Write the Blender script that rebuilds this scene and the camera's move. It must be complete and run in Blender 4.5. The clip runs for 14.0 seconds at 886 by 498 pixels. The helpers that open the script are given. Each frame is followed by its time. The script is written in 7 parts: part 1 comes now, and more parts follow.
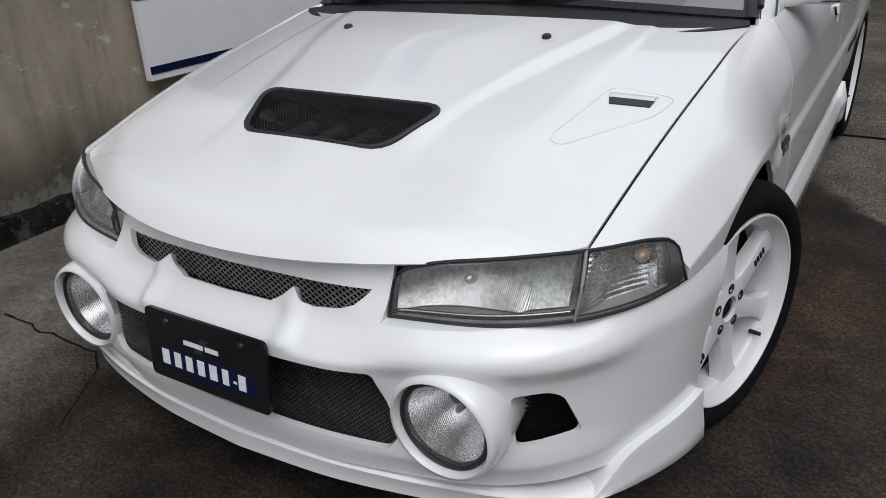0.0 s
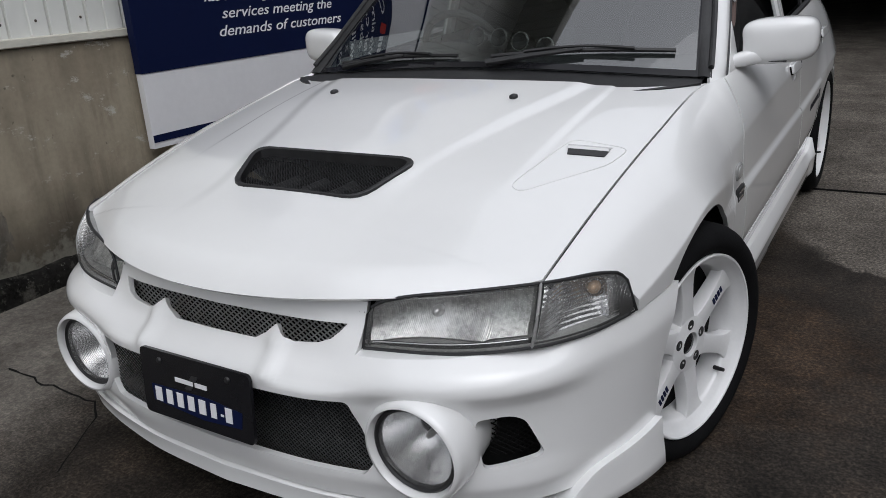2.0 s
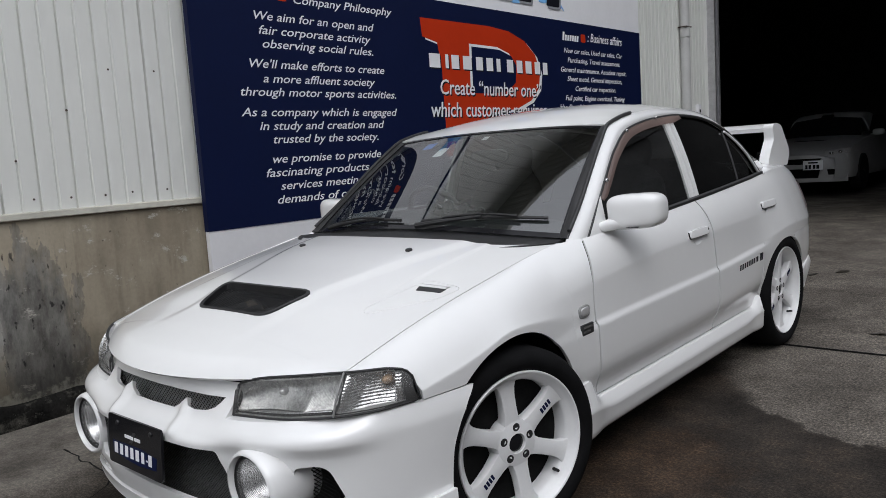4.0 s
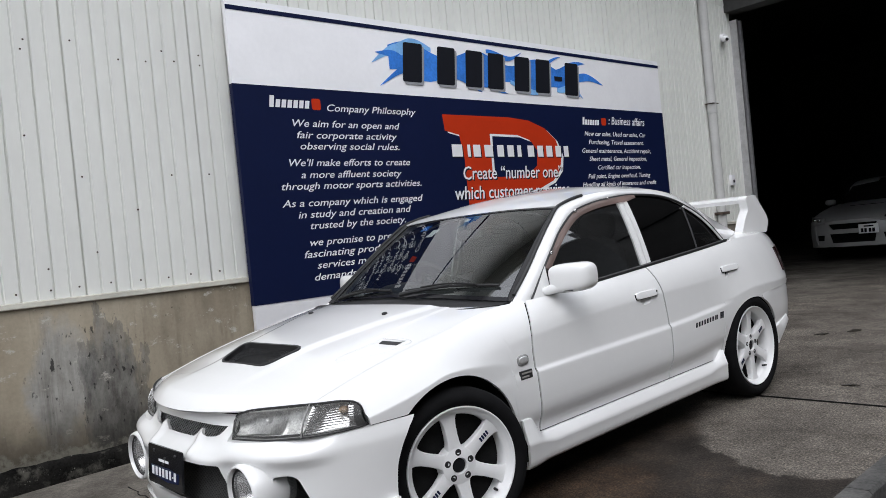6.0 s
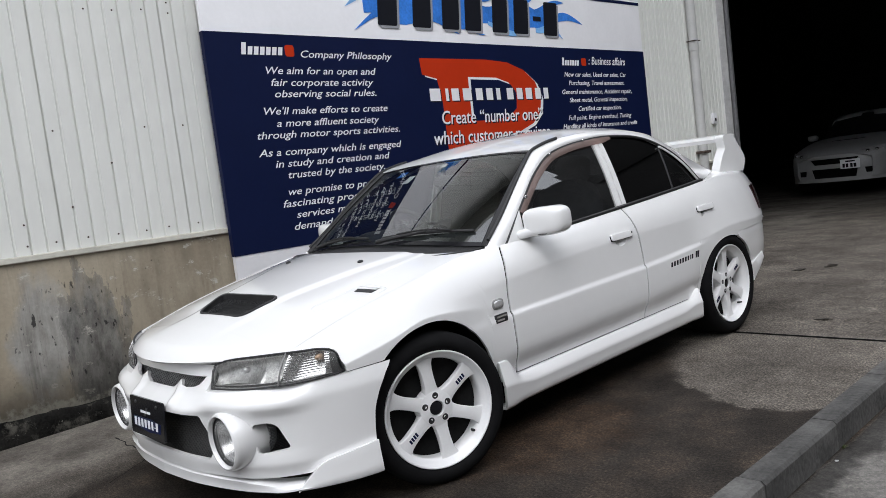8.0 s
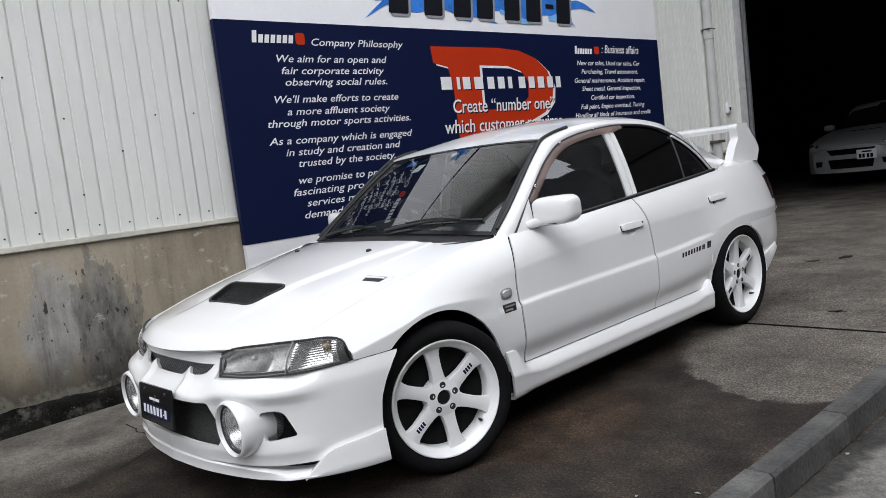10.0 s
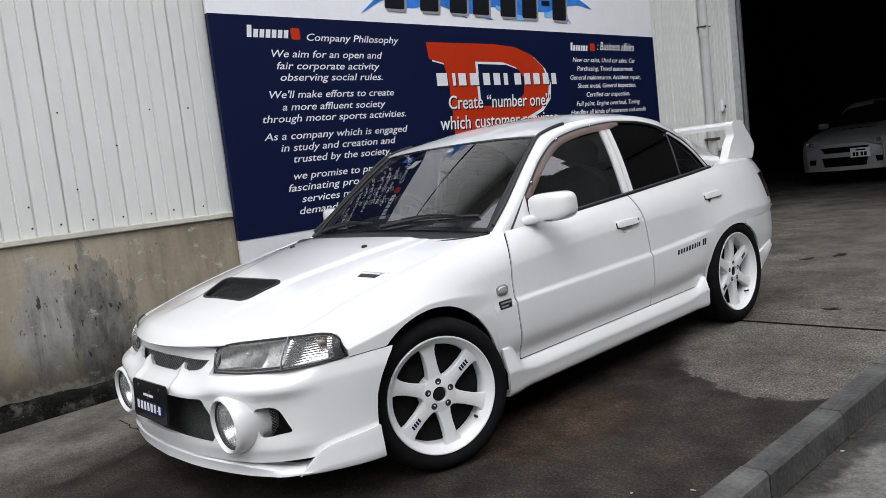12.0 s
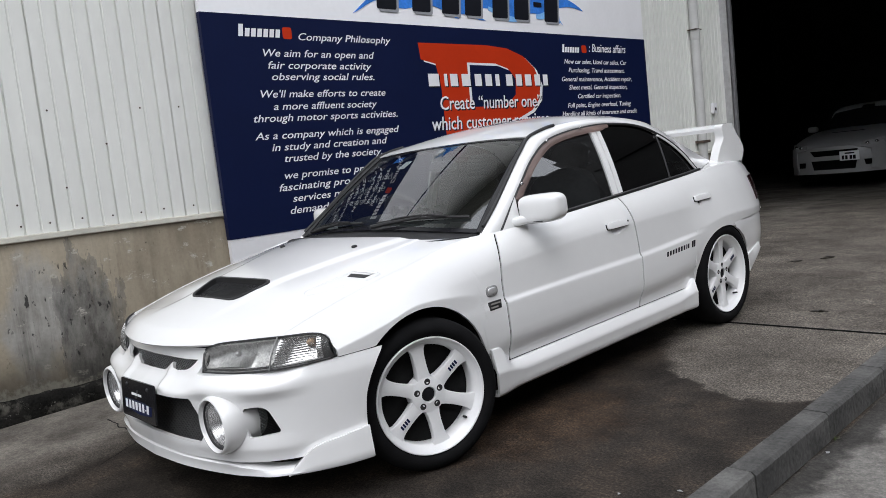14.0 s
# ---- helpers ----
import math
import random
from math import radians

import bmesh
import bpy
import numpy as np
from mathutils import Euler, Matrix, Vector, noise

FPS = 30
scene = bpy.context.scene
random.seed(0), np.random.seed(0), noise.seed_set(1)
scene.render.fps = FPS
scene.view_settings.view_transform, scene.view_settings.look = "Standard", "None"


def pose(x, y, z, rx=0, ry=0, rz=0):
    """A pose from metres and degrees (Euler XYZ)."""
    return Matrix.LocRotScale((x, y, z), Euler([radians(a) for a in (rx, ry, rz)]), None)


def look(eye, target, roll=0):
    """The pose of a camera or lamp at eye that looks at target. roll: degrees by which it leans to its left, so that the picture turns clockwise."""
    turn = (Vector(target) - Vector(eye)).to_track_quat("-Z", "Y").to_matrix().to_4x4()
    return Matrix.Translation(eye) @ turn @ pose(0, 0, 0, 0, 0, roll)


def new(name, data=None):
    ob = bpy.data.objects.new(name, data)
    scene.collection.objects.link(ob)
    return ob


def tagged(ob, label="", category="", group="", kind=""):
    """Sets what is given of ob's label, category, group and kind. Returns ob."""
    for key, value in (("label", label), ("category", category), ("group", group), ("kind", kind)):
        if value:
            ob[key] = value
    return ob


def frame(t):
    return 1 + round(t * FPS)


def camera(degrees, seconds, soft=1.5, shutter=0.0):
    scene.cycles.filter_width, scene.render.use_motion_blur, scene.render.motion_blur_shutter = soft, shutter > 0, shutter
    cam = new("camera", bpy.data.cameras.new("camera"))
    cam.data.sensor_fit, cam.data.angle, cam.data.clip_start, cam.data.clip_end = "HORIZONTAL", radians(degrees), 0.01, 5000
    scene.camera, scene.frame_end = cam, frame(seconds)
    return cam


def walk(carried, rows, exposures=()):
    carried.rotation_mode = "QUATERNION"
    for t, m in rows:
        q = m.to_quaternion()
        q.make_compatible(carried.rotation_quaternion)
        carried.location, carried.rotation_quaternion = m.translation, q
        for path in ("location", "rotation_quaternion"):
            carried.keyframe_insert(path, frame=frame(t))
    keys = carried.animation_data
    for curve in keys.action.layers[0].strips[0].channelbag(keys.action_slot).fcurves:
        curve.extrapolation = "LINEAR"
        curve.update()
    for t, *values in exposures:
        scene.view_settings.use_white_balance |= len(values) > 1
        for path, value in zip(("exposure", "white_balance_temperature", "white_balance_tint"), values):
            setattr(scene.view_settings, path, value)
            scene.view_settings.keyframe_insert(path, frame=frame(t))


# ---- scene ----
cam = camera(59.7, 14.0, 0.3)
PATH = [
    (0, (1.119, -1.681, 1.272), (0.146, -0.164, 0.405), -3.6),
    (0.5, (1.114, -1.686, 1.273), (0.145, -0.164, 0.411), -3.6),
    (1, (1.117, -1.693, 1.274), (0.134, -0.176, 0.418), -3.6),
    (1.5, (1.135, -1.72, 1.269), (0.157, -0.178, 0.453), -3.3),
    (2, (1.253, -1.769, 1.267), (0.244, -0.193, 0.562), -4.5),
    (2.5, (1.418, -1.8, 1.278), (0.415, -0.15, 0.754), -4.6),
    (3, (1.664, -1.783, 1.273), (0.531, -0.191, 0.845), -5.5),
    (5.5, (3.023, -2.009, 1.292), (1.555, -0.654, 1.202), -4.4),
    (6, (3.116, -2.007, 1.265), (1.631, -0.669, 1.206), -6.8),
    (6.5, (3.132, -2.001, 1.263), (1.67, -0.644, 1.113), -8.0),
    (7, (3.143, -1.996, 1.267), (1.685, -0.641, 1.068), -8.0),
    (7.5, (3.158, -1.981, 1.267), (1.695, -0.633, 1.064), -7.8),
    (8, (3.165, -1.968, 1.264), (1.695, -0.627, 1.06), -8.2),
    (8.5, (3.162, -1.959, 1.259), (1.683, -0.628, 1.053), -8.2),
    (11, (3.169, -1.941, 1.258), (1.675, -0.632, 1.024), -8.1),
    (11.5, (3.168, -1.939, 1.257), (1.676, -0.627, 1.021), -8.0),
    (12, (3.154, -1.945, 1.257), (1.672, -0.623, 1.02), -7.8),
    (12.5, (3.163, -1.938, 1.257), (1.682, -0.615, 1.019), -7.7),
    (13, (3.162, -1.943, 1.257), (1.686, -0.614, 1.019), -7.5),
    (13.5, (3.159, -1.948, 1.258), (1.689, -0.613, 1.019), -7.2),
    (14, (3.163, -1.944, 1.258), (1.696, -0.606, 1.019), -7.4),
]
walk(cam, [(t, look(eye, target, roll)) for t, eye, target, roll in PATH],
     [(0, -0.07, 6120, 11), (1.6, -0.10, 6120, 11), (2.4, -0.18, 6120, 11), (3.2, -0.16, 6120, 11), (5.3, 0.40, 6120, 11), (14, 0.42, 6120, 11)])

# ---- world and light: overcast day ----
world = bpy.data.worlds.new("overcast_sky")
scene.world = world
world.use_nodes = True
wn = world.node_tree
sky = wn.nodes.new("ShaderNodeTexSky")
sky.sky_type, sky.sun_disc = "NISHITA", False
sky.sun_elevation, sky.sun_rotation = radians(56), radians(130)
sky.air_density, sky.dust_density, sky.ozone_density = 1.0, 9.0, 1.0
soft_sky = wn.nodes.new("ShaderNodeHueSaturation")
soft_sky.inputs["Saturation"].default_value = 0.25
wn.links.new(sky.outputs[0], soft_sky.inputs["Color"])
cloud = wn.nodes.new("ShaderNodeMix")
cloud.data_type = "RGBA"
cloud.inputs[0].default_value = 0.6
cloud.inputs[7].default_value = (8.0, 8.05, 8.15, 1)
wn.links.new(soft_sky.outputs[0], cloud.inputs[6])
wn.links.new(cloud.outputs[2], wn.nodes["Background"].inputs["Color"])
wn.nodes["Background"].inputs["Strength"].default_value = 0.15
sun = new("sun", bpy.data.lights.new("sun", "SUN"))
sun.data.energy, sun.data.angle, sun.data.color = 0.5, radians(80), (1.0, 0.99, 0.97)
sun.matrix_world = look((5.2, -4.4, 10), (0, 0, 0))


# ---- materials ----
def mat(name, color, rough=0.5, metal=0.0, vary=0.0, scale=8.0, bump=0.0, bump_scale=60.0, coat=0.0, stretch=(1, 1, 1), spread=0.0):
    """A surface with colour variation at two scales and fine relief."""
    m = bpy.data.materials.new(name)
    m.use_nodes = True
    nt = m.node_tree
    b = nt.nodes["Principled BSDF"]
    b.inputs["Base Color"].default_value = (*color, 1)
    b.inputs["Roughness"].default_value = rough
    b.inputs["Metallic"].default_value = metal
    b.inputs["Coat Weight"].default_value = coat
    b.inputs["Coat Roughness"].default_value = 0.04
    tc = nt.nodes.new("ShaderNodeTexCoord")
    mp = nt.nodes.new("ShaderNodeMapping")
    mp.inputs["Scale"].default_value = stretch
    nt.links.new(tc.outputs["Object"], mp.inputs["Vector"])
    if vary or spread:
        n1 = nt.nodes.new("ShaderNodeTexNoise")
        n1.inputs["Scale"].default_value, n1.inputs["Detail"].default_value = scale, 6
        n2 = nt.nodes.new("ShaderNodeTexNoise")
        n2.inputs["Scale"].default_value, n2.inputs["Detail"].default_value = scale * 9, 4
        for n in (n1, n2):
            nt.links.new(mp.outputs[0], n.inputs["Vector"])
        add = nt.nodes.new("ShaderNodeMath")
        add.operation = "MULTIPLY_ADD"
        nt.links.new(n1.outputs[0], add.inputs[0])
        add.inputs[1].default_value = 0.65
        mul = nt.nodes.new("ShaderNodeMath")
        mul.operation = "MULTIPLY"
        nt.links.new(n2.outputs[0], mul.inputs[0])
        mul.inputs[1].default_value = 0.35
        nt.links.new(mul.outputs[0], add.inputs[2])
        ramp = nt.nodes.new("ShaderNodeValToRGB")
        ramp.color_ramp.elements[0].position, ramp.color_ramp.elements[1].position = 0.35, 0.65
        ramp.color_ramp.elements[0].color = (*[max(c * (1 - vary), 0) for c in color], 1)
        ramp.color_ramp.elements[1].color = (*[min(c * (1 + vary), 1) for c in color], 1)
        nt.links.new(add.outputs[0], ramp.inputs[0])
        last = ramp.outputs[0]
        if spread:
            oi = nt.nodes.new("ShaderNodeObjectInfo")
            hs = nt.nodes.new("ShaderNodeHueSaturation")
            mr = nt.nodes.new("ShaderNodeMapRange")
            mr.inputs["To Min"].default_value, mr.inputs["To Max"].default_value = 1 - spread, 1 + spread
            nt.links.new(oi.outputs["Random"], mr.inputs["Value"])
            nt.links.new(mr.outputs[0], hs.inputs["Value"])
            nt.links.new(last, hs.inputs["Color"])
            last = hs.outputs[0]
        nt.links.new(last, b.inputs["Base Color"])
    if bump:
        nb = nt.nodes.new("ShaderNodeTexNoise")
        nb.inputs["Scale"].default_value, nb.inputs["Detail"].default_value = bump_scale, 5
        nt.links.new(mp.outputs[0], nb.inputs["Vector"])
        bp = nt.nodes.new("ShaderNodeBump")
        bp.inputs["Strength"].default_value, bp.inputs["Distance"].default_value = bump, 0.01
        nt.links.new(nb.outputs[0], bp.inputs["Height"])
        nt.links.new(bp.outputs[0], b.inputs["Normal"])
    return m


def thin_glass(name, tint, rough=0.01, flutes=0.0, axis="X", gloss=0.05, haze=0.0, film=(0.8, 0.8, 0.8)):
    """A clear or tinted pane: it lets light through and mirrors at its face. flutes: ribs a metre."""
    m = bpy.data.materials.new(name)
    m.use_nodes = True
    nt = m.node_tree
    nt.nodes.remove(nt.nodes["Principled BSDF"])
    tr, gl, mx, fr = (nt.nodes.new("ShaderNode" + k) for k in ("BsdfTransparent", "BsdfGlossy", "MixShader", "LayerWeight"))
    five, fin = nt.nodes.new("ShaderNodeMath"), nt.nodes.new("ShaderNodeMath")
    five.operation, five.inputs[1].default_value = "POWER", 5.0
    fin.operation = "MULTIPLY_ADD"
    fin.inputs[1].default_value, fin.inputs[2].default_value = 1 - gloss, gloss
    tr.inputs["Color"].default_value = (*tint, 1)
    gl.inputs["Roughness"].default_value = rough
    fr.inputs["Blend"].default_value = 0.5
    nt.links.new(fr.outputs["Facing"], five.inputs[0])
    nt.links.new(five.outputs[0], fin.inputs[0])
    nt.links.new(fin.outputs[0], mx.inputs[0])
    nt.links.new(tr.outputs[0], mx.inputs[1])
    nt.links.new(gl.outputs[0], mx.inputs[2])
    last = mx.outputs[0]
    if haze:
        df, m2 = nt.nodes.new("ShaderNodeBsdfDiffuse"), nt.nodes.new("ShaderNodeMixShader")
        df.inputs["Color"].default_value = (*film, 1)
        m2.inputs[0].default_value = haze
        nt.links.new(last, m2.inputs[1])
        nt.links.new(df.outputs[0], m2.inputs[2])
        last = m2.outputs[0]
    nt.links.new(last, nt.nodes["Material Output"].inputs["Surface"])
    if flutes:
        tc, wv, bp = (nt.nodes.new("ShaderNode" + k) for k in ("TexCoord", "TexWave", "Bump"))
        wv.bands_direction = axis
        wv.inputs["Scale"].default_value = flutes / 6.28 * 2
        wv.inputs["Distortion"].default_value = 0.6
        bp.inputs["Strength"].default_value, bp.inputs["Distance"].default_value = 1.0, 0.004
        nt.links.new(tc.outputs["Object"], wv.inputs["Vector"])
        nt.links.new(wv.outputs[0], bp.inputs["Height"])
        nt.links.new(bp.outputs[0], gl.inputs["Normal"])
    return m


# white greyed to take in the garage gloom; paper scraps share it
DIMMED_WHITE = mat("dimmed_white", (0.36, 0.36, 0.355), 0.4, vary=0.08, scale=3, coat=0.5)
PAINT = mat("white_paint", (0.80, 0.80, 0.795), 0.32, vary=0.012, scale=2, coat=1.0)
WHEEL_WHITE = mat("wheel_white", (0.78, 0.78, 0.78), 0.35, vary=0.03, scale=14, coat=0.4)
BLACK = mat("black_plastic", (0.018, 0.018, 0.019), 0.5, vary=0.3, scale=20, bump=0.08, bump_scale=400)
GLOSS_BLACK = mat("gloss_black", (0.012, 0.012, 0.014), 0.12, vary=0.1, scale=10)
# near black for liners and floor, and for shade in gaps and openings
NEAR_BLACK = mat("near_black", (0.010, 0.010, 0.010), 0.9, vary=0.3, scale=12)
RUBBER = mat("tyre_rubber", (0.006, 0.006, 0.0065), 0.85, vary=0.25, scale=18, bump=0.12, bump_scale=220)
GRILLE_WIRE = mat("grille_wire", (0.40, 0.40, 0.40), 0.4, 0.4, vary=0.2, scale=30)
WIRE = mat("mesh_wire", (0.075, 0.075, 0.075), 0.45, 0.3, vary=0.2, scale=30)
for _m in (RUBBER, NEAR_BLACK):
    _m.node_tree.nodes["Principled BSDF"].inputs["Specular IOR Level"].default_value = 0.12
GLOSS_BLACK.node_tree.nodes["Principled BSDF"].inputs["Specular IOR Level"].default_value = 0.25
CHROME = mat("chrome", (0.75, 0.75, 0.76), 0.12, 1.0, vary=0.05, scale=20)
REFLECTOR = mat("lamp_reflector", (0.88, 0.88, 0.89), 0.30, 0.75, vary=0.1, scale=15)
HOUSING = mat("lamp_housing", (0.26, 0.26, 0.255), 0.45, vary=0.2, scale=15)
AMBER = mat("amber_bulb", (0.40, 0.27, 0.17), 0.15, 0.3, vary=0.3, scale=60)
AMBER_CUP = mat("amber_cup", (0.34, 0.25, 0.19), 0.25, 0.8, vary=0.4, scale=50)
TAIL_RED = mat("tail_lamp_red", (0.03, 0.004, 0.005), 0.15, vary=0.1, scale=20, coat=1)
STEEL = mat("brake_steel", (0.20, 0.19, 0.18), 0.4, 0.9, vary=0.3, scale=30)
SCREEN = thin_glass("windscreen_glass", (0.68, 0.74, 0.72), gloss=0.24)
SIDE_GLASS = thin_glass("side_glass", (0.50, 0.53, 0.525), gloss=0.26)
DARK_GLASS = thin_glass("privacy_glass", (0.045, 0.045, 0.048), gloss=0.085)
LAMP_GLASS = thin_glass("lamp_glass", (0.90, 0.90, 0.885), 0.06, flutes=260, haze=0.06, film=(0.8, 0.8, 0.78))
FOG_GLASS = thin_glass("fog_glass", (0.92, 0.92, 0.92), 0.06, flutes=380, haze=0.12, film=(0.8, 0.8, 0.8))
SMOKE = thin_glass("smoked_visor", (0.46, 0.36, 0.33), 0.10, gloss=0.07, haze=0.42, film=(0.34, 0.25, 0.225))
CLEAR = bpy.data.materials.new("glass_inner_face")
CLEAR.use_nodes = True
CLEAR.node_tree.nodes.remove(CLEAR.node_tree.nodes["Principled BSDF"])
CLEAR.node_tree.links.new(CLEAR.node_tree.nodes.new("ShaderNodeBsdfTransparent").outputs[0], CLEAR.node_tree.nodes["Material Output"].inputs["Surface"])
DASH = mat("dashboard_vinyl", (0.022, 0.022, 0.024), 0.6, vary=0.2, scale=15, bump=0.15, bump_scale=300)
SEAT = mat("seat_cloth", (0.03, 0.03, 0.033), 0.9, vary=0.3, scale=40, bump=0.3, bump_scale=250)
NAVY = mat("navy_vinyl", (0.005, 0.0095, 0.043), 0.5, vary=0.06, scale=3)
SIGN_WHITE = mat("sign_white", (0.84, 0.84, 0.86), 0.4, vary=0.03, scale=3)
SIGN_RED = mat("sign_red", (0.50, 0.036, 0.008), 0.42, vary=0.04, scale=3)
SIGN_BLUE = mat("sign_blue", (0.05, 0.21, 0.68), 0.42, vary=0.25, scale=5)
SIGN_SKY = mat("sign_light_blue", (0.22, 0.48, 0.85), 0.42, vary=0.15, scale=5)
SIGN_BLACK = mat("sign_black", (0.012, 0.013, 0.018), 0.4, vary=0.1, scale=5)
for _m in (NAVY, SIGN_RED, SIGN_BLUE, SIGN_BLACK):
    _m.node_tree.nodes["Principled BSDF"].inputs["Specular IOR Level"].default_value = 0.12
SIGN_GREY = mat("sign_grey", (0.30, 0.31, 0.33), 0.45, vary=0.1, scale=5)
CLADDING = mat("painted_sheet", (0.765, 0.772, 0.735), 0.5, vary=0.05, scale=1.1, stretch=(1, 1.6, 0.5), bump=0.03, bump_scale=30)
SILL = mat("sill_paint", (0.50, 0.485, 0.42), 0.55, vary=0.2, scale=6, stretch=(1, 0.4, 1))
PVC = mat("grey_pvc", (0.50, 0.50, 0.49), 0.45, vary=0.08, scale=5)
ALU = mat("aluminium", (0.55, 0.55, 0.56), 0.35, 0.8, vary=0.15, scale=12)
RUST = mat("rusty_screw", (0.07, 0.05, 0.04), 0.8, vary=0.4, scale=60)
def flecked(m, scale, colour, lo, hi):
    """Adds small flecks of another tone to a material."""
    nt = m.node_tree
    b = nt.nodes["Principled BSDF"]
    tc, nz, mr, mx = (nt.nodes.new("ShaderNode" + k) for k in ("TexCoord", "TexNoise", "MapRange", "Mix"))
    nz.inputs["Scale"].default_value, nz.inputs["Detail"].default_value, nz.inputs["Roughness"].default_value = scale, 8, 0.72
    mr.inputs["From Min"].default_value, mr.inputs["From Max"].default_value = lo, hi
    mx.data_type = "RGBA"
    mx.inputs[7].default_value = (*colour, 1)
    nt.links.new(tc.outputs["Object"], nz.inputs["Vector"])
    nt.links.new(nz.outputs[0], mr.inputs["Value"])
    nt.links.new(mr.outputs[0], mx.inputs[0])
    nt.links.new(b.inputs["Base Color"].links[0].from_socket, mx.inputs[6])
    nt.links.new(mx.outputs[2], b.inputs["Base Color"])
    return m


KERB = flecked(mat("kerb_concrete", (0.076, 0.074, 0.070), 0.85, vary=0.55, scale=7, bump=0.8, bump_scale=45, spread=0.16), 19, (0.30, 0.295, 0.28), 0.655, 0.70)
SOFFIT = mat("soffit_sheet", (0.30, 0.30, 0.27), 0.6, vary=0.12, scale=2)
MARK_DARK = mat("dark_paving_mark", (0.022, 0.018, 0.013), 0.5, vary=0.4, scale=30)
# near-black wall colour that holds the gloom of the garage
GLOOM_DARK = mat("gloom_dark_wall", (0.05, 0.05, 0.05), 0.9, vary=0.3, scale=2)


def concrete_wall_material():
    m = mat("stained_concrete", (0.30, 0.265, 0.21), 0.85, bump=0.22, bump_scale=35)
    nt, b = m.node_tree, m.node_tree.nodes["Principled BSDF"]
    tc = nt.nodes.new("ShaderNodeTexCoord")

    def noise_at(scale, stretch, detail=8, rough=0.6):
        mp = nt.nodes.new("ShaderNodeMapping")
        mp.inputs["Scale"].default_value = stretch
        n = nt.nodes.new("ShaderNodeTexNoise")
        n.inputs["Scale"].default_value, n.inputs["Detail"].default_value, n.inputs["Roughness"].default_value = scale, detail, rough
        nt.links.new(tc.outputs["Object"], mp.inputs["Vector"])
        nt.links.new(mp.outputs[0], n.inputs["Vector"])
        return n.outputs[0]

    def ramp(fac, *stops):
        r = nt.nodes.new("ShaderNodeValToRGB")
        while len(r.color_ramp.elements) < len(stops):
            r.color_ramp.elements.new(0.5)
        for e, (p, c) in zip(r.color_ramp.elements, stops):
            e.position, e.color = p, (*c, 1)
        nt.links.new(fac, r.inputs[0])
        return r.outputs[0]

    def mix(a, c, fac, mode="MULTIPLY"):
        x = nt.nodes.new("ShaderNodeMix")
        x.data_type, x.blend_type = "RGBA", mode
        nt.links.new(a, x.inputs[6])
        nt.links.new(c, x.inputs[7])
        if isinstance(fac, float):
            x.inputs[0].default_value = fac
        else:
            nt.links.new(fac, x.inputs[0])
        return x.outputs[2]

    sep = nt.nodes.new("ShaderNodeSeparateXYZ")
    nt.links.new(tc.outputs["Object"], sep.inputs[0])

    def calc(op, a, c, e=0.0):
        n = nt.nodes.new("ShaderNodeMath")
        n.operation = op
        for i, v in enumerate((a, c, e)):
            if isinstance(v, (int, float)):
                n.inputs[i].default_value = v
            else:
                nt.links.new(v, n.inputs[i])
        return n.outputs[0]

    def wash(u, w, ru, rw, rag, scale, tall=0.55):
        """Distance from a stain's middle, with a ragged edge."""
        du, dw = calc("DIVIDE", calc("SUBTRACT", sep.outputs[1], u), ru), calc("DIVIDE", calc("SUBTRACT", sep.outputs[2], w), rw)
        d = calc("SQRT", calc("ADD", calc("MULTIPLY", du, du), calc("MULTIPLY", dw, dw)), 0)
        return calc("ADD", d, calc("MULTIPLY", calc("SUBTRACT", noise_at(scale, (1, 1, tall), 9, 0.68), 0.5), rag))

    def tone(c):
        n = nt.nodes.new("ShaderNodeRGB")
        n.outputs[0].default_value = (*c, 1)
        return n.outputs[0]

    # smooth tan cast concrete with soft upright stains
    tan = ramp(noise_at(1.7, (1, 1, 0.8), 7, 0.55), (0.32, (0.290, 0.245, 0.180)), (0.52, (0.370, 0.322, 0.243)), (0.70, (0.430, 0.380, 0.295)))
    soft = ramp(noise_at(2.6, (1, 1, 0.22), 6, 0.55), (0.34, (0.48, 0.47, 0.46)), (0.46, (0.86, 0.86, 0.85)), (0.58, (1, 1, 1)))
    base = mix(tan, soft, 0.85)
    # a pale grey wash, and beside it a black ragged one with drips
    pale = ramp(wash(-1.30, 0.56, 0.24, 0.40, 2.0, 4.0), (0.55, (0.85, 0.85, 0.85)), (1.15, (0, 0, 0)))
    base = mix(base, ramp(noise_at(7, (1, 1, 0.6), 9, 0.7), (0.3, (0.22, 0.215, 0.20)), (0.6, (0.36, 0.355, 0.335))), pale, "MIX")
    wide = ramp(noise_at(0.9, (1, 1, 0.7), 7, 0.62), (0.54, (0, 0, 0)), (0.66, (0.55, 0.55, 0.55)))
    base = mix(base, tone((0.22, 0.215, 0.20)), wide, "MIX")
    black = ramp(wash(-0.99, 0.40, 0.22, 0.46, 3.0, 5.0, 0.32), (0.60, (0.92, 0.92, 0.92)), (1.05, (0.45, 0.45, 0.45)), (1.55, (0, 0, 0)))
    base = mix(base, ramp(noise_at(16, (1, 1, 0.4), 7, 0.7), (0.35, (0.055, 0.053, 0.049)), (0.62, (0.19, 0.185, 0.17))), black, "MIX")
    fleck = ramp(noise_at(24, (1, 1, 0.45), 4, 0.6), (0.33, (0.10, 0.10, 0.10)), (0.38, (1, 1, 1)))
    base = mix(base, fleck, ramp(wash(-1.15, 0.55, 0.45, 0.50, 1.2, 3.0), (0.6, (0.95, 0.95, 0.95)), (1.2, (0, 0, 0))))
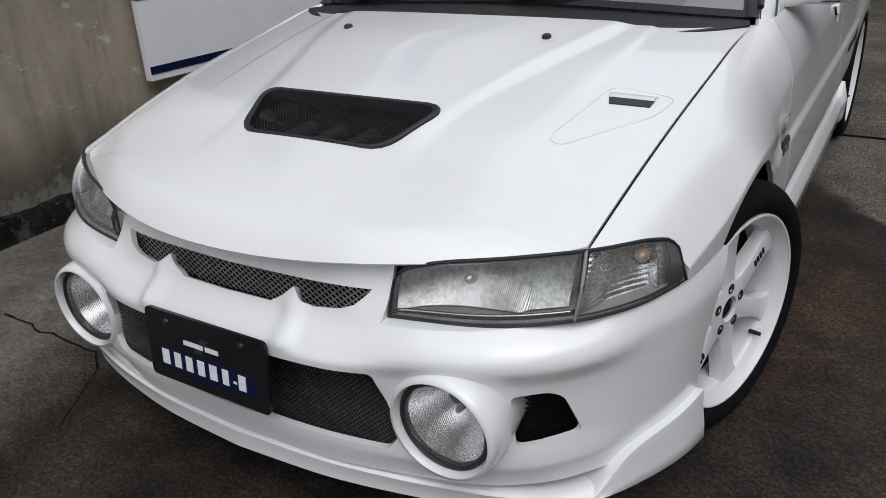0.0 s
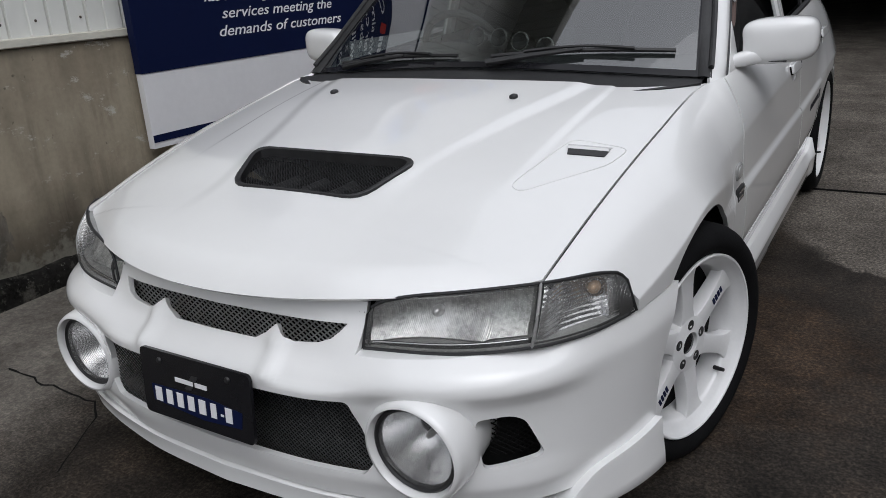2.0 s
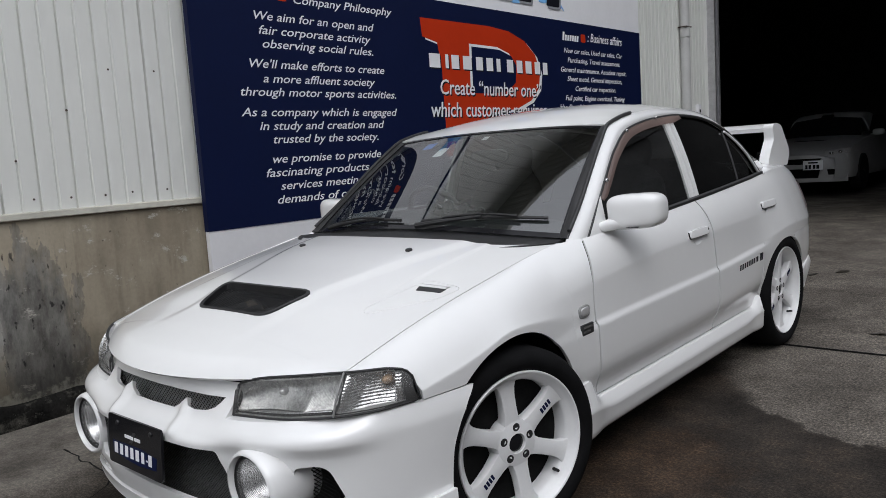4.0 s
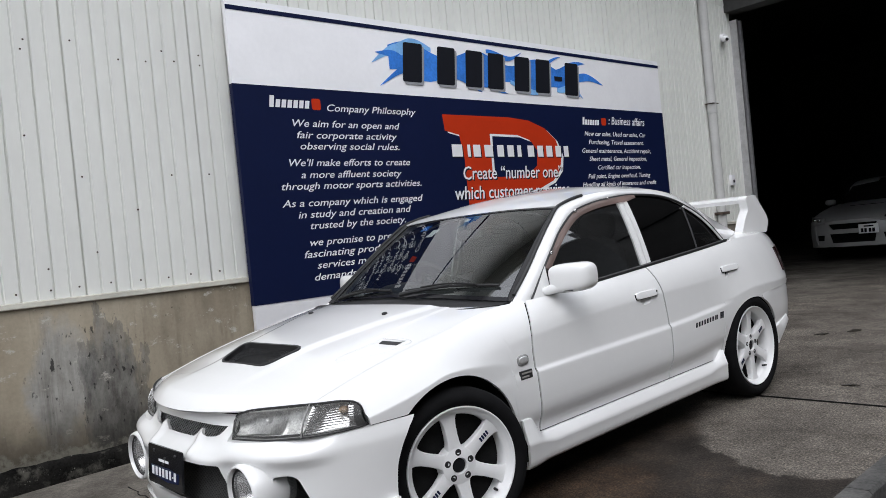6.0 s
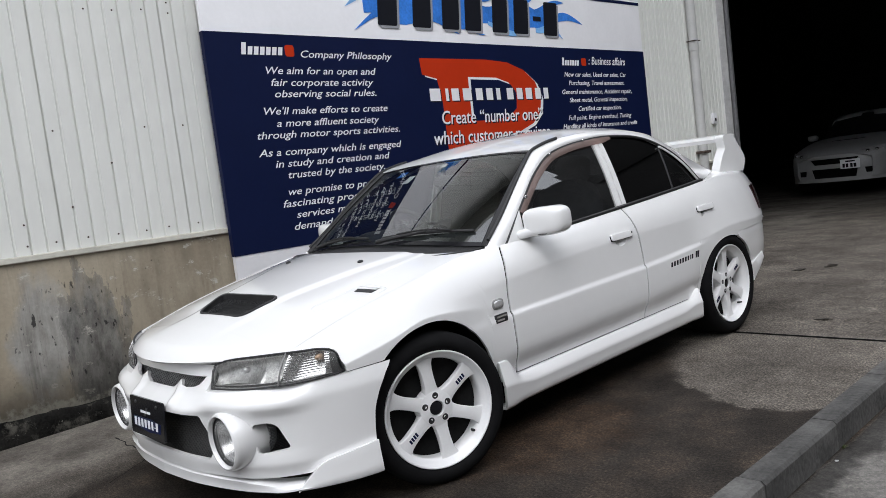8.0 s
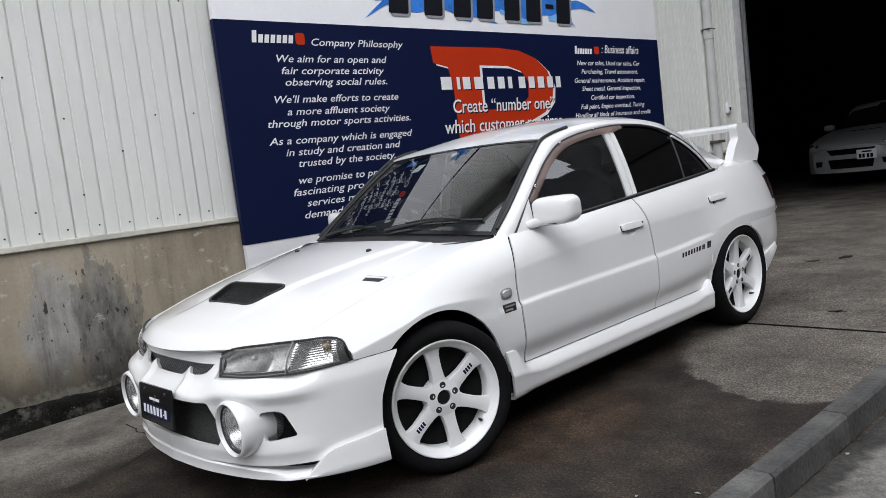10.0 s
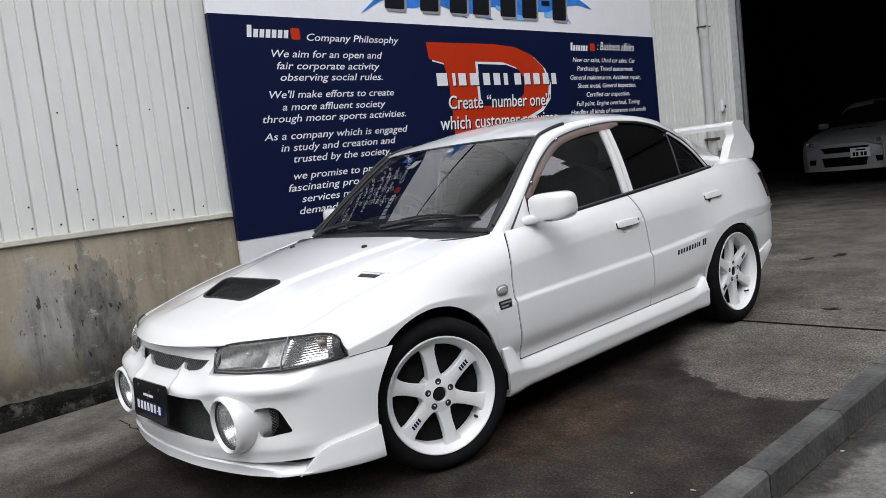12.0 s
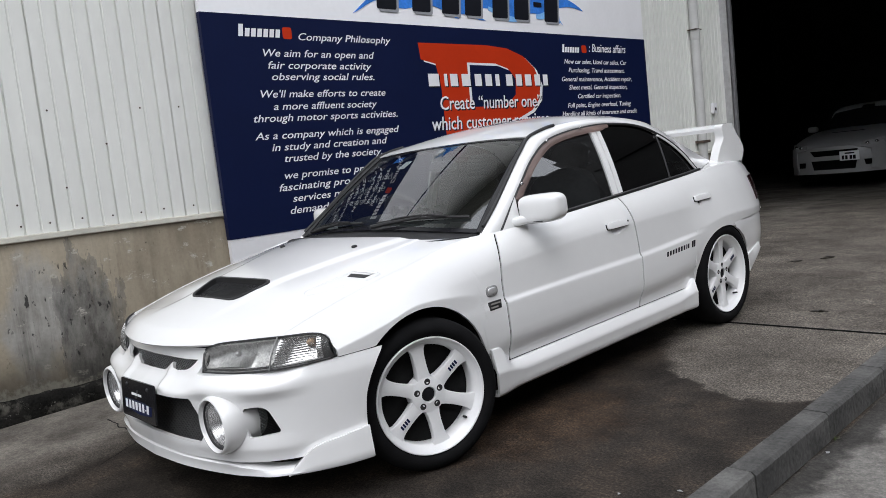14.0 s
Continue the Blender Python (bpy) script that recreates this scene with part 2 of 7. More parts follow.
    # runs of dirt down the face, and pale scrapes
    runs = ramp(noise_at(9, (1, 1, 0.07), 7, 0.7), (0.36, (0.42, 0.41, 0.40)), (0.47, (1, 1, 1)))
    base = mix(base, runs, ramp(noise_at(1.3, (1, 1, 0.5), 5, 0.6), (0.42, (0, 0, 0)), (0.60, (0.9, 0.9, 0.9))))
    scrape = ramp(noise_at(13, (1, 0.6, 1), 9, 0.72), (0.60, (0, 0, 0)), (0.66, (0.8, 0.8, 0.8)))
    base = mix(base, tone((0.46, 0.435, 0.38)), scrape, "MIX")
    # damp and moss rising from the foot, with contact shade painted in
    rise = calc("ADD", sep.outputs[2], calc("MULTIPLY", calc("SUBTRACT", noise_at(3.2, (1, 1, 0.6), 8, 0.65), 0.5), 0.42))
    base = mix(base, ramp(rise, (0.12, (0.12, 0.118, 0.11)), (0.25, (0.34, 0.335, 0.32)), (0.48, (1, 1, 1))), 0.95)
    moss = ramp(calc("ADD", rise, calc("MULTIPLY", calc("SUBTRACT", noise_at(22, (1, 1, 1), 7, 0.7), 0.5), 0.30)), (0.04, (0, 0, 0)), (0.09, (0.75, 0.75, 0.75)), (0.14, (0.55, 0.55, 0.55)), (0.19, (0, 0, 0)))
    base = mix(base, tone((0.20, 0.19, 0.155)), moss, "MIX")
    pits = ramp(noise_at(38, (1, 1, 0.6), 3, 0.5), (0.24, (0.25, 0.25, 0.25)), (0.29, (1, 1, 1)))
    base = mix(base, pits, 0.7)
    grain = ramp(noise_at(45, (1, 1, 1)), (0.3, (0.84, 0.84, 0.84)), (0.6, (1, 1, 1)))
    col = mix(base, grain, 0.7)
    nt.links.new(col, b.inputs["Base Color"])
    return m


def ground_material():
    """Wet dark paving with a drier, paler stretch behind an uneven tide line."""
    m = mat("yard_paving", (0.08, 0.07, 0.06), 0.6)
    nt, b = m.node_tree, m.node_tree.nodes["Principled BSDF"]
    tc = nt.nodes.new("ShaderNodeTexCoord")

    def node(kind, **kw):
        n = nt.nodes.new("ShaderNode" + kind)
        for k, v in kw.items():
            n.inputs[k].default_value = v
        return n

    def noise_at(scale, detail=6, rough=0.6):
        n = node("TexNoise", Scale=scale, Detail=detail, Roughness=rough)
        nt.links.new(tc.outputs["Object"], n.inputs["Vector"])
        return n.outputs[0]

    def math_of(op, a, c):
        n = nt.nodes.new("ShaderNodeMath")
        n.operation = op
        for i, v in enumerate((a, c)):
            if isinstance(v, (int, float)):
                n.inputs[i].default_value = v
            else:
                nt.links.new(v, n.inputs[i])
        return n.outputs[0]

    def span(v, lo, hi, to0=0.0, to1=1.0):
        n = nt.nodes.new("ShaderNodeMapRange")
        n.interpolation_type = "SMOOTHSTEP"
        nt.links.new(v, n.inputs["Value"])
        n.inputs["From Min"].default_value, n.inputs["From Max"].default_value = lo, hi
        n.inputs["To Min"].default_value, n.inputs["To Max"].default_value = to0, to1
        return n.outputs[0]

    xyz = nt.nodes.new("ShaderNodeSeparateXYZ")
    nt.links.new(tc.outputs["Object"], xyz.inputs[0])
    wob = math_of("MULTIPLY", math_of("SUBTRACT", noise_at(1.6, 8, 0.62), 0.5), 1.1)
    # dry behind a bowed tide line beside the car: crisp in front, fading under the car
    off = math_of("SUBTRACT", xyz.outputs[0], 1.6)
    inner, outer_ = math_of("MINIMUM", off, 0.0), math_of("MAXIMUM", off, 0.0)
    line = math_of("ADD", math_of("MULTIPLY", math_of("MULTIPLY", inner, inner), 0.75), math_of("MULTIPLY", math_of("MULTIPLY", outer_, outer_), 3.0))
    past = math_of("SUBTRACT", math_of("ADD", xyz.outputs[1], math_of("ADD", math_of("MULTIPLY", wob, 0.30), math_of("MULTIPLY", math_of("SUBTRACT", noise_at(9.0, 7, 0.7), 0.5), 0.16))), math_of("ADD", line, 1.238))
    fade = math_of("ADD", 0.03, math_of("MULTIPLY", math_of("MAXIMUM", math_of("SUBTRACT", 1.08, xyz.outputs[0]), 0.0), 0.9))
    dry1 = span(math_of("DIVIDE", past, fade), 0.0, 1.0)
    dry2 = span(math_of("ADD", math_of("MULTIPLY", xyz.outputs[0], -1.0), wob), 0.70, 1.30)
    dry3 = span(math_of("ADD", xyz.outputs[0], math_of("MULTIPLY", wob, 0.1)), 2.02, 2.04)
    dry = math_of("MAXIMUM", math_of("MAXIMUM", dry1, dry2), dry3)

    def ramp(fac, *stops):
        r = nt.nodes.new("ShaderNodeValToRGB")
        while len(r.color_ramp.elements) < len(stops):
            r.color_ramp.elements.new(0.5)
        for e, (p, c) in zip(r.color_ramp.elements, stops):
            e.position, e.color = p, (*c, 1)
        nt.links.new(fac, r.inputs[0])
        return r.outputs[0]

    def mix(a, c, fac, mode="MIX"):
        x = nt.nodes.new("ShaderNodeMix")
        x.data_type, x.blend_type = "RGBA", mode
        nt.links.new(a, x.inputs[6])
        nt.links.new(c, x.inputs[7])
        if isinstance(fac, float):
            x.inputs[0].default_value = fac
        else:
            nt.links.new(fac, x.inputs[0])
        return x.outputs[2]

    wet_c = ramp(noise_at(2.3, 8, 0.65), (0.3, (0.0185, 0.0160, 0.0140)), (0.50, (0.0340, 0.0285, 0.0238)), (0.62, (0.054, 0.0420, 0.0325)), (0.75, (0.070, 0.053, 0.040)))
    dry_c = ramp(noise_at(1.9), (0.3, (0.078, 0.070, 0.061)), (0.55, (0.130, 0.117, 0.102)), (0.75, (0.195, 0.176, 0.154)))
    col = mix(wet_c, dry_c, dry)
    wall_c = ramp(noise_at(1.7, 8, 0.6), (0.32, (0.075, 0.068, 0.059)), (0.50, (0.150, 0.137, 0.120)), (0.68, (0.215, 0.198, 0.174)))
    col = mix(col, wall_c, dry2)
    # a rusty patch beside the car
    du, dw = math_of("DIVIDE", math_of("SUBTRACT", xyz.outputs[0], 0.90), 0.40), math_of("DIVIDE", math_of("SUBTRACT", xyz.outputs[1], 0.62), 0.60)
    rusty = math_of("ADD", math_of("ADD", math_of("MULTIPLY", du, du), math_of("MULTIPLY", dw, dw)), math_of("MULTIPLY", math_of("SUBTRACT", noise_at(5.0, 8, 0.7), 0.5), 3.0))
    rust_c = ramp(noise_at(14, 7, 0.7), (0.35, (0.030, 0.020, 0.013)), (0.62, (0.092, 0.054, 0.030)))
    col = mix(col, rust_c, span(rusty, 0.1, 1.2, 0.42, 0.0))
    pave_c = ramp(noise_at(1.4, 8, 0.6), (0.30, (0.100, 0.094, 0.087)), (0.48, (0.175, 0.167, 0.155)), (0.7, (0.24, 0.231, 0.215)))
    col = mix(col, pave_c, dry3)
    speck = ramp(noise_at(95, 5, 0.75), (0.37, (0.40, 0.40, 0.40)), (0.50, (0.92, 0.92, 0.92)), (0.62, (2.10, 2.04, 1.95)))
    stain = span(math_of("ADD", xyz.outputs[0], math_of("MULTIPLY", wob, 0.45)), 2.11, 2.17, 0.34, 1.0)
    stain = math_of("MAXIMUM", stain, math_of("SUBTRACT", 1.0, dry3))
    col = mix(col, speck, math_of("SUBTRACT", 1.0, math_of("MULTIPLY", math_of("MAXIMUM", dry3, dry2), 0.75)), "MULTIPLY")
    tone = nt.nodes.new("ShaderNodeCombineColor")
    for i in range(3):
        nt.links.new(stain, tone.inputs[i])
    col = mix(col, tone.outputs[0], 1.0, "MULTIPLY")
    broom = ramp(noise_at(34, 6, 0.75), (0.38, (0.74, 0.74, 0.74)), (0.52, (1, 1, 1)), (0.66, (1.25, 1.24, 1.22)))
    col = mix(col, broom, 1.0, "MULTIPLY")
    blot = ramp(noise_at(4.5, 8, 0.7), (0.34, (0.48, 0.47, 0.46)), (0.56, (1, 1, 1)))
    col = mix(col, blot, 0.7, "MULTIPLY")
    nt.links.new(col, b.inputs["Base Color"])
    nt.links.new(span(dry, 0, 1, 0.68, 0.9), b.inputs["Roughness"])
    b.inputs["Specular IOR Level"].default_value = 0.14
    bp = node("Bump", Strength=0.45, Distance=0.006)
    nt.links.new(math_of("ADD", noise_at(160, 4, 0.7), math_of("MULTIPLY", noise_at(25, 5), 1.2)), bp.inputs["Height"])
    nt.links.new(bp.outputs[0], b.inputs["Normal"])
    return m




def ribbed(m, ribs, axis="X", strength=0.8):
    """Adds fine upright ribs to a material."""
    nt = m.node_tree
    tc, wv, bp = (nt.nodes.new("ShaderNode" + k) for k in ("TexCoord", "TexWave", "Bump"))
    wv.bands_direction = axis
    wv.inputs["Scale"].default_value, wv.inputs["Distortion"].default_value = ribs * 0.318, 0.8
    bp.inputs["Strength"].default_value, bp.inputs["Distance"].default_value = strength, 0.003
    nt.links.new(tc.outputs["Object"], wv.inputs["Vector"])
    nt.links.new(wv.outputs[0], bp.inputs["Height"])
    nt.links.new(bp.outputs[0], nt.nodes["Principled BSDF"].inputs["Normal"])
    return m


LAMP_MIRROR = ribbed(mat("ribbed_reflector", (0.54, 0.54, 0.535), 0.28, 0.9, vary=0.5, scale=13), 270, strength=0.26)
FOG_MIRROR = ribbed(mat("fog_reflector", (0.74, 0.74, 0.74), 0.24, 0.9, vary=0.12, scale=14), 330, strength=0.10)
CORNER_MIRROR = ribbed(mat("corner_reflector", (0.66, 0.66, 0.67), 0.24, 0.9, vary=0.4, scale=22), 120, "Z", strength=0.30)
CONCRETE = concrete_wall_material()
# damp footing, coloured near black to take in the shade at its base
DAMP_SHADE = flecked(flecked(mat("damp_shaded_concrete", (0.0095, 0.009, 0.008), 0.8, vary=0.95, scale=7, bump=0.6, bump_scale=40), 9, (0.075, 0.071, 0.060), 0.52, 0.66), 30, (0.20, 0.19, 0.165), 0.62, 0.68)
DAMP_SHADE.node_tree.nodes["Principled BSDF"].inputs["Specular IOR Level"].default_value = 0.1
PAVING = ground_material()


# ---- mesh helpers ----
def mesh_of(name, verts, faces, material, smooth=True, sharp=38):
    me = bpy.data.meshes.new(name)
    me.from_pydata([tuple(map(float, v)) for v in verts], [], [tuple(f) for f in faces])
    bm = bmesh.new()
    bm.from_mesh(me)
    bmesh.ops.recalc_face_normals(bm, faces=bm.faces[:])
    bm.to_mesh(me)
    bm.free()
    me.materials.append(material)
    if smooth:
        me.polygons.foreach_set("use_smooth", [True] * len(me.polygons))
        me.set_sharp_from_angle(angle=radians(sharp))
    return me


def glazed(name, verts, faces, material, core):
    """A pane whose outer face mirrors and whose inner face is clear."""
    me = mesh_of(name, verts, faces, material)
    me.materials.append(CLEAR)
    c = Vector(core)
    for p in me.polygons:
        p.material_index = 0 if p.normal.dot((p.center - c).normalized()) > 0.05 else 1
    return me


def part(name, me, parent=None, label=""):
    ob = new(name, me)
    if parent:
        ob.parent = parent
    if label:
        ob["label"] = label
    return ob


def thing(name, label, category, group="", kind="", data=None, at=None):
    ob = new(name, data)
    if at is not None:
        ob.matrix_world = at
    return tagged(ob, label, category, group, kind)


def crv(*rows):
    """A smooth curve through rows (t, values...), with no overshoot."""
    a = np.array(rows, float)
    t, V = a[:, 0], a[:, 1:]
    h = np.diff(t)[:, None]
    d = np.diff(V, axis=0) / h
    m = np.zeros_like(V)
    m[0], m[-1] = d[0], d[-1]
    if len(t) > 2:
        p = d[:-1] * d[1:]
        m[1:-1] = np.where(p > 0, 2 * p / np.where(np.abs(d[:-1] + d[1:]) < 1e-12, 1, d[:-1] + d[1:]), 0)

    def f(x):
        x = np.clip(np.asarray(x, float), t[0], t[-1])
        i = np.clip(np.searchsorted(t, x, side="right") - 1, 0, len(t) - 2)
        hh = (t[i + 1] - t[i])[..., None]
        u = ((x - t[i])[..., None]) / hh
        r = (2 * u**3 - 3 * u**2 + 1) * V[i] + (u**3 - 2 * u**2 + u) * hh * m[i] + (3 * u**2 - 2 * u**3) * V[i + 1] + (u**3 - u**2) * hh * m[i + 1]
        return r[..., 0] if r.shape[-1] == 1 else r

    return f


def ease(a, b, x):
    u = np.clip((np.asarray(x, float) - a) / (b - a), 0, 1)
    return u * u * (3 - 2 * u)


def shell(P, t=0.008, core=(0, None, 0.6)):
    """A closed sheet of thickness t inward from the grid P; core: the point it bulges away from (None: same as the grid's)."""
    P = np.asarray(P, float)
    n, m = P.shape[:2]
    N = np.cross(np.gradient(P, axis=0), np.gradient(P, axis=1))
    N /= np.maximum(np.linalg.norm(N, axis=2, keepdims=True), 1e-9)
    mid = P[n // 2, m // 2]
    c = np.array([mid[i] if core[i] is None else core[i] for i in range(3)])
    if np.sum(N * (P - c)) < 0:
        N = -N
    Q = P - N * t
    verts = np.concatenate([P.reshape(-1, 3), Q.reshape(-1, 3)])
    k = n * m
    faces = []
    for i in range(n - 1):
        for j in range(m - 1):
            a, b, cc, d = i * m + j, (i + 1) * m + j, (i + 1) * m + j + 1, i * m + j + 1
            faces.append((a, b, cc, d))
            faces.append((a + k, d + k, cc + k, b + k))
    rim = [(i, 0) for i in range(n)] + [(n - 1, j) for j in range(1, m)] + [(i, m - 1) for i in range(n - 2, -1, -1)] + [(0, j) for j in range(m - 2, 0, -1)]
    for q in range(len(rim)):
        a, b = rim[q], rim[(q + 1) % len(rim)]
        ia, ib = a[0] * m + a[1], b[0] * m + b[1]
        faces.append((ia, ib, ib + k, ia + k))
    return verts, faces


def mirrored(P):
    return np.asarray(P) * (-1, 1, 1)


def prism(outline, lo, hi, axis=1):
    """A solid from a plane outline, drawn out along an axis (1: outline is x, z; 2: x, y; 0: y, z)."""
    n = len(outline)
    verts = []
    for v in (lo, hi):
        for a, b in outline:
            verts.append({1: (a, v, b), 2: (a, b, v), 0: (v, a, b)}[axis])
    faces = [tuple(range(n)), tuple(range(2 * n - 1, n - 1, -1))] + [(i, (i + 1) % n, (i + 1) % n + n, i + n) for i in range(n)]
    return verts, faces


def rounded(outline, r, k=4):
    """The outline with its corners rounded by about r."""
    out, n = [], len(outline)
    for i in range(n):
        p, a, b = (np.array(outline[j % n], float) for j in (i, i - 1, i + 1))
        ra = min(r, np.linalg.norm(a - p) * 0.45)
        rb = min(r, np.linalg.norm(b - p) * 0.45)
        s, e = p + (a - p) / np.linalg.norm(a - p) * ra, p + (b - p) / np.linalg.norm(b - p) * rb
        for j in range(k + 1):
            u = j / k
            out.append(tuple((1 - u) ** 2 * s + 2 * u * (1 - u) * p + u * u * e))
    return out


def box(lo, hi, bevel=0.0):
    bm = bmesh.new()
    bmesh.ops.create_cube(bm, size=1)
    for v in bm.verts:
        v.co = [lo[i] + (v.co[i] + 0.5) * (hi[i] - lo[i]) for i in range(3)]
    if bevel:
        bmesh.ops.bevel(bm, geom=bm.edges[:], offset=bevel, segments=2, affect="EDGES", profile=0.6)
    bm.verts.index_update()
    r = [tuple(v.co) for v in bm.verts], [tuple(v.index for v in f.verts) for f in bm.faces]
    bm.free()
    return r


def join(*solids):
    verts, faces = [], []
    for v, f in solids:
        k = len(verts)
        verts += [tuple(p) for p in v]
        faces += [tuple(i + k for i in q) for q in f]
    return verts, faces


def lathe(profile, n=48, axis=0, centre=(0, 0, 0), closed=False):
    """A turned solid: profile rows (radius, place along the axis)."""
    verts, faces = [], []
    m = len(profile)
    for i in range(n):
        a = 2 * math.pi * i / n
        for r, h in profile:
            c, s = r * math.cos(a), r * math.sin(a)
            p = {0: (h, c, s), 1: (c, h, s), 2: (c, s, h)}[axis]
            verts.append(tuple(p[q] + centre[q] for q in range(3)))
    for i in range(n):
        for j in range(m if closed else m - 1):
            faces.append((i * m + j, ((i + 1) % n) * m + j, ((i + 1) % n) * m + (j + 1) % m, i * m + (j + 1) % m))
    return verts, faces


def tube(path, r, n=8, close=True):
    """A round bar along a path; r: one radius or one a point."""
    path = [Vector(p) for p in path]
    rs = r if isinstance(r, (list, tuple)) else [r] * len(path)
    verts, faces = [], []
    for i, p in enumerate(path):
        d = (path[min(i + 1, len(path) - 1)] - path[max(i - 1, 0)]).normalized()
        a = d.cross(Vector((0, 0, 1)) if abs(d.z) < 0.9 else Vector((1, 0, 0))).normalized()
        b = d.cross(a)
        for j in range(n):
            an = 2 * math.pi * j / n
            verts.append(tuple(p + (a * math.cos(an) + b * math.sin(an)) * rs[i]))
    for i in range(len(path) - 1):
        for j in range(n):
            faces.append((i * n + j, i * n + (j + 1) % n, (i + 1) * n + (j + 1) % n, (i + 1) * n + j))
    if close:
        faces += [tuple(range(n)), tuple(range((len(path) - 1) * n, len(path) * n))]
    return verts, faces


def blob(centre, radii, power=2.6, n=28, m=16):
    """A rounded, box-like solid."""
    verts, faces = [], []

    def f(c):
        return math.copysign(abs(c) ** (2 / power), c)

    for j in range(m + 1):
        b = -math.pi / 2 + math.pi * j / m
        for i in range(n):
            a = 2 * math.pi * i / n
            verts.append((centre[0] + radii[0] * f(math.cos(b)) * f(math.cos(a)), centre[1] + radii[1] * f(math.cos(b)) * f(math.sin(a)), centre[2] + radii[2] * f(math.sin(b))))
    for j in range(m):
        for i in range(n):
            faces.append((j * n + i, j * n + (i + 1) % n, (j + 1) * n + (i + 1) % n, (j + 1) * n + i))
    return verts, faces


def carve(me, cutters, sharp=38):
    """The mesh me with the solids in cutters taken out of it."""
    ob = new("carved", me)
    tools = []
    for v, f in cutters:
        c = new("cutter", mesh_of("cutter", v, f, me.materials[0], smooth=False))
        tools.append(c)
        b = ob.modifiers.new("cut", "BOOLEAN")
        b.object, b.operation, b.solver = c, "DIFFERENCE", "EXACT"
    got = bpy.data.meshes.new_from_object(ob.evaluated_get(bpy.context.evaluated_depsgraph_get()))
    for o in (ob, *tools):
        bpy.data.objects.remove(o)
    got.polygons.foreach_set("use_smooth", [True] * len(got.polygons))
    got.set_sharp_from_angle(angle=radians(sharp))
    return got


def lattice(x0, x1, z0, z1, y, gap, w, slope=1.0, depth=0.002):
    """Crossing diagonal wires in the plane y, as one mesh."""
    verts, faces = [], []
    hgt = z1 - z0
    for sign in (1, -1):
        x = x0 - hgt / slope
        while x < x1 + hgt / slope:
            a, b = (x, z0), (x + hgt / slope, z1)
            if sign < 0:
                a, b = (x, z1), (x + hgt / slope, z0)
            u0, u1 = max(0, (x0 - x) / (hgt / slope)), min(1, (x1 - x) / (hgt / slope))
            if u1 > u0:
                p = (a[0] + (b[0] - a[0]) * u0, a[1] + (b[1] - a[1]) * u0)
                q = (a[0] + (b[0] - a[0]) * u1, a[1] + (b[1] - a[1]) * u1)
                k = len(verts)
                d = Vector((q[0] - p[0], q[1] - p[1]))
                if d.length > 1e-4:
                    nrm = Vector((-d.y, d.x)).normalized() * w / 2
                    for yy in (y + sign * depth / 2 - depth / 2, y + sign * depth / 2 + depth / 2):
                        for e, s in ((p, 1), (p, -1), (q, -1), (q, 1)):
                            verts.append((e[0] + nrm.x * s, yy, e[1] + nrm.y * s))
                    faces += [(k, k + 1, k + 2, k + 3), (k + 7, k + 6, k + 5, k + 4), (k, k + 4, k + 5, k + 1), (k + 1, k + 5, k + 6, k + 2), (k + 2, k + 6, k + 7, k + 3), (k + 3, k + 7, k + 4, k)]
            x += gap
    return verts, faces


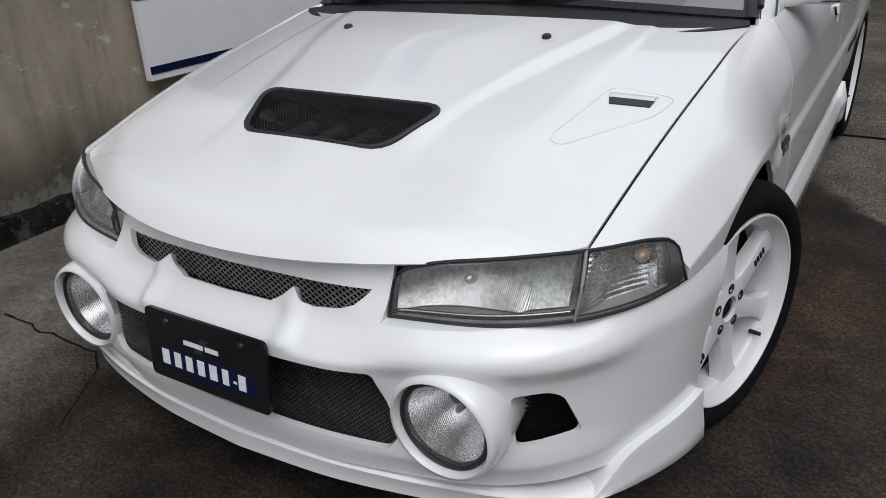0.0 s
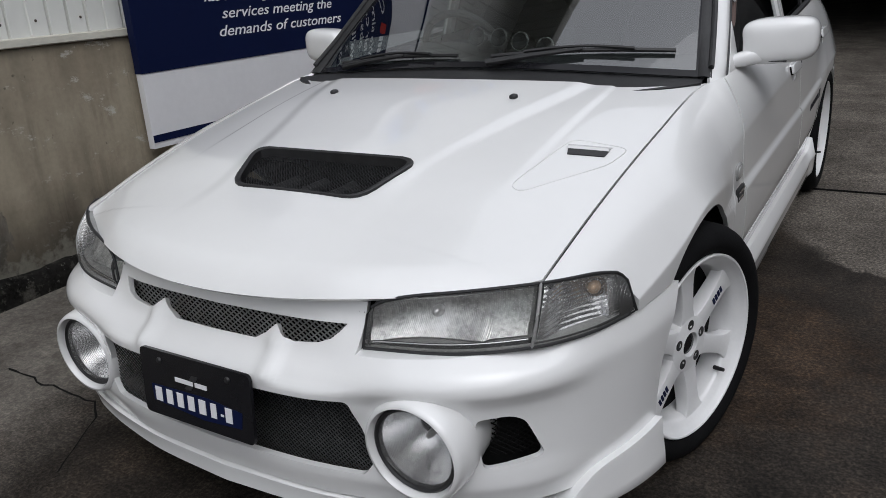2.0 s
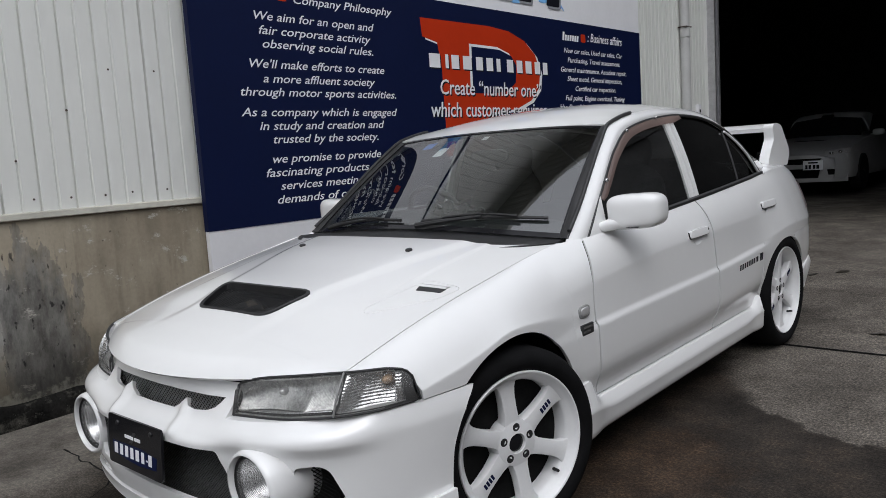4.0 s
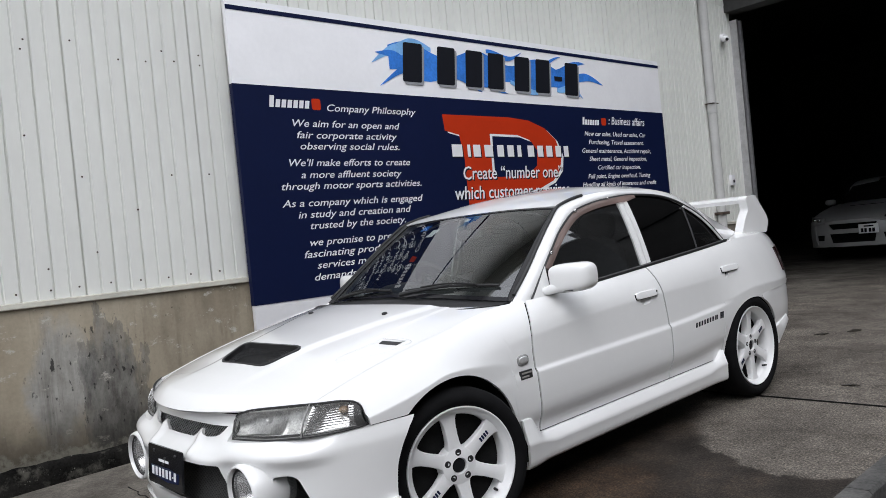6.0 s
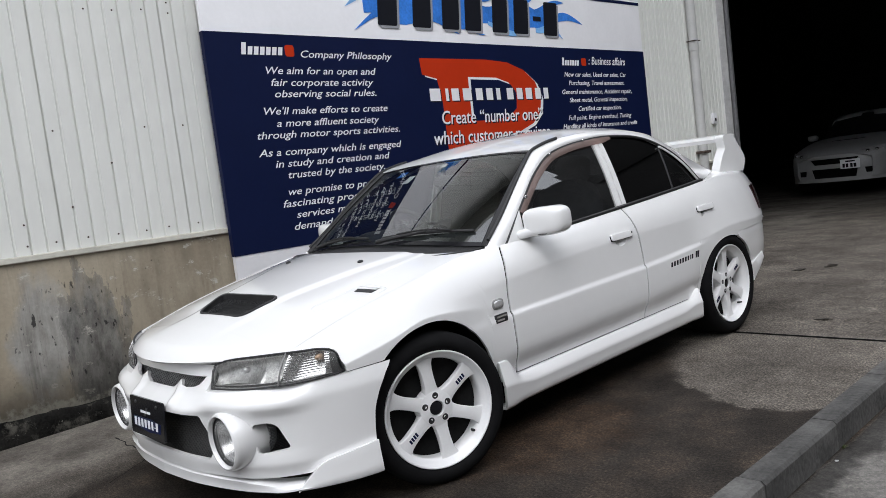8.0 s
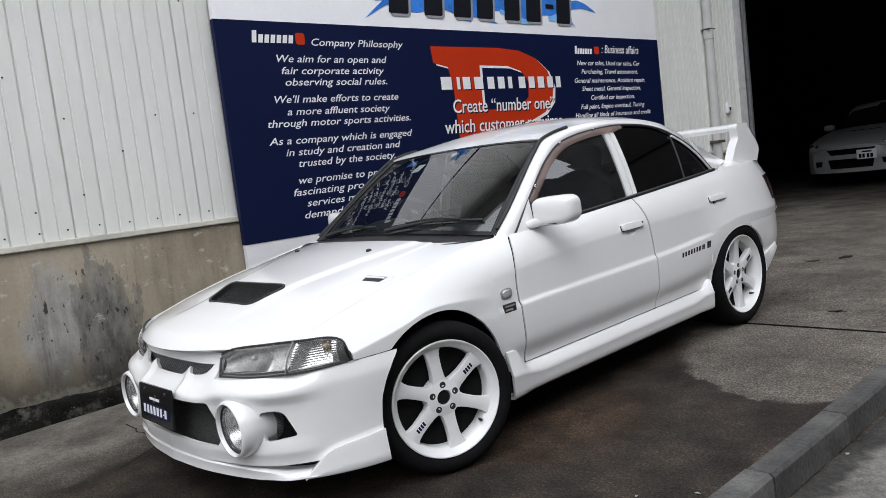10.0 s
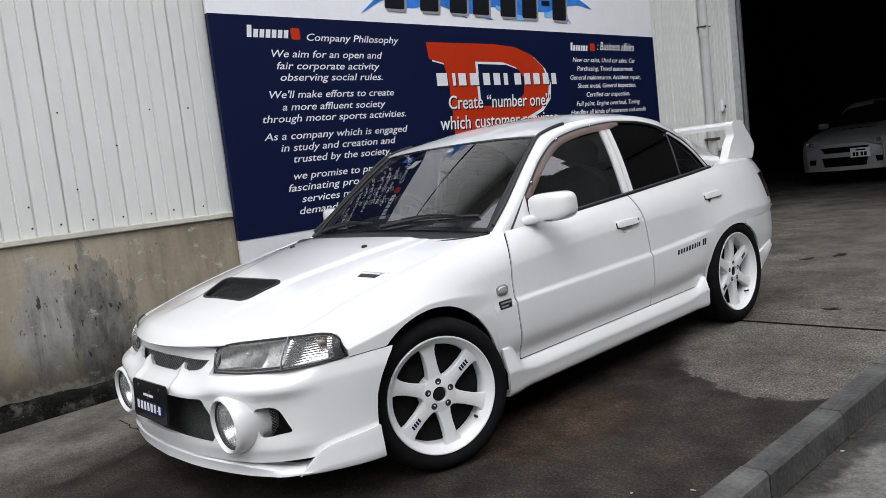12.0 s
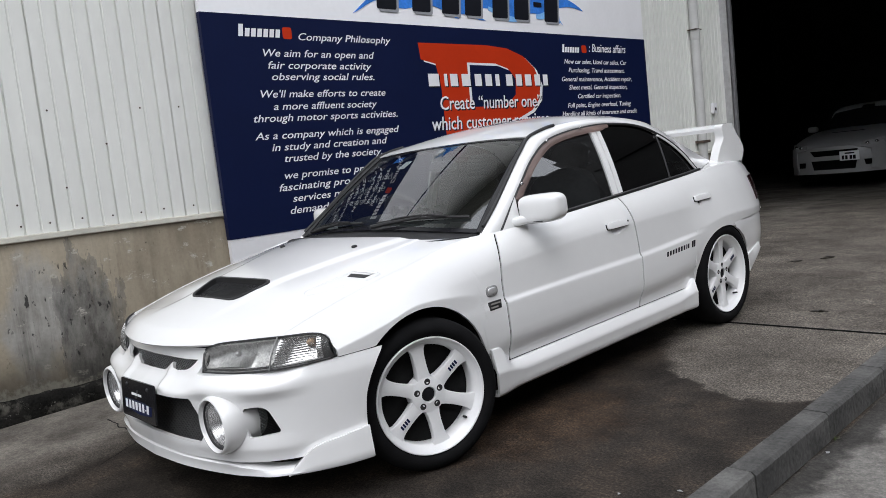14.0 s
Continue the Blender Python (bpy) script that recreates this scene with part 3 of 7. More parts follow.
def cut_sheet(P, outlines, t, core, material, name, sharp=50):
    """A grid sheet with openings (outlines in x, z) cut through it along y, given thickness t."""
    n, m = P.shape[:2]
    me = bpy.data.meshes.new(name)
    me.from_pydata([tuple(map(float, v)) for v in P.reshape(-1, 3)], [], [(i * m + j, (i + 1) * m + j, (i + 1) * m + j + 1, i * m + j + 1) for i in range(n - 1) for j in range(m - 1)])
    bm = bmesh.new()
    bm.from_mesh(me)
    bpy.data.meshes.remove(me)
    for outline in outlines:
        k = len(outline)
        for a in range(k):
            (x0, z0), (x1, z1) = outline[a], outline[(a + 1) % k]
            if math.hypot(x1 - x0, z1 - z0) < 1e-6:
                continue
            lo, hi = (min(x0, x1) - 1e-4, min(z0, z1) - 1e-4), (max(x0, x1) + 1e-4, max(z0, z1) + 1e-4)
            near = []
            for f in bm.faces:
                xs, zs = [v.co.x for v in f.verts], [v.co.z for v in f.verts]
                if max(xs) >= lo[0] and min(xs) <= hi[0] and max(zs) >= lo[1] and min(zs) <= hi[1]:
                    near.append(f)
            geom = set(near)
            for f in near:
                geom.update(f.edges)
                geom.update(f.verts)
            bmesh.ops.bisect_plane(bm, geom=list(geom), dist=1e-5, plane_co=(x0, 0, z0), plane_no=Vector((z1 - z0, 0, x0 - x1)).normalized())

        def inside(x, z):
            c = False
            for a in range(k):
                (xa, za), (xb, zb) = outline[a], outline[(a + 1) % k]
                if (za > z) != (zb > z) and x < (xb - xa) * (z - za) / (zb - za) + xa:
                    c = not c
            return c

        gone = [f for f in bm.faces if inside(f.calc_center_median().x, f.calc_center_median().z)]
        bmesh.ops.delete(bm, geom=gone, context="FACES")
    bmesh.ops.recalc_face_normals(bm, faces=bm.faces[:])
    c = Vector(core)
    if sum((f.calc_center_median() - c).dot(f.normal) * f.calc_area() for f in bm.faces) < 0:
        bmesh.ops.reverse_faces(bm, faces=bm.faces[:])
    bm.normal_update()
    bm.verts.index_update()
    V = [v.co.copy() for v in bm.verts] + [v.co - v.normal * t for v in bm.verts]
    k = len(bm.verts)
    F = [tuple(v.index for v in f.verts) for f in bm.faces]
    F += [tuple(i + k for i in f[::-1]) for f in F]
    for e in bm.edges:
        if e.is_boundary:
            l = e.link_loops[0]
            a, b = l.vert.index, l.link_loop_next.vert.index
            F.append((b, a, a + k, b + k))
    bm.free()
    return mesh_of(name, V, F, material, sharp=sharp)


# ---- the yard: ground, building, garage ----
def ground_height(x, y):
    """Level under the car, with a slight fall towards the garage."""
    return -0.027 * np.clip(y - 2.7, 0, 22)


def grid_lines(near, far, step, reach):
    a = list(np.arange(near, far + 1e-6, step))
    return [-reach, -120, -40, -15] + a + [18 if far < 18 else far + 4, 45, 120, reach]


def build_ground():
    xs = sorted(set([round(v, 4) for v in grid_lines(-8, 8, 0.5, 900)] + [2.0, 2.03]))
    ys = grid_lines(-6, 16, 0.5, 900)
    ys = sorted(set([round(v, 4) for v in ys if abs(v - 2.5) > 0.01] + [2.482, 2.488, 2.512, 2.518]))
    verts, faces = [], []
    for y in ys:
        for x in xs:
            z = float(ground_height(x, y))
            if y in (2.488, 2.512) and x < 1.95:
                z -= 0.05
            verts.append((x, y, z))
    n = len(xs)
    for j in range(len(ys) - 1):
        for i in range(n - 1):
            faces.append((j * n + i, j * n + i + 1, (j + 1) * n + i + 1, (j + 1) * n + i))
    me = mesh_of("ground", verts, faces, PAVING, sharp=20)
    me.materials.append(NEAR_BLACK)
    for p in me.polygons:
        if 2.482 < p.center.y < 2.518 and p.center.x < 1.95:
            p.material_index = 1
    ob = part("ground", me)
    tagged(ob, "dark damp paving with a paler dry stretch and one joint", "ground", kind="structure")


build_ground()

# frame of the building: u along the wall, w up, out of the wall along x
WALL = pose(-1.91, 0.66, -0.028, -1.6) @ Matrix.Diagonal((1, 1.0055, 1, 1))


def clad_sheet(u0, u1, w0, w1, x, pitch=0.093):
    """Folded steel sheet with narrow upright grooves."""
    us, off = [u0], [0.0]
    u = math.ceil(u0 / pitch) * pitch
    k = 0
    while u < u1 - 0.03:
        if u > u0 + 0.02:
            d = 0.024 if k % 9 == 0 else (0.017 if k % 2 else 0.009)
            us += [u - 0.009, u - 0.003, u + 0.003, u + 0.007]
            off += [0, -d, -d, 0]
        u += pitch
        k += 1
    us.append(u1)
    off.append(0.0)
    verts = [(x + o, uu, w) for w in (w0, w1) for uu, o in zip(us, off)]
    verts += [(x - 0.05, uu, w) for w in (w0, w1) for uu in us]
    n = len(us)
    faces = []
    for i in range(n - 1):
        faces += [(i, i + 1, n + i + 1, n + i), (2 * n + i, 3 * n + i, 3 * n + i + 1, 2 * n + i + 1), (i, 2 * n + i, 2 * n + i + 1, i + 1), (n + i, n + i + 1, 3 * n + i + 1, 3 * n + i)]
    faces += [(0, n, 3 * n, 2 * n), (n - 1, 3 * n - 1, 4 * n - 1, 2 * n - 1)]
    return verts, faces


def build_side_wall():
    # concrete plinth wall with an uneven foot
    conc = part("wall_plinth", mesh_of("wall_plinth", *box((-0.45, -7.0, -0.6), (-0.085, 7.78, 1.055), 0.006), CONCRETE))
    conc.matrix_world = WALL
    tagged(conc, "stained grey-brown cast concrete lower wall of a workshop", "wall", kind="structure")
    us = np.linspace(-6.9, 6.4, 420)
    rows = []
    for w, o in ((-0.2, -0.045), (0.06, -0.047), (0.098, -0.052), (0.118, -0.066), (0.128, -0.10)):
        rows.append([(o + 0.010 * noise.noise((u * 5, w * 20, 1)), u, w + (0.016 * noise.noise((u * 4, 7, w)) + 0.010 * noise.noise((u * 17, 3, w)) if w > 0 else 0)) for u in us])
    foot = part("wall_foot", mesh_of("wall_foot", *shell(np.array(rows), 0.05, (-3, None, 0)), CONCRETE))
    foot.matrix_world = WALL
    foot.data.materials[0] = DAMP_SHADE
    tagged(foot, "damp concrete footing along the wall, with contact shade in its colour", "wall", kind="structure")
    sheet = part("wall_cladding", mesh_of("wall_cladding", *clad_sheet(-7.0, 7.62, 1.09, 4.05, -0.10), CLADDING, smooth=False))
    sheet.matrix_world = WALL
    tagged(sheet, "off-white grooved steel sheet cladding, weathered", "wall", kind="structure")
    sill = part("wall_sill", mesh_of("wall_sill", *prism([(-0.12, 1.098), (-0.068, 1.090), (-0.064, 1.062), (-0.07, 1.058), (-0.12, 1.062)], -7.0, 7.62, 1), SILL, smooth=False))
    sill.matrix_world = WALL
    tagged(sill, "painted drip sill between cladding and concrete", "trim", kind="structure")
    upper = part("wall_upper", mesh_of("wall_upper", *clad_sheet(-7.0, 7.62, 4.05, 5.30, -0.094, 0.186), CLADDING, smooth=False))
    upper.matrix_world = WALL
    tagged(upper, "off-white ribbed sheet of the upper wall", "wall", kind="structure")
    # eaves over the yard: ribbed soffit and a fascia
    rows = []
    for k in range(-40, 48):
        u = 0.16 * k
        for du, dz in ((0, 0.0), (0.05, 0.0), (0.065, 0.03), (0.145, 0.03)):
            rows.append([(-0.14, u + du, 5.20 + dz), (0.25, u + du, 5.205 + dz), (0.56, u + du, 5.21 + dz)])
    soffit = part("eaves_soffit", mesh_of("eaves_soffit", *shell(np.array(rows), 0.02, (0.5, 0, 8)), SOFFIT, smooth=False))
    soffit.matrix_world = WALL
    tagged(soffit, "shaded ribbed sheet underside of the eaves", "eaves", kind="structure")
    roof = part("eaves_fascia", mesh_of("eaves_fascia", *box((0.56, -6.4, 5.14), (0.62, 7.6, 5.42), 0.006), SOFFIT))
    roof.matrix_world = WALL
    tagged(roof, "grey sheet fascia along the eaves", "trim", kind="structure")
    # fixing screws
    head = mesh_of("screw", *lathe([(0.0, 0.006), (0.004, 0.005), (0.0065, 0.0), (0.0065, -0.004)], 8, 0), RUST)
    rng = random.Random(3)
    rows = [(1.15, 0.186), (1.85, 0.28), (2.62, 0.186), (2.70, 0.28)]
    for w, step in rows:
        u = -1.9
        while u < -0.05:
            if rng.random() < 0.85:
                s = part("screw", head, sheet)
                s.location = (-0.10, u + rng.uniform(-0.02, 0.02), w + rng.uniform(-0.012, 0.012))
            u += step
    for w in (1.28, 1.36, 1.62, 2.1):
        s = part("screw", head, sheet)
        s.location = (-0.10, rng.uniform(-1.6, -0.2), w)


build_side_wall()


def build_pipe():
    root = thing("downpipe", "pale grey plastic rainwater downpipe on the wall", "pipe", at=WALL)
    x, u = -0.035, 6.80
    part("pipe", mesh_of("pipe", *tube([(x, u, 0.05), (x, u, 1.4), (x, u, 2.61), (x, u, 4.4), (x, u, 5.22)], 0.058, 20), PVC), root)
    for w in (2.60,):
        part("coupling", mesh_of("coupling", *lathe([(0.058, -0.07), (0.064, -0.066), (0.064, 0.05), (0.060, 0.055)], 20, 2, (x, u, w)), PVC), root)
        part("clip", mesh_of("clip", *box((-0.095, u - 0.075, w + 0.052), (x + 0.06, u + 0.075, w + 0.064), 0.003), RUST), root, "dark steel pipe clip")
    part("clip", mesh_of("clip", *box((-0.095, u - 0.085, 1.20), (x + 0.066, u + 0.085, 1.235), 0.004), RUST), root, "rusted steel pipe clip")


build_pipe()


def build_fittings():
    cam_root = thing("security_camera", "small white dome security camera on the cladding", "camera", at=WALL)
    part("mount", mesh_of("mount", *lathe([(0.0, 0.05), (0.05, 0.05), (0.055, 0.04), (0.055, 0.0), (0.0, 0.0)], 20, 0, (-0.10, 7.36, 3.60)), SIGN_WHITE), cam_root)
    part("lens_dome", mesh_of("lens_dome", *blob((-0.02, 7.30, 3.56), (0.05, 0.05, 0.045), 2.2, 16, 10), SIGN_WHITE), cam_root)
    part("lens", mesh_of("lens", *blob((0.02, 7.27, 3.545), (0.022, 0.022, 0.022), 2.0, 12, 8), GLOSS_BLACK), cam_root, "black lens")
    sw = thing("switch_box", "small white switch box on the cladding", "switch", at=WALL)
    part("case", mesh_of("case", *box((-0.10, 7.20, 1.58), (-0.06, 7.30, 1.72), 0.008), SIGN_WHITE), sw)
    part("button", mesh_of("button", *box((-0.062, 7.235, 1.615), (-0.052, 7.265, 1.655), 0.003), BLACK), sw, "dark push button")
    rail = thing("shutter_rail", "aluminium guide rail of a roller shutter", "rail", at=WALL)
    part("channel", mesh_of("channel", *prism([(-0.10, 7.62), (0.0, 7.62), (0.0, 7.66), (-0.05, 7.66), (-0.05, 7.74), (0.0, 7.74), (0.0, 7.78), (-0.10, 7.78)], -0.2, 3.86, 2), ALU, smooth=False), rail)


build_fittings()


def build_garage():
    def wall(name, lo, hi, material, label, kind="wall"):
        ob = part(name, mesh_of(name, *box(lo, hi, 0.004), material))
        tagged(ob, label, kind, kind="structure")

    # lintel colour is darkened so the side windows mirror it dark
    wall("wall_lintel", (-2.02, 8.30, 3.72), (5.2, 8.62, 6.2), GLOOM_DARK, "sheet lintel over the garage opening, darkened for the window reflection")
    # unseen wall added beyond the view to narrow the opening and limit light
    wall("wall_light_stop", (2.30, 8.36, -0.5), (5.2, 8.62, 3.72), GLOOM_DARK, "unseen dark wall added beside the opening to hold back light")
    wall("wall_back", (-9.2, 26.0, -1.0), (5.2, 26.3, 6.0), GLOOM_DARK, "back wall of the garage, its gloom put in the colour")
    wall("wall_west", (-9.3, 8.42, -0.5), (-9.0, 26.0, 6.0), GLOOM_DARK, "side wall of the garage, its gloom put in the colour")
    wall("wall_inner", (-9.0, 8.42, -1.0), (-2.05, 8.60, 6.0), GLOOM_DARK, "inner wall of the garage, its gloom put in the colour")
    wall("wall_east", (5.2, 8.36, -0.5), (5.5, 26.3, 6.0), GLOOM_DARK, "side wall of the garage, its gloom put in the colour")
    # unseen wall added for the side-window reflection; its outline sets the mirrored skyline
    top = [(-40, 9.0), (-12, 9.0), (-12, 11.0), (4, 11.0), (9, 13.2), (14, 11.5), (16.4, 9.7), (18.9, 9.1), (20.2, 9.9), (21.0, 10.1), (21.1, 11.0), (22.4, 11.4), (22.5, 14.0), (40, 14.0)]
    across = part("wall_opposite", mesh_of("wall_opposite", *prism([(40, -0.6), (-40, -0.6)][::-1] + top[::-1], 14.0, 14.4, 0), GLOOM_DARK, smooth=False))
    tagged(across, "unseen plain dark wall added across the yard, stepped top shaped for reflections", "wall", kind="structure")
    wall("ceiling", (-9.3, 8.62, 5.6), (5.2, 26.0, 5.9), GLOOM_DARK, "garage ceiling, its gloom put in the colour", "ceiling")


build_garage()


def build_marks():
    """A crack in the paving and small dark marks drawn as flat leaves."""
    pts = [(-1.43 + 0.55 * a / 14, -0.53 - 0.02 * a / 14 + 0.03 * noise.noise((a * 0.9, 2.0, 1.0))) for a in range(15)]
    pts += [(-0.86 + 0.03 * k, -0.56 - 0.045 * k + 0.02 * noise.noise((k * 1.3, 5.0, 2.0))) for k in range(1, 7)]
    verts, faces = [], []
    for i, (x, y) in enumerate(pts):
        w = 0.004 + 0.003 * noise.noise((i * 0.7, 1.0, 4.0))
        verts += [(x, y - w, 0.0025), (x, y + w, 0.0025)]
        if i:
            faces.append((2 * i - 2, 2 * i, 2 * i + 1, 2 * i - 1))
    part("crack", mesh_of("crack", verts, faces, NEAR_BLACK, smooth=False), bpy.data.objects["ground"], "dark crack in the paving")
    rng = random.Random(9)
    # leaf shapes added for small dark marks on the paving
    for x, y, r in ((0.48, 5.02, 0.10), (0.30, 4.80, 0.07), (1.22, 2.92, 0.05), (1.86, 0.28, 0.035), (1.72, -0.02, 0.03)):
        a = rng.uniform(0, 3.1)
        n = 12
        rim = []
        for k in range(n):
            t = 2 * math.pi * k / n
            q = r * (0.45 + 0.75 * rng.random())
            px, py = q * math.cos(t), 0.45 * q * math.sin(t)
            rim.append((x + px * math.cos(a) - py * math.sin(a), y + px * math.sin(a) + py * math.cos(a), float(ground_height(x, y)) + 0.004 + 0.008 * rng.random()))
        top = [(x, y, float(ground_height(x, y)) + 0.012)] + rim + [(p[0], p[1], p[2] - 0.003) for p in rim]
        f = [(0, 1 + k, 1 + (k + 1) % n) for k in range(n)] + [(1 + k, 1 + n + k, 1 + n + (k + 1) % n, 1 + (k + 1) % n) for k in range(n)]
        f.append(tuple(range(1 + n, 1 + 2 * n)))
        leaf = part("paving_mark", mesh_of("paving_mark", top, f, MARK_DARK, smooth=False))
        tagged(leaf, "flat dark leaf-shaped mark lying on the paving", "leaf", group="fallen leaves")


build_marks()


def build_kerb():
    root = part("kerb", mesh_of("kerb_bed", *box((1.936, -11.7, -0.2), (2.000, 6.4, 0.06)), KERB))
    tagged(root, "grey precast concrete kerb stones in a row", "kerb", kind="structure")
    stone = mesh_of("kerb_stone", *prism([(1.922, -0.1), (1.922, 0.100), (1.932, 0.110), (2.012, 0.110), (2.024, 0.098), (2.029, -0.1)], 0.004, 0.612, 1), KERB, sharp=30)
    rng = random.Random(5)
    for k in range(-20, 10):
        s = part("kerb_stone", stone, root)
        s.location = (rng.uniform(-0.003, 0.003) - 0.016, 0.346 + 0.618 * k, rng.uniform(-0.003, 0.002))


build_kerb()


def build_litter():
    """Scraps of pale paper and a few weeds along the kerb."""
    rng = random.Random(21)
    for x, y, z, r in ((1.754, 0.298, 0.0, 0.009), (2.045, 0.84, 0.0, 0.008), (1.589, 0.174, 0.0, 0.006)):
        z += float(ground_height(x, y))
        a = rng.uniform(0, 3)
        rim = [(x + r * q * math.cos(a + t), y + 0.6 * r * q * math.sin(a + t), z + h) for t, q, h in ((0.0, 1.5, 0.004), (1.2, 0.9, 0.007), (2.5, 1.2, 0.004), (3.6, 1.0, 0.006), (4.9, 1.1, 0.008))]
        v = rim + [(p[0], p[1], p[2] - 0.002) for p in rim]
        f = [(0, 1, 2, 3, 4), (9, 8, 7, 6, 5)] + [(k, 5 + k, 5 + (k + 1) % 5, (k + 1) % 5) for k in range(5)]
        scrap = part("paper_scrap", mesh_of("paper_scrap", v, f, DIMMED_WHITE, smooth=False))
        tagged(scrap, "small crumpled scrap of pale paper on the paving", "litter", group="paper scraps")
    for x, y, h in ((2.022, 0.968, 0.030), (2.024, 0.35, 0.022), (2.020, 1.58, 0.028)):
        v, f = [], []
        z = float(ground_height(x, y))
        for k in range(9):
            a, n = rng.uniform(0, 6.28), len(v)
            tall, lean = h * rng.uniform(0.5, 1.0), rng.uniform(0.2, 0.8) * h
            dx, dy = math.cos(a), math.sin(a)
            for q, w in ((0.0, 0.0022), (0.55, 0.003), (1.0, 0.0004)):
                c = (x + abs(dx) * lean * q * q, y + dy * lean * q * q, z + tall * q * (1.25 - 0.25 * q) - 0.003)
                v += [(c[0] - dy * w, c[1] + dx * w, c[2]), (c[0] + dy * w, c[1] - dx * w, c[2])]
            f += [(n, n + 1, n + 3, n + 2), (n + 2, n + 3, n + 5, n + 4)]
        weed = part("weed", mesh_of("weed", v, f, WEED, smooth=False))
        tagged(weed, "small green weed growing beside the kerb", "weed", group="weeds by the kerb")


WEED = mat("weed_leaf", (0.075, 0.095, 0.035), 0.6, vary=0.4, scale=40)
build_litter()


def build_parked_car():
    """A white saloon in the dark garage, nose towards the yard; its own frame has the nose at y = 0."""
    root = thing("parked_saloon", "white saloon car parked nose-out in the dark garage", "car", at=pose(-2.28, 12.75, -0.15, -1.55))
    wid = crv((0, 0.62), (0.12, 0.76), (0.4, 0.86), (1.0, 0.885), (3.2, 0.885), (4.0, 0.84), (4.4, 0.74))
    topz = crv((0, 0.62), (0.10, 0.68), (0.4, 0.78), (1.2, 0.93), (1.5, 0.96), (3.4, 0.99), (4.3, 1.02), (4.4, 0.90))

    def loft(y0, y1, n, rows):
        P = np.zeros((n, len(rows(0.5)), 3))
        for i, y in enumerate(np.linspace(y0, y1, n)):
            P[i] = rows(y)
        return P

    def body(y):
        w, z = float(wid(y)), float(topz(y))
        pts = [(w * 0.96, 0.24), (w, 0.34), (w, 0.52), (w * 0.985, 0.60), (w * 0.93, z - 0.03), (w * 0.80, z), (w * 0.4, z + 0.025), (0, z + 0.03)]
        pts = pts + [(-a, b) for a, b in pts[-2::-1]]
        return [(a, y, b) for a, b in pts]

    # the white body's colour is dimmed here for the shade of the garage
    part("body", mesh_of("body", *shell(loft(0.02, 4.4, 60, body), 0.02, (0, None, 0.4)), DIMMED_WHITE), root)
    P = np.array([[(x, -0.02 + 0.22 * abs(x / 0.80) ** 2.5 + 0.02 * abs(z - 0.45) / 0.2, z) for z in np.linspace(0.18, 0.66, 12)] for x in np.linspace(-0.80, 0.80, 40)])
    bump = cut_sheet(P, [[(-0.40, 0.42), (-0.36, 0.25), (0.36, 0.25), (0.40, 0.42)], [(-0.42, 0.60), (-0.34, 0.50), (0.34, 0.50), (0.42, 0.60)], [(0.50, 0.40), (0.52, 0.30), (0.66, 0.30), (0.66, 0.40)], [(-0.66, 0.40), (-0.66, 0.30), (-0.52, 0.30), (-0.50, 0.40)]], 0.015, (0, 1.0, 0.4), DIMMED_WHITE, "front_bumper")
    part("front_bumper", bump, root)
    # black box added behind the bumper openings to keep them dark
    part("liner", mesh_of("liner", *box((-0.70, 0.22, 0.22), (0.70, 0.30, 0.62), 0.01), NEAR_BLACK), root)
    part("hood_vent", mesh_of("hood_vent", *box((-0.28, 0.78, 0.90), (0.28, 0.92, 0.912), 0.004), BLACK), root, "black hood vent")
    cab = crv((0, 0.74, 0.95), (0.28, 0.70, 1.10), (0.6, 0.62, 1.38), (1.0, 0.60, 1.42), (1.5, 0.58, 1.40), (2.0, 0.62, 1.10), (2.15, 0.66, 1.0))

    def cabin(y):
        w, z = cab(y - 1.42)
        pts = [(0.80, 0.93), (w + 0.02, z - 0.06), (w * 0.93, z - 0.015), (w * 0.5, z + 0.01), (0, z + 0.015)]
        pts = pts + [(-a, b) for a, b in pts[-2::-1]]
        return [(a, y, b) for a, b in pts]

    part("cabin", mesh_of("cabin", *shell(loft(1.42 + 0.5, 1.42 + 2.1, 24, cabin), 0.02, (0, None, 0.9)), DIMMED_WHITE), root)
    G = np.array([[(x * (0.72 - 0.13 * h), 1.36 + 0.62 * h + 0.06 * abs(x), 0.955 + 0.43 * h - 0.03 * x * x) for h in np.linspace(0, 1, 12)] for x in np.linspace(-1, 1, 24)])
    part("windscreen", mesh_of("windscreen", *shell(G, 0.006, (0, 3, 0.5)), GLOSS_BLACK), root, "dark windscreen")
    for s in (-1, 1):
        H = np.array([[(s * (0.47 + 0.34 * a), 0.02 + 0.27 * a * a + 0.05 * h, 0.615 + 0.10 * h + 0.045 * a) for h in np.linspace(0, 1, 8)] for a in np.linspace(0, 1, 14)])
        lamp = part("headlamp", mesh_of("headlamp", *shell(H, 0.02, (0, 1, 0.5)), HOUSING), root, "dark headlamp with a bright bulb")
        for a in (0.3, 0.65):
            part("bulb", mesh_of("bulb", *blob((s * (0.47 + 0.34 * a), 0.02 + 0.27 * a * a + 0.0, 0.665 + 0.045 * a), (0.035, 0.03, 0.028), 2, 12, 8), CHROME), lamp)
        part("side_window", mesh_of("side_window", *prism([(1.75, 0.97), (2.05, 1.33), (2.9, 1.33), (3.3, 1.0)], s * 0.77, s * 0.78, 0), GLOSS_BLACK), root)
        part("door_mirror", mesh_of("door_mirror", *blob((s * 0.96, 1.65, 1.0), (0.10, 0.06, 0.06), 3, 18, 10), DIMMED_WHITE), root)
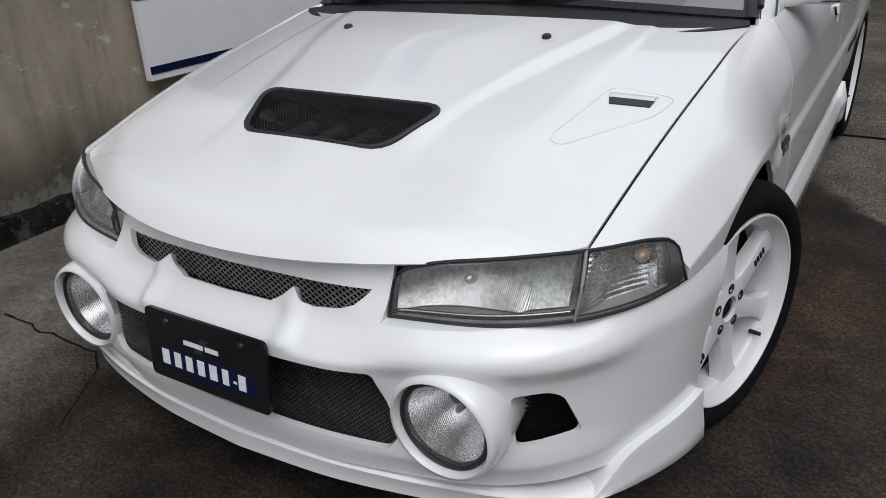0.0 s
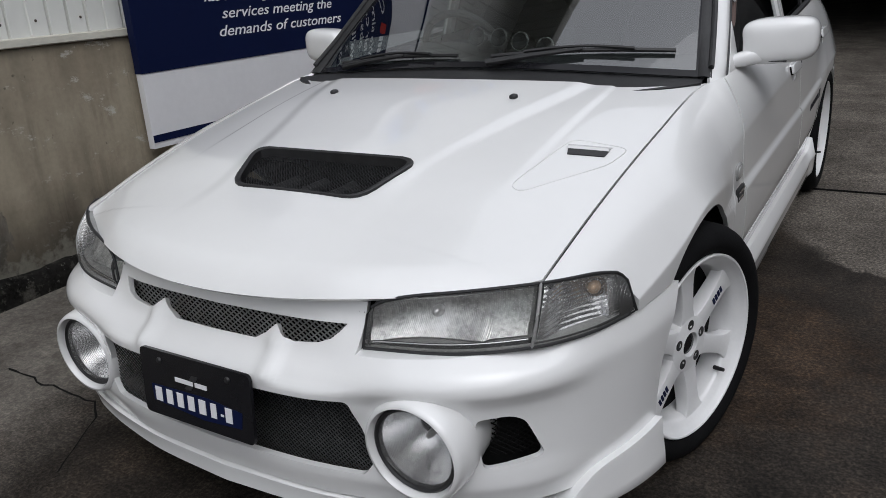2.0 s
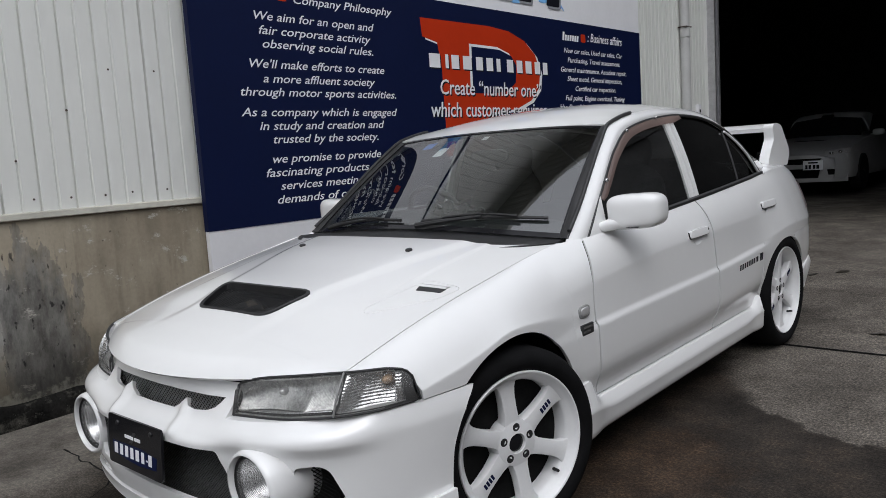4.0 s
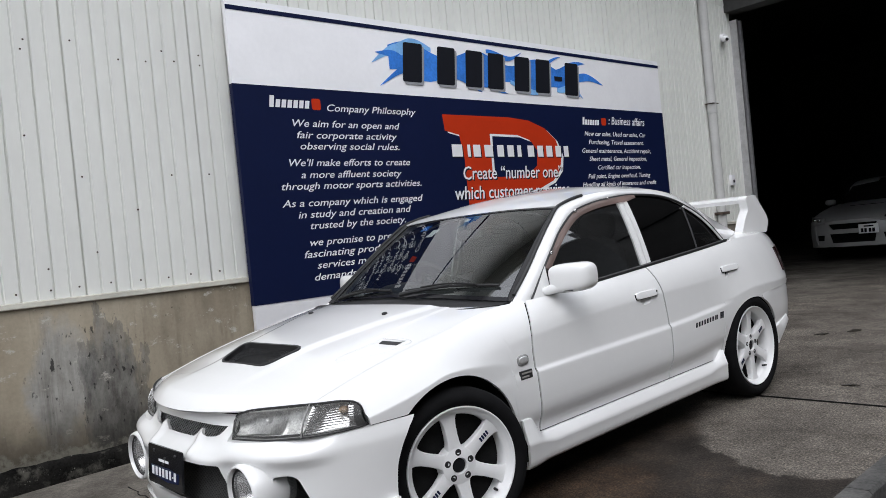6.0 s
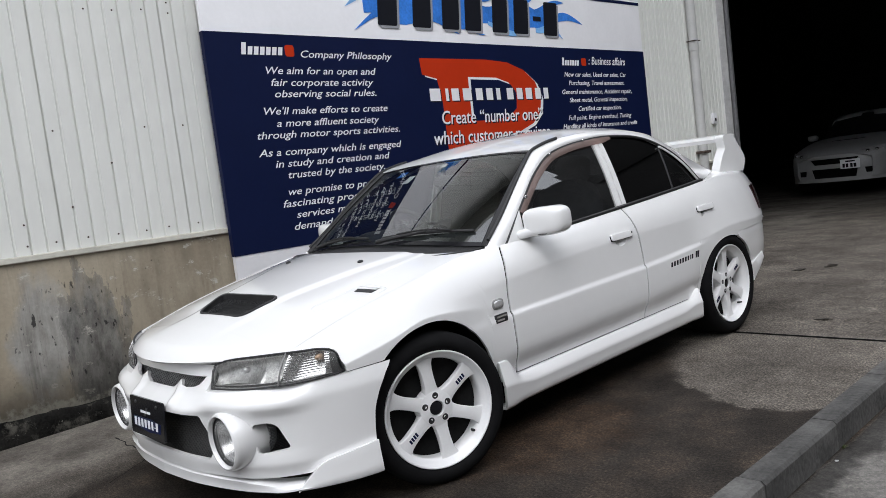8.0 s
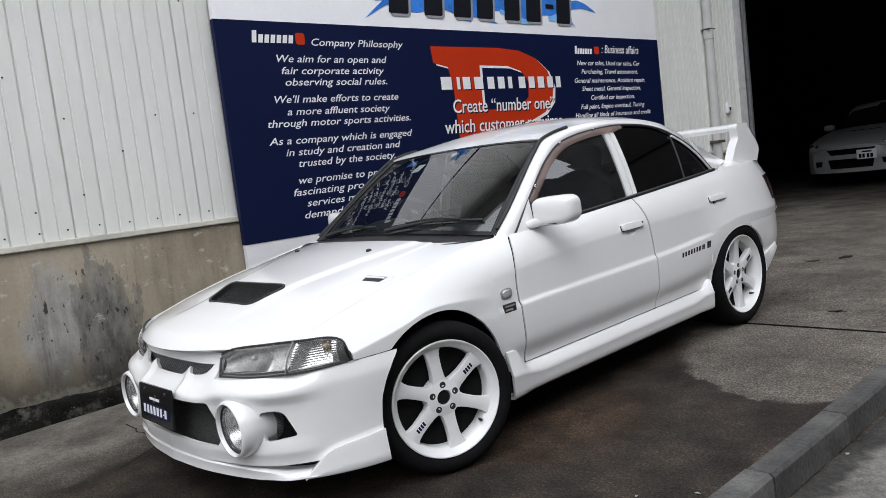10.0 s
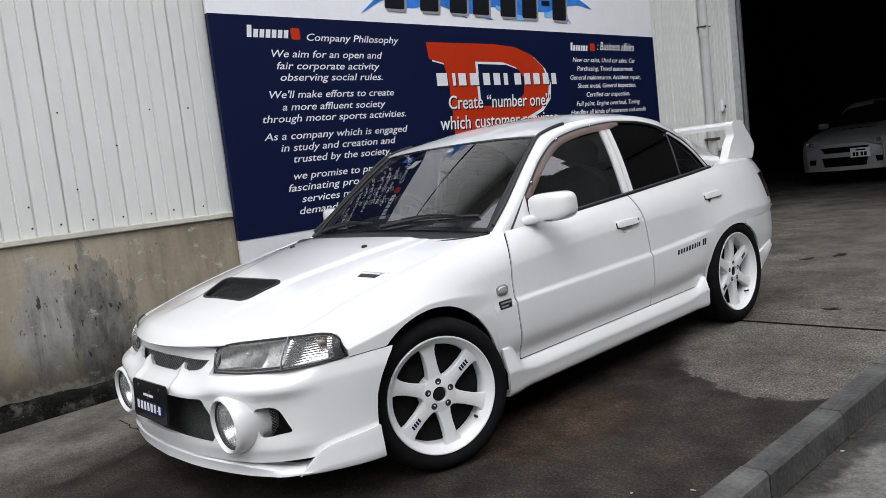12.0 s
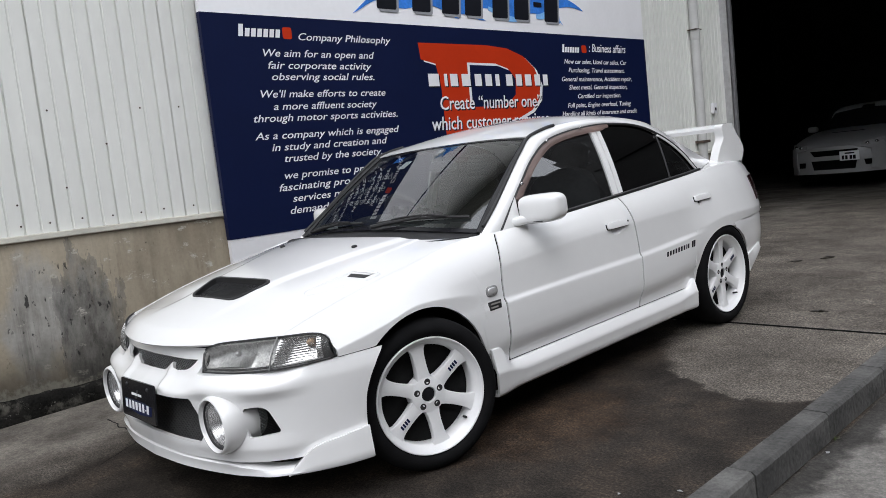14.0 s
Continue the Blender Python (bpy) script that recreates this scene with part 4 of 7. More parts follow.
        for y in (0.88, 3.5):
            w = part("wheel", mesh_of("wheel", *lathe([(0.05, 0.0), (0.22, 0.0), (0.24, 0.01), (0.315, 0.0), (0.32, -0.05), (0.32, -0.18), (0.2, -0.2), (0.05, -0.1)], 32, 0, (0, 0, 0), True), RUBBER), root, "black tyre and wheel")
            w.matrix_basis = pose(s * 0.90, y, 0.32, 0, 0, 0 if s > 0 else 180)
    plate = part("number_plate", mesh_of("number_plate", *box((0.13, -0.05, 0.40), (0.46, -0.035, 0.565), 0.004), SIGN_WHITE), root, "white plate with plain dark bars")
    for a, b in ((0.17, 0.21), (0.225, 0.265), (0.30, 0.34), (0.355, 0.40)):
        part("plate_bar", mesh_of("plate_bar", *box((a, -0.053, 0.42), (b, -0.049, 0.49)), SIGN_BLACK, smooth=False), plate)
    part("plate_bar", mesh_of("plate_bar", *box((0.22, -0.053, 0.515), (0.38, -0.049, 0.54)), SIGN_BLACK, smooth=False), plate)




# ---- the sign ----
def text_mesh(words, u0, u1, w, height, material, shear=0.18, squeeze=None):
    cu = bpy.data.curves.new("writing", "FONT")
    cu.body, cu.size, cu.shear, cu.extrude, cu.resolution_u = words, 1.0, shear, 0.0, 3
    cu.offset = 0.005
    ob = new("writing", cu)
    me = bpy.data.meshes.new_from_object(ob.evaluated_get(bpy.context.evaluated_depsgraph_get()))
    bpy.data.objects.remove(ob)
    bpy.data.curves.remove(cu)
    xs = [v.co.x for v in me.vertices]
    k = (u1 - u0) / (max(xs) - min(xs))
    x0 = min(xs)
    h = height / 0.73
    verts = [(0.0, u0 + (v.co.x - x0) * k, w + v.co.y * h) for v in me.vertices]
    faces = [tuple(p.vertices) for p in me.polygons]
    bpy.data.meshes.remove(me)
    return verts, faces


def thick(verts, faces, x0, x1):
    """Flat outlines set between x0 (back) and x1 (face)."""
    n = len(verts)
    edges = {}
    for f in faces:
        for i in range(len(f)):
            e = (f[i], f[(i + 1) % len(f)])
            edges[e] = edges.get(e, 0) + 1
    vv = [(x1, v[1], v[2]) for v in verts] + [(x0, v[1], v[2]) for v in verts]
    ff = list(faces)
    for a, b in edges:
        if (b, a) not in edges:
            ff.append((b, a, a + n, b + n))
    return vv, ff


def plate_yz(outline, x0, x1):
    return prism(outline, x0, x1, 0)


def slanted(u0, u1, w0, w1, lean=0.0):
    return [(u0, w0), (u1, w0), (u1 + lean, w1), (u0 + lean, w1)]


def build_sign():
    root = thing("sign_board", "large white and navy workshop sign board with printed writing", "sign", at=WALL)
    U0, U1 = -0.03, 5.53
    part("panel", mesh_of("panel", *box((-0.04, U0, 0.523), (0.0, U1, 3.10), 0.002), SIGN_WHITE), root, "white printed sign panel")
    part("field", mesh_of("field", *box((-0.041, U0 - 0.003, 0.883), (0.004, U1 + 0.003, 2.483)), NAVY, smooth=False), root, "navy blue printed field")
    part("stripe", mesh_of("stripe", *box((0.0005, U0 + 0.002, 3.018), (0.004, U1 - 0.002, 3.05)), NAVY, smooth=False), root, "navy stripe")
    part("stripe", mesh_of("stripe", *box((0.0005, U0 + 0.002, 0.553), (0.004, U1 - 0.002, 0.588)), NAVY, smooth=False), root, "navy stripe")
    face = 0.0052

    def line(words, u0, u1, w, height=0.057, material=SIGN_WHITE, shear=0.27, x=face):
        part("text_line", mesh_of("text_line", *thick(*text_mesh(words, u0, u1, w, height, material, shear), 0.004, x), material, smooth=False), root)["kind"] = "stuff"

    line("Company Philosophy", 0.752, 1.657, 2.314)
    line("We aim for an open and", 0.430, 1.464, 2.186)
    line("fair corporate activity", 0.456, 1.423, 2.097)
    line("observing social rules.", 0.477, 1.439, 2.012)
    line("We'll make efforts to create", 0.367, 1.539, 1.884)
    line("a more affluent society", 0.459, 1.436, 1.792)
    line("through motor sports activities.", 0.282, 1.643, 1.706)
    line("As a company which is engaged", 0.272, 1.643, 1.577)
    line("in study and creation and", 0.400, 1.500, 1.489)
    line("trusted by the society.", 0.498, 1.431, 1.402)
    line("we promise to provide", 0.479, 1.446, 1.275)
    line("fascinating products and", 0.418, 1.520, 1.187)
    line("services meeting the", 0.523, 1.420, 1.098)
    line("demands of customers", 0.489, 1.500, 1.009)
    line(": Business affairs", 4.43, 5.13, 2.315, 0.09)
    line("New car sales, Used car sales, Car", 3.983, 5.127, 2.183, 0.050)
    line("Purchasing, Travel assessment.", 4.043, 5.071, 2.093, 0.050)
    line("General maintenance, Accident repair,", 3.917, 5.203, 1.999, 0.050)
    line("Sheet metal, General inspection,", 4.026, 5.100, 1.912, 0.050)
    line("Certified car inspection.", 4.166, 4.964, 1.818, 0.050)
    line("Full paint, Engine overhaul, Tuning", 3.979, 5.151, 1.724, 0.050)
    line("Handling all kinds of insurance and credit", 3.873, 5.262, 1.637, 0.050)
    line("ht", 1.76, 1.90, 0.66, 0.13, SIGN_BLACK, 0.0)

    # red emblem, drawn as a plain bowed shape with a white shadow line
    bow = [(1.961, 2.334), (2.81, 2.337), (3.10, 2.315), (3.33, 2.245), (3.49, 2.13), (3.56, 1.98), (3.53, 1.83), (3.40, 1.715), (3.17, 1.635), (2.80, 1.605), (2.80, 1.40), (2.86, 1.25), (2.18, 1.25), (2.19, 1.50), (2.185, 1.95), (2.145, 2.155), (1.975, 2.190)]
    hole = [(2.57, 2.150), (2.95, 2.145), (3.12, 2.10), (3.19, 2.02), (3.17, 1.87), (3.05, 1.79), (2.80, 1.765), (2.56, 1.765)]
    part("emblem_shadow", mesh_of("emblem_shadow", *plate_yz([(u + 0.035, w - 0.02) for u, w in bow], 0.0015, 0.0046), SIGN_WHITE, smooth=False), root, "white emblem edge")
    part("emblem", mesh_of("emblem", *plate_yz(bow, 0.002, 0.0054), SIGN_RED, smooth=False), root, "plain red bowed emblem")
    part("emblem_hole", mesh_of("emblem_hole", *plate_yz([(u - 0.03, w + 0.022) for u, w in hole], 0.003, 0.0058), SIGN_WHITE, smooth=False), root)
    part("emblem_hole", mesh_of("emblem_hole", *plate_yz(hole, 0.003, 0.0062), NAVY, smooth=False), root)
    for words, u0, u1, w in (("Create \u201cnumber one\u201d", 2.152, 3.547, 1.749), ("which customer requires", 2.026, 3.64, 1.57)):
        line(words, u0 + 0.012, u1 + 0.012, w - 0.012, 0.125, SIGN_BLACK, 0.12, 0.0068)
        line(words, u0, u1, w, 0.125, SIGN_WHITE, 0.12, 0.0076)
    # company name as plain upright bars
    u = 2.04
    for wd, gap in ((0.17, 0.02), (0.05, 0.025), (0.125, 0.02), (0.15, 0.02), (0.12, 0.02), (0.12, 0.02), (0.075, 0.075), (0.125, 0.02), (0.115, 0.02), (0.125, 0.02), (0.115, 0.02), (0.095, 0.02)):
        part("name_bar", mesh_of("name_bar", *plate_yz(slanted(u + 0.012, u + wd * 0.74 + 0.012, 1.947, 2.055), 0.003, 0.0066), SIGN_BLACK, smooth=False), root)
        part("name_bar", mesh_of("name_bar", *plate_yz(slanted(u, u + wd * 0.74, 1.957, 2.067), 0.003, 0.0074), SIGN_WHITE, smooth=False), root)
        u += wd + gap
    for u0, u1, w0, h in ((0.246, 0.60, 2.326, 0.07), (3.965, 4.26, 2.30, 0.065)):
        k = 7
        for i in range(k):
            a = u0 + (u1 - u0) * i / k
            part("name_bar", mesh_of("name_bar", *plate_yz(slanted(a, a + (u1 - u0) / k * 0.72, w0, w0 + h * (1.25 if i == 0 else 0.85), 0.012), 0.003, 0.0056), SIGN_WHITE, smooth=False), root)
    part("name_bar", mesh_of("name_bar", *plate_yz(rounded(slanted(0.615, 0.695, 2.318, 2.405), 0.02), 0.003, 0.0056), SIGN_RED, smooth=False), root)
    part("name_bar", mesh_of("name_bar", *plate_yz(rounded(slanted(4.30, 4.385, 2.30, 2.38), 0.02), 0.003, 0.0056), SIGN_RED, smooth=False), root)

    # blue flames behind the large name: tapered licks along its length

    def lick(u, w, length, rise, width, material, x):
        top, low = [], []
        for i in range(13):
            a = i / 12
            cu = u + length * a
            cw = w + rise * a * a + 0.035 * math.sin(a * 5.0 + u * 3)
            hw = width * (1 - a) ** 0.8 * (0.35 + 1.3 * a if a < 0.5 else 1.0) * 0.5
            top.append((cu, cw + hw))
            low.append((cu, cw - hw))
        part("flame", mesh_of("flame", *plate_yz(top + low[-2::-1], 0.0005, x), material, smooth=False), root, "blue printed flame")

    body = []
    for i in range(41):
        a = i / 40
        body.append((1.42 + 2.55 * a, 2.90 + 0.05 * math.sin(a * 19) - 0.02 * a))
    low = [(1.42 + 2.55 * a, 2.66 + 0.04 * math.sin(a * 23 + 1) - 0.03 * a) for a in [i / 40 for i in range(40, -1, -1)]]
    part("flame", mesh_of("flame", *plate_yz(body + low, 0.0004, 0.0030), SIGN_BLUE, smooth=False), root, "blue printed flame")
    k = 0
    for u, w, length, rise, width in ((1.75, 2.86, -0.52, -0.10, 0.16), (1.70, 2.76, -0.42, 0.09, 0.13), (1.85, 2.70, -0.55, -0.12, 0.11), (1.9, 2.92, -0.50, -0.02, 0.10), (3.55, 2.86, 0.55, 0.09, 0.13), (3.75, 2.78, 0.64, -0.02, 0.15), (3.6, 2.68, 0.42, -0.10, 0.12), (3.2, 2.90, 0.50, 0.06, 0.08), (2.3, 2.68, 0.55, -0.09, 0.10), (2.9, 2.66, 0.60, -0.10, 0.10), (2.6, 2.92, 0.50, 0.06, 0.09), (2.0, 2.66, 0.5, -0.06, 0.09)):
        lick(u, w, length, rise, width, SIGN_BLUE if k % 3 else SIGN_SKY, 0.0034 + 0.00025 * k)
        k += 1
    # the large name: plain upright blocks, one a character, black with a grey edge
    for u0, u1 in ((1.55, 1.90), (1.94, 2.25), (2.29, 2.60), (2.58, 2.92), (2.95, 3.26), (3.26, 3.54), (3.72, 4.07)):
        for d, mt, x in ((0.022, SIGN_GREY, 0.0074), (0.0, SIGN_BLACK, 0.0082)):
            lean = 0.04
            u1 = u0 + 0.21
            o = [(u0 + d, 2.60 - d), (u1 + d, 2.60 - d), (u1 + lean + d, 2.94 - d), (u0 + lean + d, 2.94 - d)]
            part("logo_block", mesh_of("logo_block", *plate_yz(rounded(o, 0.02, 3), 0.004, x), mt, smooth=False), root)
    part("logo_block", mesh_of("logo_block", *plate_yz(slanted(3.57, 3.69, 2.74, 2.785), 0.004, 0.0082), SIGN_BLACK, smooth=False), root)


build_sign()


# ---- the white saloon: front axle at y = 0, nose towards -y ----
R_ARCH, AXLE_Z, BASE = 0.357, 0.312, 2.51
fender_top = crv((-0.56, 0.688, 0.678), (-0.3, 0.703, 0.752), (-0.1, 0.712, 0.797), (0.12, 0.721, 0.838), (0.3, 0.727, 0.868), (0.42, 0.738, 0.884), (0.5, 0.752, 0.887), (0.58, 0.762, 0.887))
belt = crv((0.45, 0.758, 0.884), (0.8, 0.768, 0.889), (1.5, 0.774, 0.918), (2.2, 0.766, 0.952), (2.5, 0.745, 0.966), (2.8, 0.70, 0.970), (3.1, 0.645, 0.966), (3.3, 0.59, 0.955), (3.42, 0.55, 0.935))
crease = crv((-0.45, 0.818, 0.595), (-0.2, 0.852, 0.645), (0, 0.864, 0.690), (0.2, 0.860, 0.672), (0.4, 0.852, 0.640), (0.6, 0.849, 0.628), (1.6, 0.850, 0.620), (2.1, 0.853, 0.628), (2.35, 0.859, 0.652), (2.55, 0.861, 0.670), (2.75, 0.851, 0.668), (2.95, 0.830, 0.66), (3.12, 0.792, 0.66), (3.3, 0.720, 0.66), (3.42, 0.652, 0.66))


def section(y, v, top):
    """A point of the flank: v 0 at the top edge, 1 at the crease, 2 at the sill."""
    y, v = np.broadcast_arrays(np.asarray(y, float), np.asarray(v, float))
    T, C = top(y), crease(y)
    u = np.clip(v, 0, 1)
    dx, dz = C[..., 0] - T[..., 0], T[..., 1] - C[..., 1]
    crown = 0.05 + 0.11 * ease(0.1, 0.5, y) if top is fender_top else 0.16
    p1x, p1z = T[..., 0] + 0.52 * dx, T[..., 1] - crown * dz
    p2x, p2z = C[..., 0] - 0.24 * dx, C[..., 1] + 0.40 * dz
    b0, b1, b2, b3 = (1 - u) ** 3, 3 * u * (1 - u) ** 2, 3 * u * u * (1 - u), u**3
    x = b0 * T[..., 0] + b1 * p1x + b2 * p2x + b3 * C[..., 0]
    z = b0 * T[..., 1] + b1 * p1z + b2 * p2z + b3 * C[..., 1]
    w = np.clip(v - 1, 0, 1)
    x, z = x - 0.046 * w**2.0, z + (0.27 - C[..., 1]) * w
    blend = ease(0.06, 0.56, y) * (1 - ease(2.02, 2.34, y))
    return np.stack([x + (door_x(y, z, T) - x) * blend, y, z], -1)


SHOULDER_Z = crv((0.3, 0.722), (0.54, 0.741), (1.2, 0.770), (3.2, 0.785))
LEDGE_Z = crv((0.3, 0.575), (0.5, 0.578), (1.57, 0.582), (2.2, 0.606))
UNDER = crv((0, 0.8565), (0.07, 0.8570), (0.13, 0.8558), (0.16, 0.8525), (0.185, 0.8455), (0.207, 0.8360), (0.227, 0.8285), (0.25, 0.8250), (0.32, 0.8240))


def door_x(y, z, T):
    """Half-width of the doors by height: a shoulder, a plain band, a pressed ledge, and a tucked-in foot."""
    za, zb = SHOULDER_Z(y), LEDGE_Z(y)
    f = np.clip((z - za) / np.maximum(T[..., 1] - za, 1e-6), 0, 1)
    up = 0.838 + (T[..., 0] - 0.838) * (0.42 * f + 0.58 * f**2.3)
    g = np.clip((za - z) / (za - zb), 0, 1)
    band = 0.838 + 0.0075 * g + 0.0110 * ease(0.86, 1.0, g)
    return np.where(z > za, up, np.where(z > zb, band, UNDER(zb - z)))


def v_at(y, z, top):
    vs = np.linspace(0, 2, 121)
    zz = section(np.full(121, float(y)), vs, top)[:, 2]
    return float(np.interp(-z, -zz, vs))


def flank(y0, y1, top, zbot, n=48, m=30, out=0.0, edge=False):
    P = np.zeros((n, m, 3))
    fs = sorted(set([round(k / (m - 1), 5) for k in range(m)] + [0.515]))
    m = len(fs)
    P = np.zeros((n, m, 3))
    for k, f in enumerate(fs):
        a, b = float(y0(f)), float(y1(f))
        for i in range(n):
            y = a + (b - a) * i / (n - 1)
            vb = v_at(y, zbot(y), top)
            if edge:
                v = f / 0.515 if f < 0.515 else 1 + (vb - 1) * (f - 0.515) / 0.485
            else:
                v = vb * f
            P[i, k] = section(y, v, top)
    P[..., 0] += out
    return P


def arch(y, yc):
    ry, rz = (R_ARCH, R_ARCH) if yc < 1 else (0.350, 0.298)
    d = 1 - ((y - yc) / ry) ** 2
    return AXLE_Z + rz * math.sqrt(d) if d > 0 else -1


car = thing("saloon_car", "glossy white four-door sports saloon parked on the paving", "car")


def both(name, P, t, material, label="", core=(0, None, 0.6), sharp=38):
    obs = []
    for Q in (P, mirrored(P)):
        obs.append(part(name, mesh_of(name, *shell(Q, t, core), material, sharp=sharp), car, label))
    return obs


def build_flanks():
    fy0 = crv((0, -0.545), (0.25, -0.50), (0.5, -0.435), (0.85, -0.402), (1, -0.395))
    fz = lambda y: max(0.580 if y < -0.21 else 0.0, arch(y, 0), 0.30 if y > 0.30 else 0.0)
    fend = crv((0, 0.575), (0.15, 0.545), (0.35, 0.512), (0.5, 0.503), (1, 0.512))
    both("front_fender", flank(fy0, lambda f: fend(f) - 0.010, fender_top, fz, 90, 64), 0.012, PAINT)
    dgap = crv((0, 1.525), (0.3, 1.565), (0.55, 1.580), (0.8, 1.574), (1, 1.556))
    doors = both("front_door", flank(fend, dgap, belt, lambda y: 0.318, 44, 100, edge=True), 0.012, PAINT, sharp=30)
    rend = crv((0, 2.50), (0.2, 2.455), (0.42, 2.36), (0.58, 2.20), (0.75, 2.15), (1, 2.125))
    rears = both("rear_door", flank(lambda f: dgap(f) + 0.011, rend, belt, lambda y: 0.318, 36, 100, edge=True), 0.012, PAINT, sharp=30)
    qz = lambda y: max(arch(y, BASE), 0.30 if y < 2.3 else 0.0, 0.615 * float(ease(2.56, 2.70, y)))
    both("rear_quarter", flank(lambda f: rend(f) + 0.007, lambda f: 3.405, belt, qz, 90, 64), 0.012, PAINT)
    # black strips added behind the panel gaps to darken them
    def seal(y_of, top, v0, v1):
        rows = []
        for v in np.linspace(v0, v1, 40):
            f = (v - v0) / (v1 - v0)
            y = float(y_of(f))
            rows.append([section(y + d, v, top) - np.array((0.007, 0, 0)) for d in (-0.012, 0.0, 0.012)])
        both("gap_strip", np.array(rows), 0.004, NEAR_BLACK)

    low = np.array([[section(y, v, belt) - np.array((0.009, 0, 0)) for v in (1.74, 1.82, 1.92)] for y in np.linspace(0.50, 2.14, 50)])
    both("gap_strip", low, 0.004, NEAR_BLACK)
    seal(lambda f: fend(f) - 0.004, belt, 0.02, 1.9)
    seal(lambda f: dgap(f) + 0.004, belt, 0.02, 1.9)
    seal(lambda f: rend(f) + 0.0025, belt, 0.02, 1.2)
    rows = []
    for y in np.linspace(-0.54, 0.48, 50):
        p = fender_top(np.float64(y))
        rows.append([(p[0] - 0.02, y, p[1] - 0.010), (p[0] - 0.002, y, p[1] - 0.010), (p[0] + 0.012, y, p[1] - 0.014)])
    both("gap_strip", np.array(rows), 0.004, NEAR_BLACK)
    # door handles: a flush bar over a dish pressed into the door
    for y, z, own in ((1.415, 0.789, doors), (2.320, 0.814, rears)):
        p = section(y, v_at(y, z, belt), belt)
        tilt = math.degrees(math.atan2(float(section(y, v_at(y, z - 0.02, belt), belt)[0] - section(y, v_at(y, z + 0.02, belt), belt)[0]), 0.04))
        for s, d in ((1, own[0]), (-1, own[1])):
            d.data = carve(d.data, [blob((s * (p[0] + 0.030), y - 0.012, z - 0.020), (0.0385, 0.062, 0.040), 2.2, 24, 14)], 30)

            def lean(solid):
                v, f = solid
                m = pose(s * p[0], y, z) @ pose(0, 0, 0, 0, -s * tilt)
                return [tuple(m @ Vector(q)) for q in v], f

            part("handle", mesh_of("handle", *lean(blob((s * 0.005, 0, 0), (0.0095, 0.096, 0.0185), 7.0, 32, 12)), PAINT), d)
            part("handle_gap", mesh_of("handle_gap", *lean(blob((s * 0.0005, -0.0006, -0.0020), (0.0072, 0.0968, 0.0186), 7.0, 32, 12)), NEAR_BLACK), d, "dark gap round the handle")
            if y < 2:
                part("key_barrel", mesh_of("key_barrel", *lean(lathe([(0.0, s * 0.016), (0.005, s * 0.016), (0.006, s * 0.012)], 12, 0, (0, 0.082, 0.004))), BLACK), d)
    # side skirts
    rows = []
    for y in np.linspace(0.372, 2.115, 90):
        rise = 0.088 * (1 - ease(0.42, 0.50, y)) + 0.050 * ease(2.03, 2.115, y)
        push = 0.020 * (1 - ease(0.40, 0.55, y)) + 0.010 * ease(2.0, 2.1, y)
        x = 0.824
        ridge = 0.262 + 0.030 * (1 - ease(0.40, 0.60, y)) + 0.022 * ease(1.9, 2.1, y)
        rows.append([(x - 0.012, y, 0.312 + rise), (x + 0.010 + push * 0.6, y, 0.311 + rise), (x + 0.014 + push * 0.8, y, 0.308 + rise), (x + 0.028 + push, y, ridge + 0.010), (x + 0.033 + push, y, ridge), (x + 0.031 + push, y, ridge - 0.008), (x + 0.028 + push, y, 0.222), (x + 0.026 + push, y, 0.200), (x + 0.018 + push, y, 0.188), (x - 0.03, y, 0.180)])
    both("side_skirt", np.array(rows), 0.012, PAINT, sharp=50)


build_flanks()


# hood
def hood_z(x, y, u):
    zc = HOOD_C(y)
    ze = fender_top(y)[..., 1] - 0.002
    ze = np.where(y < -0.56, 0.678 + (y + 0.56) * 0.25, ze)
    z = zc + (ze - zc) * np.abs(u) ** 2.2
    edge = 0.245 + 0.20 * ease(-0.45, 0.42, y)
    plateau = 1 - ease(edge - 0.022, edge + 0.045, np.abs(x))
    z = z + 0.008 * plateau * ease(-0.66, -0.35, y)
    outer = 0.50 + 0.02 * ease(-0.4, 0.4, y)
    z = z + 0.004 * (1 - ease(outer - 0.008, outer + 0.008, np.abs(x))) * ease(-0.35, 0.0, y)
    return z


HOOD_C = crv((-0.80, 0.680), (-0.70, 0.716), (-0.58, 0.745), (-0.455, 0.771), (-0.31, 0.816), (-0.1, 0.855), (0.12, 0.895), (0.42, 0.928))


def hood_rear(u):
    """Rear edge of the hood, swept back at its corners."""
    return 0.252 + 0.13 * u * u + 0.085 * abs(u) ** 9


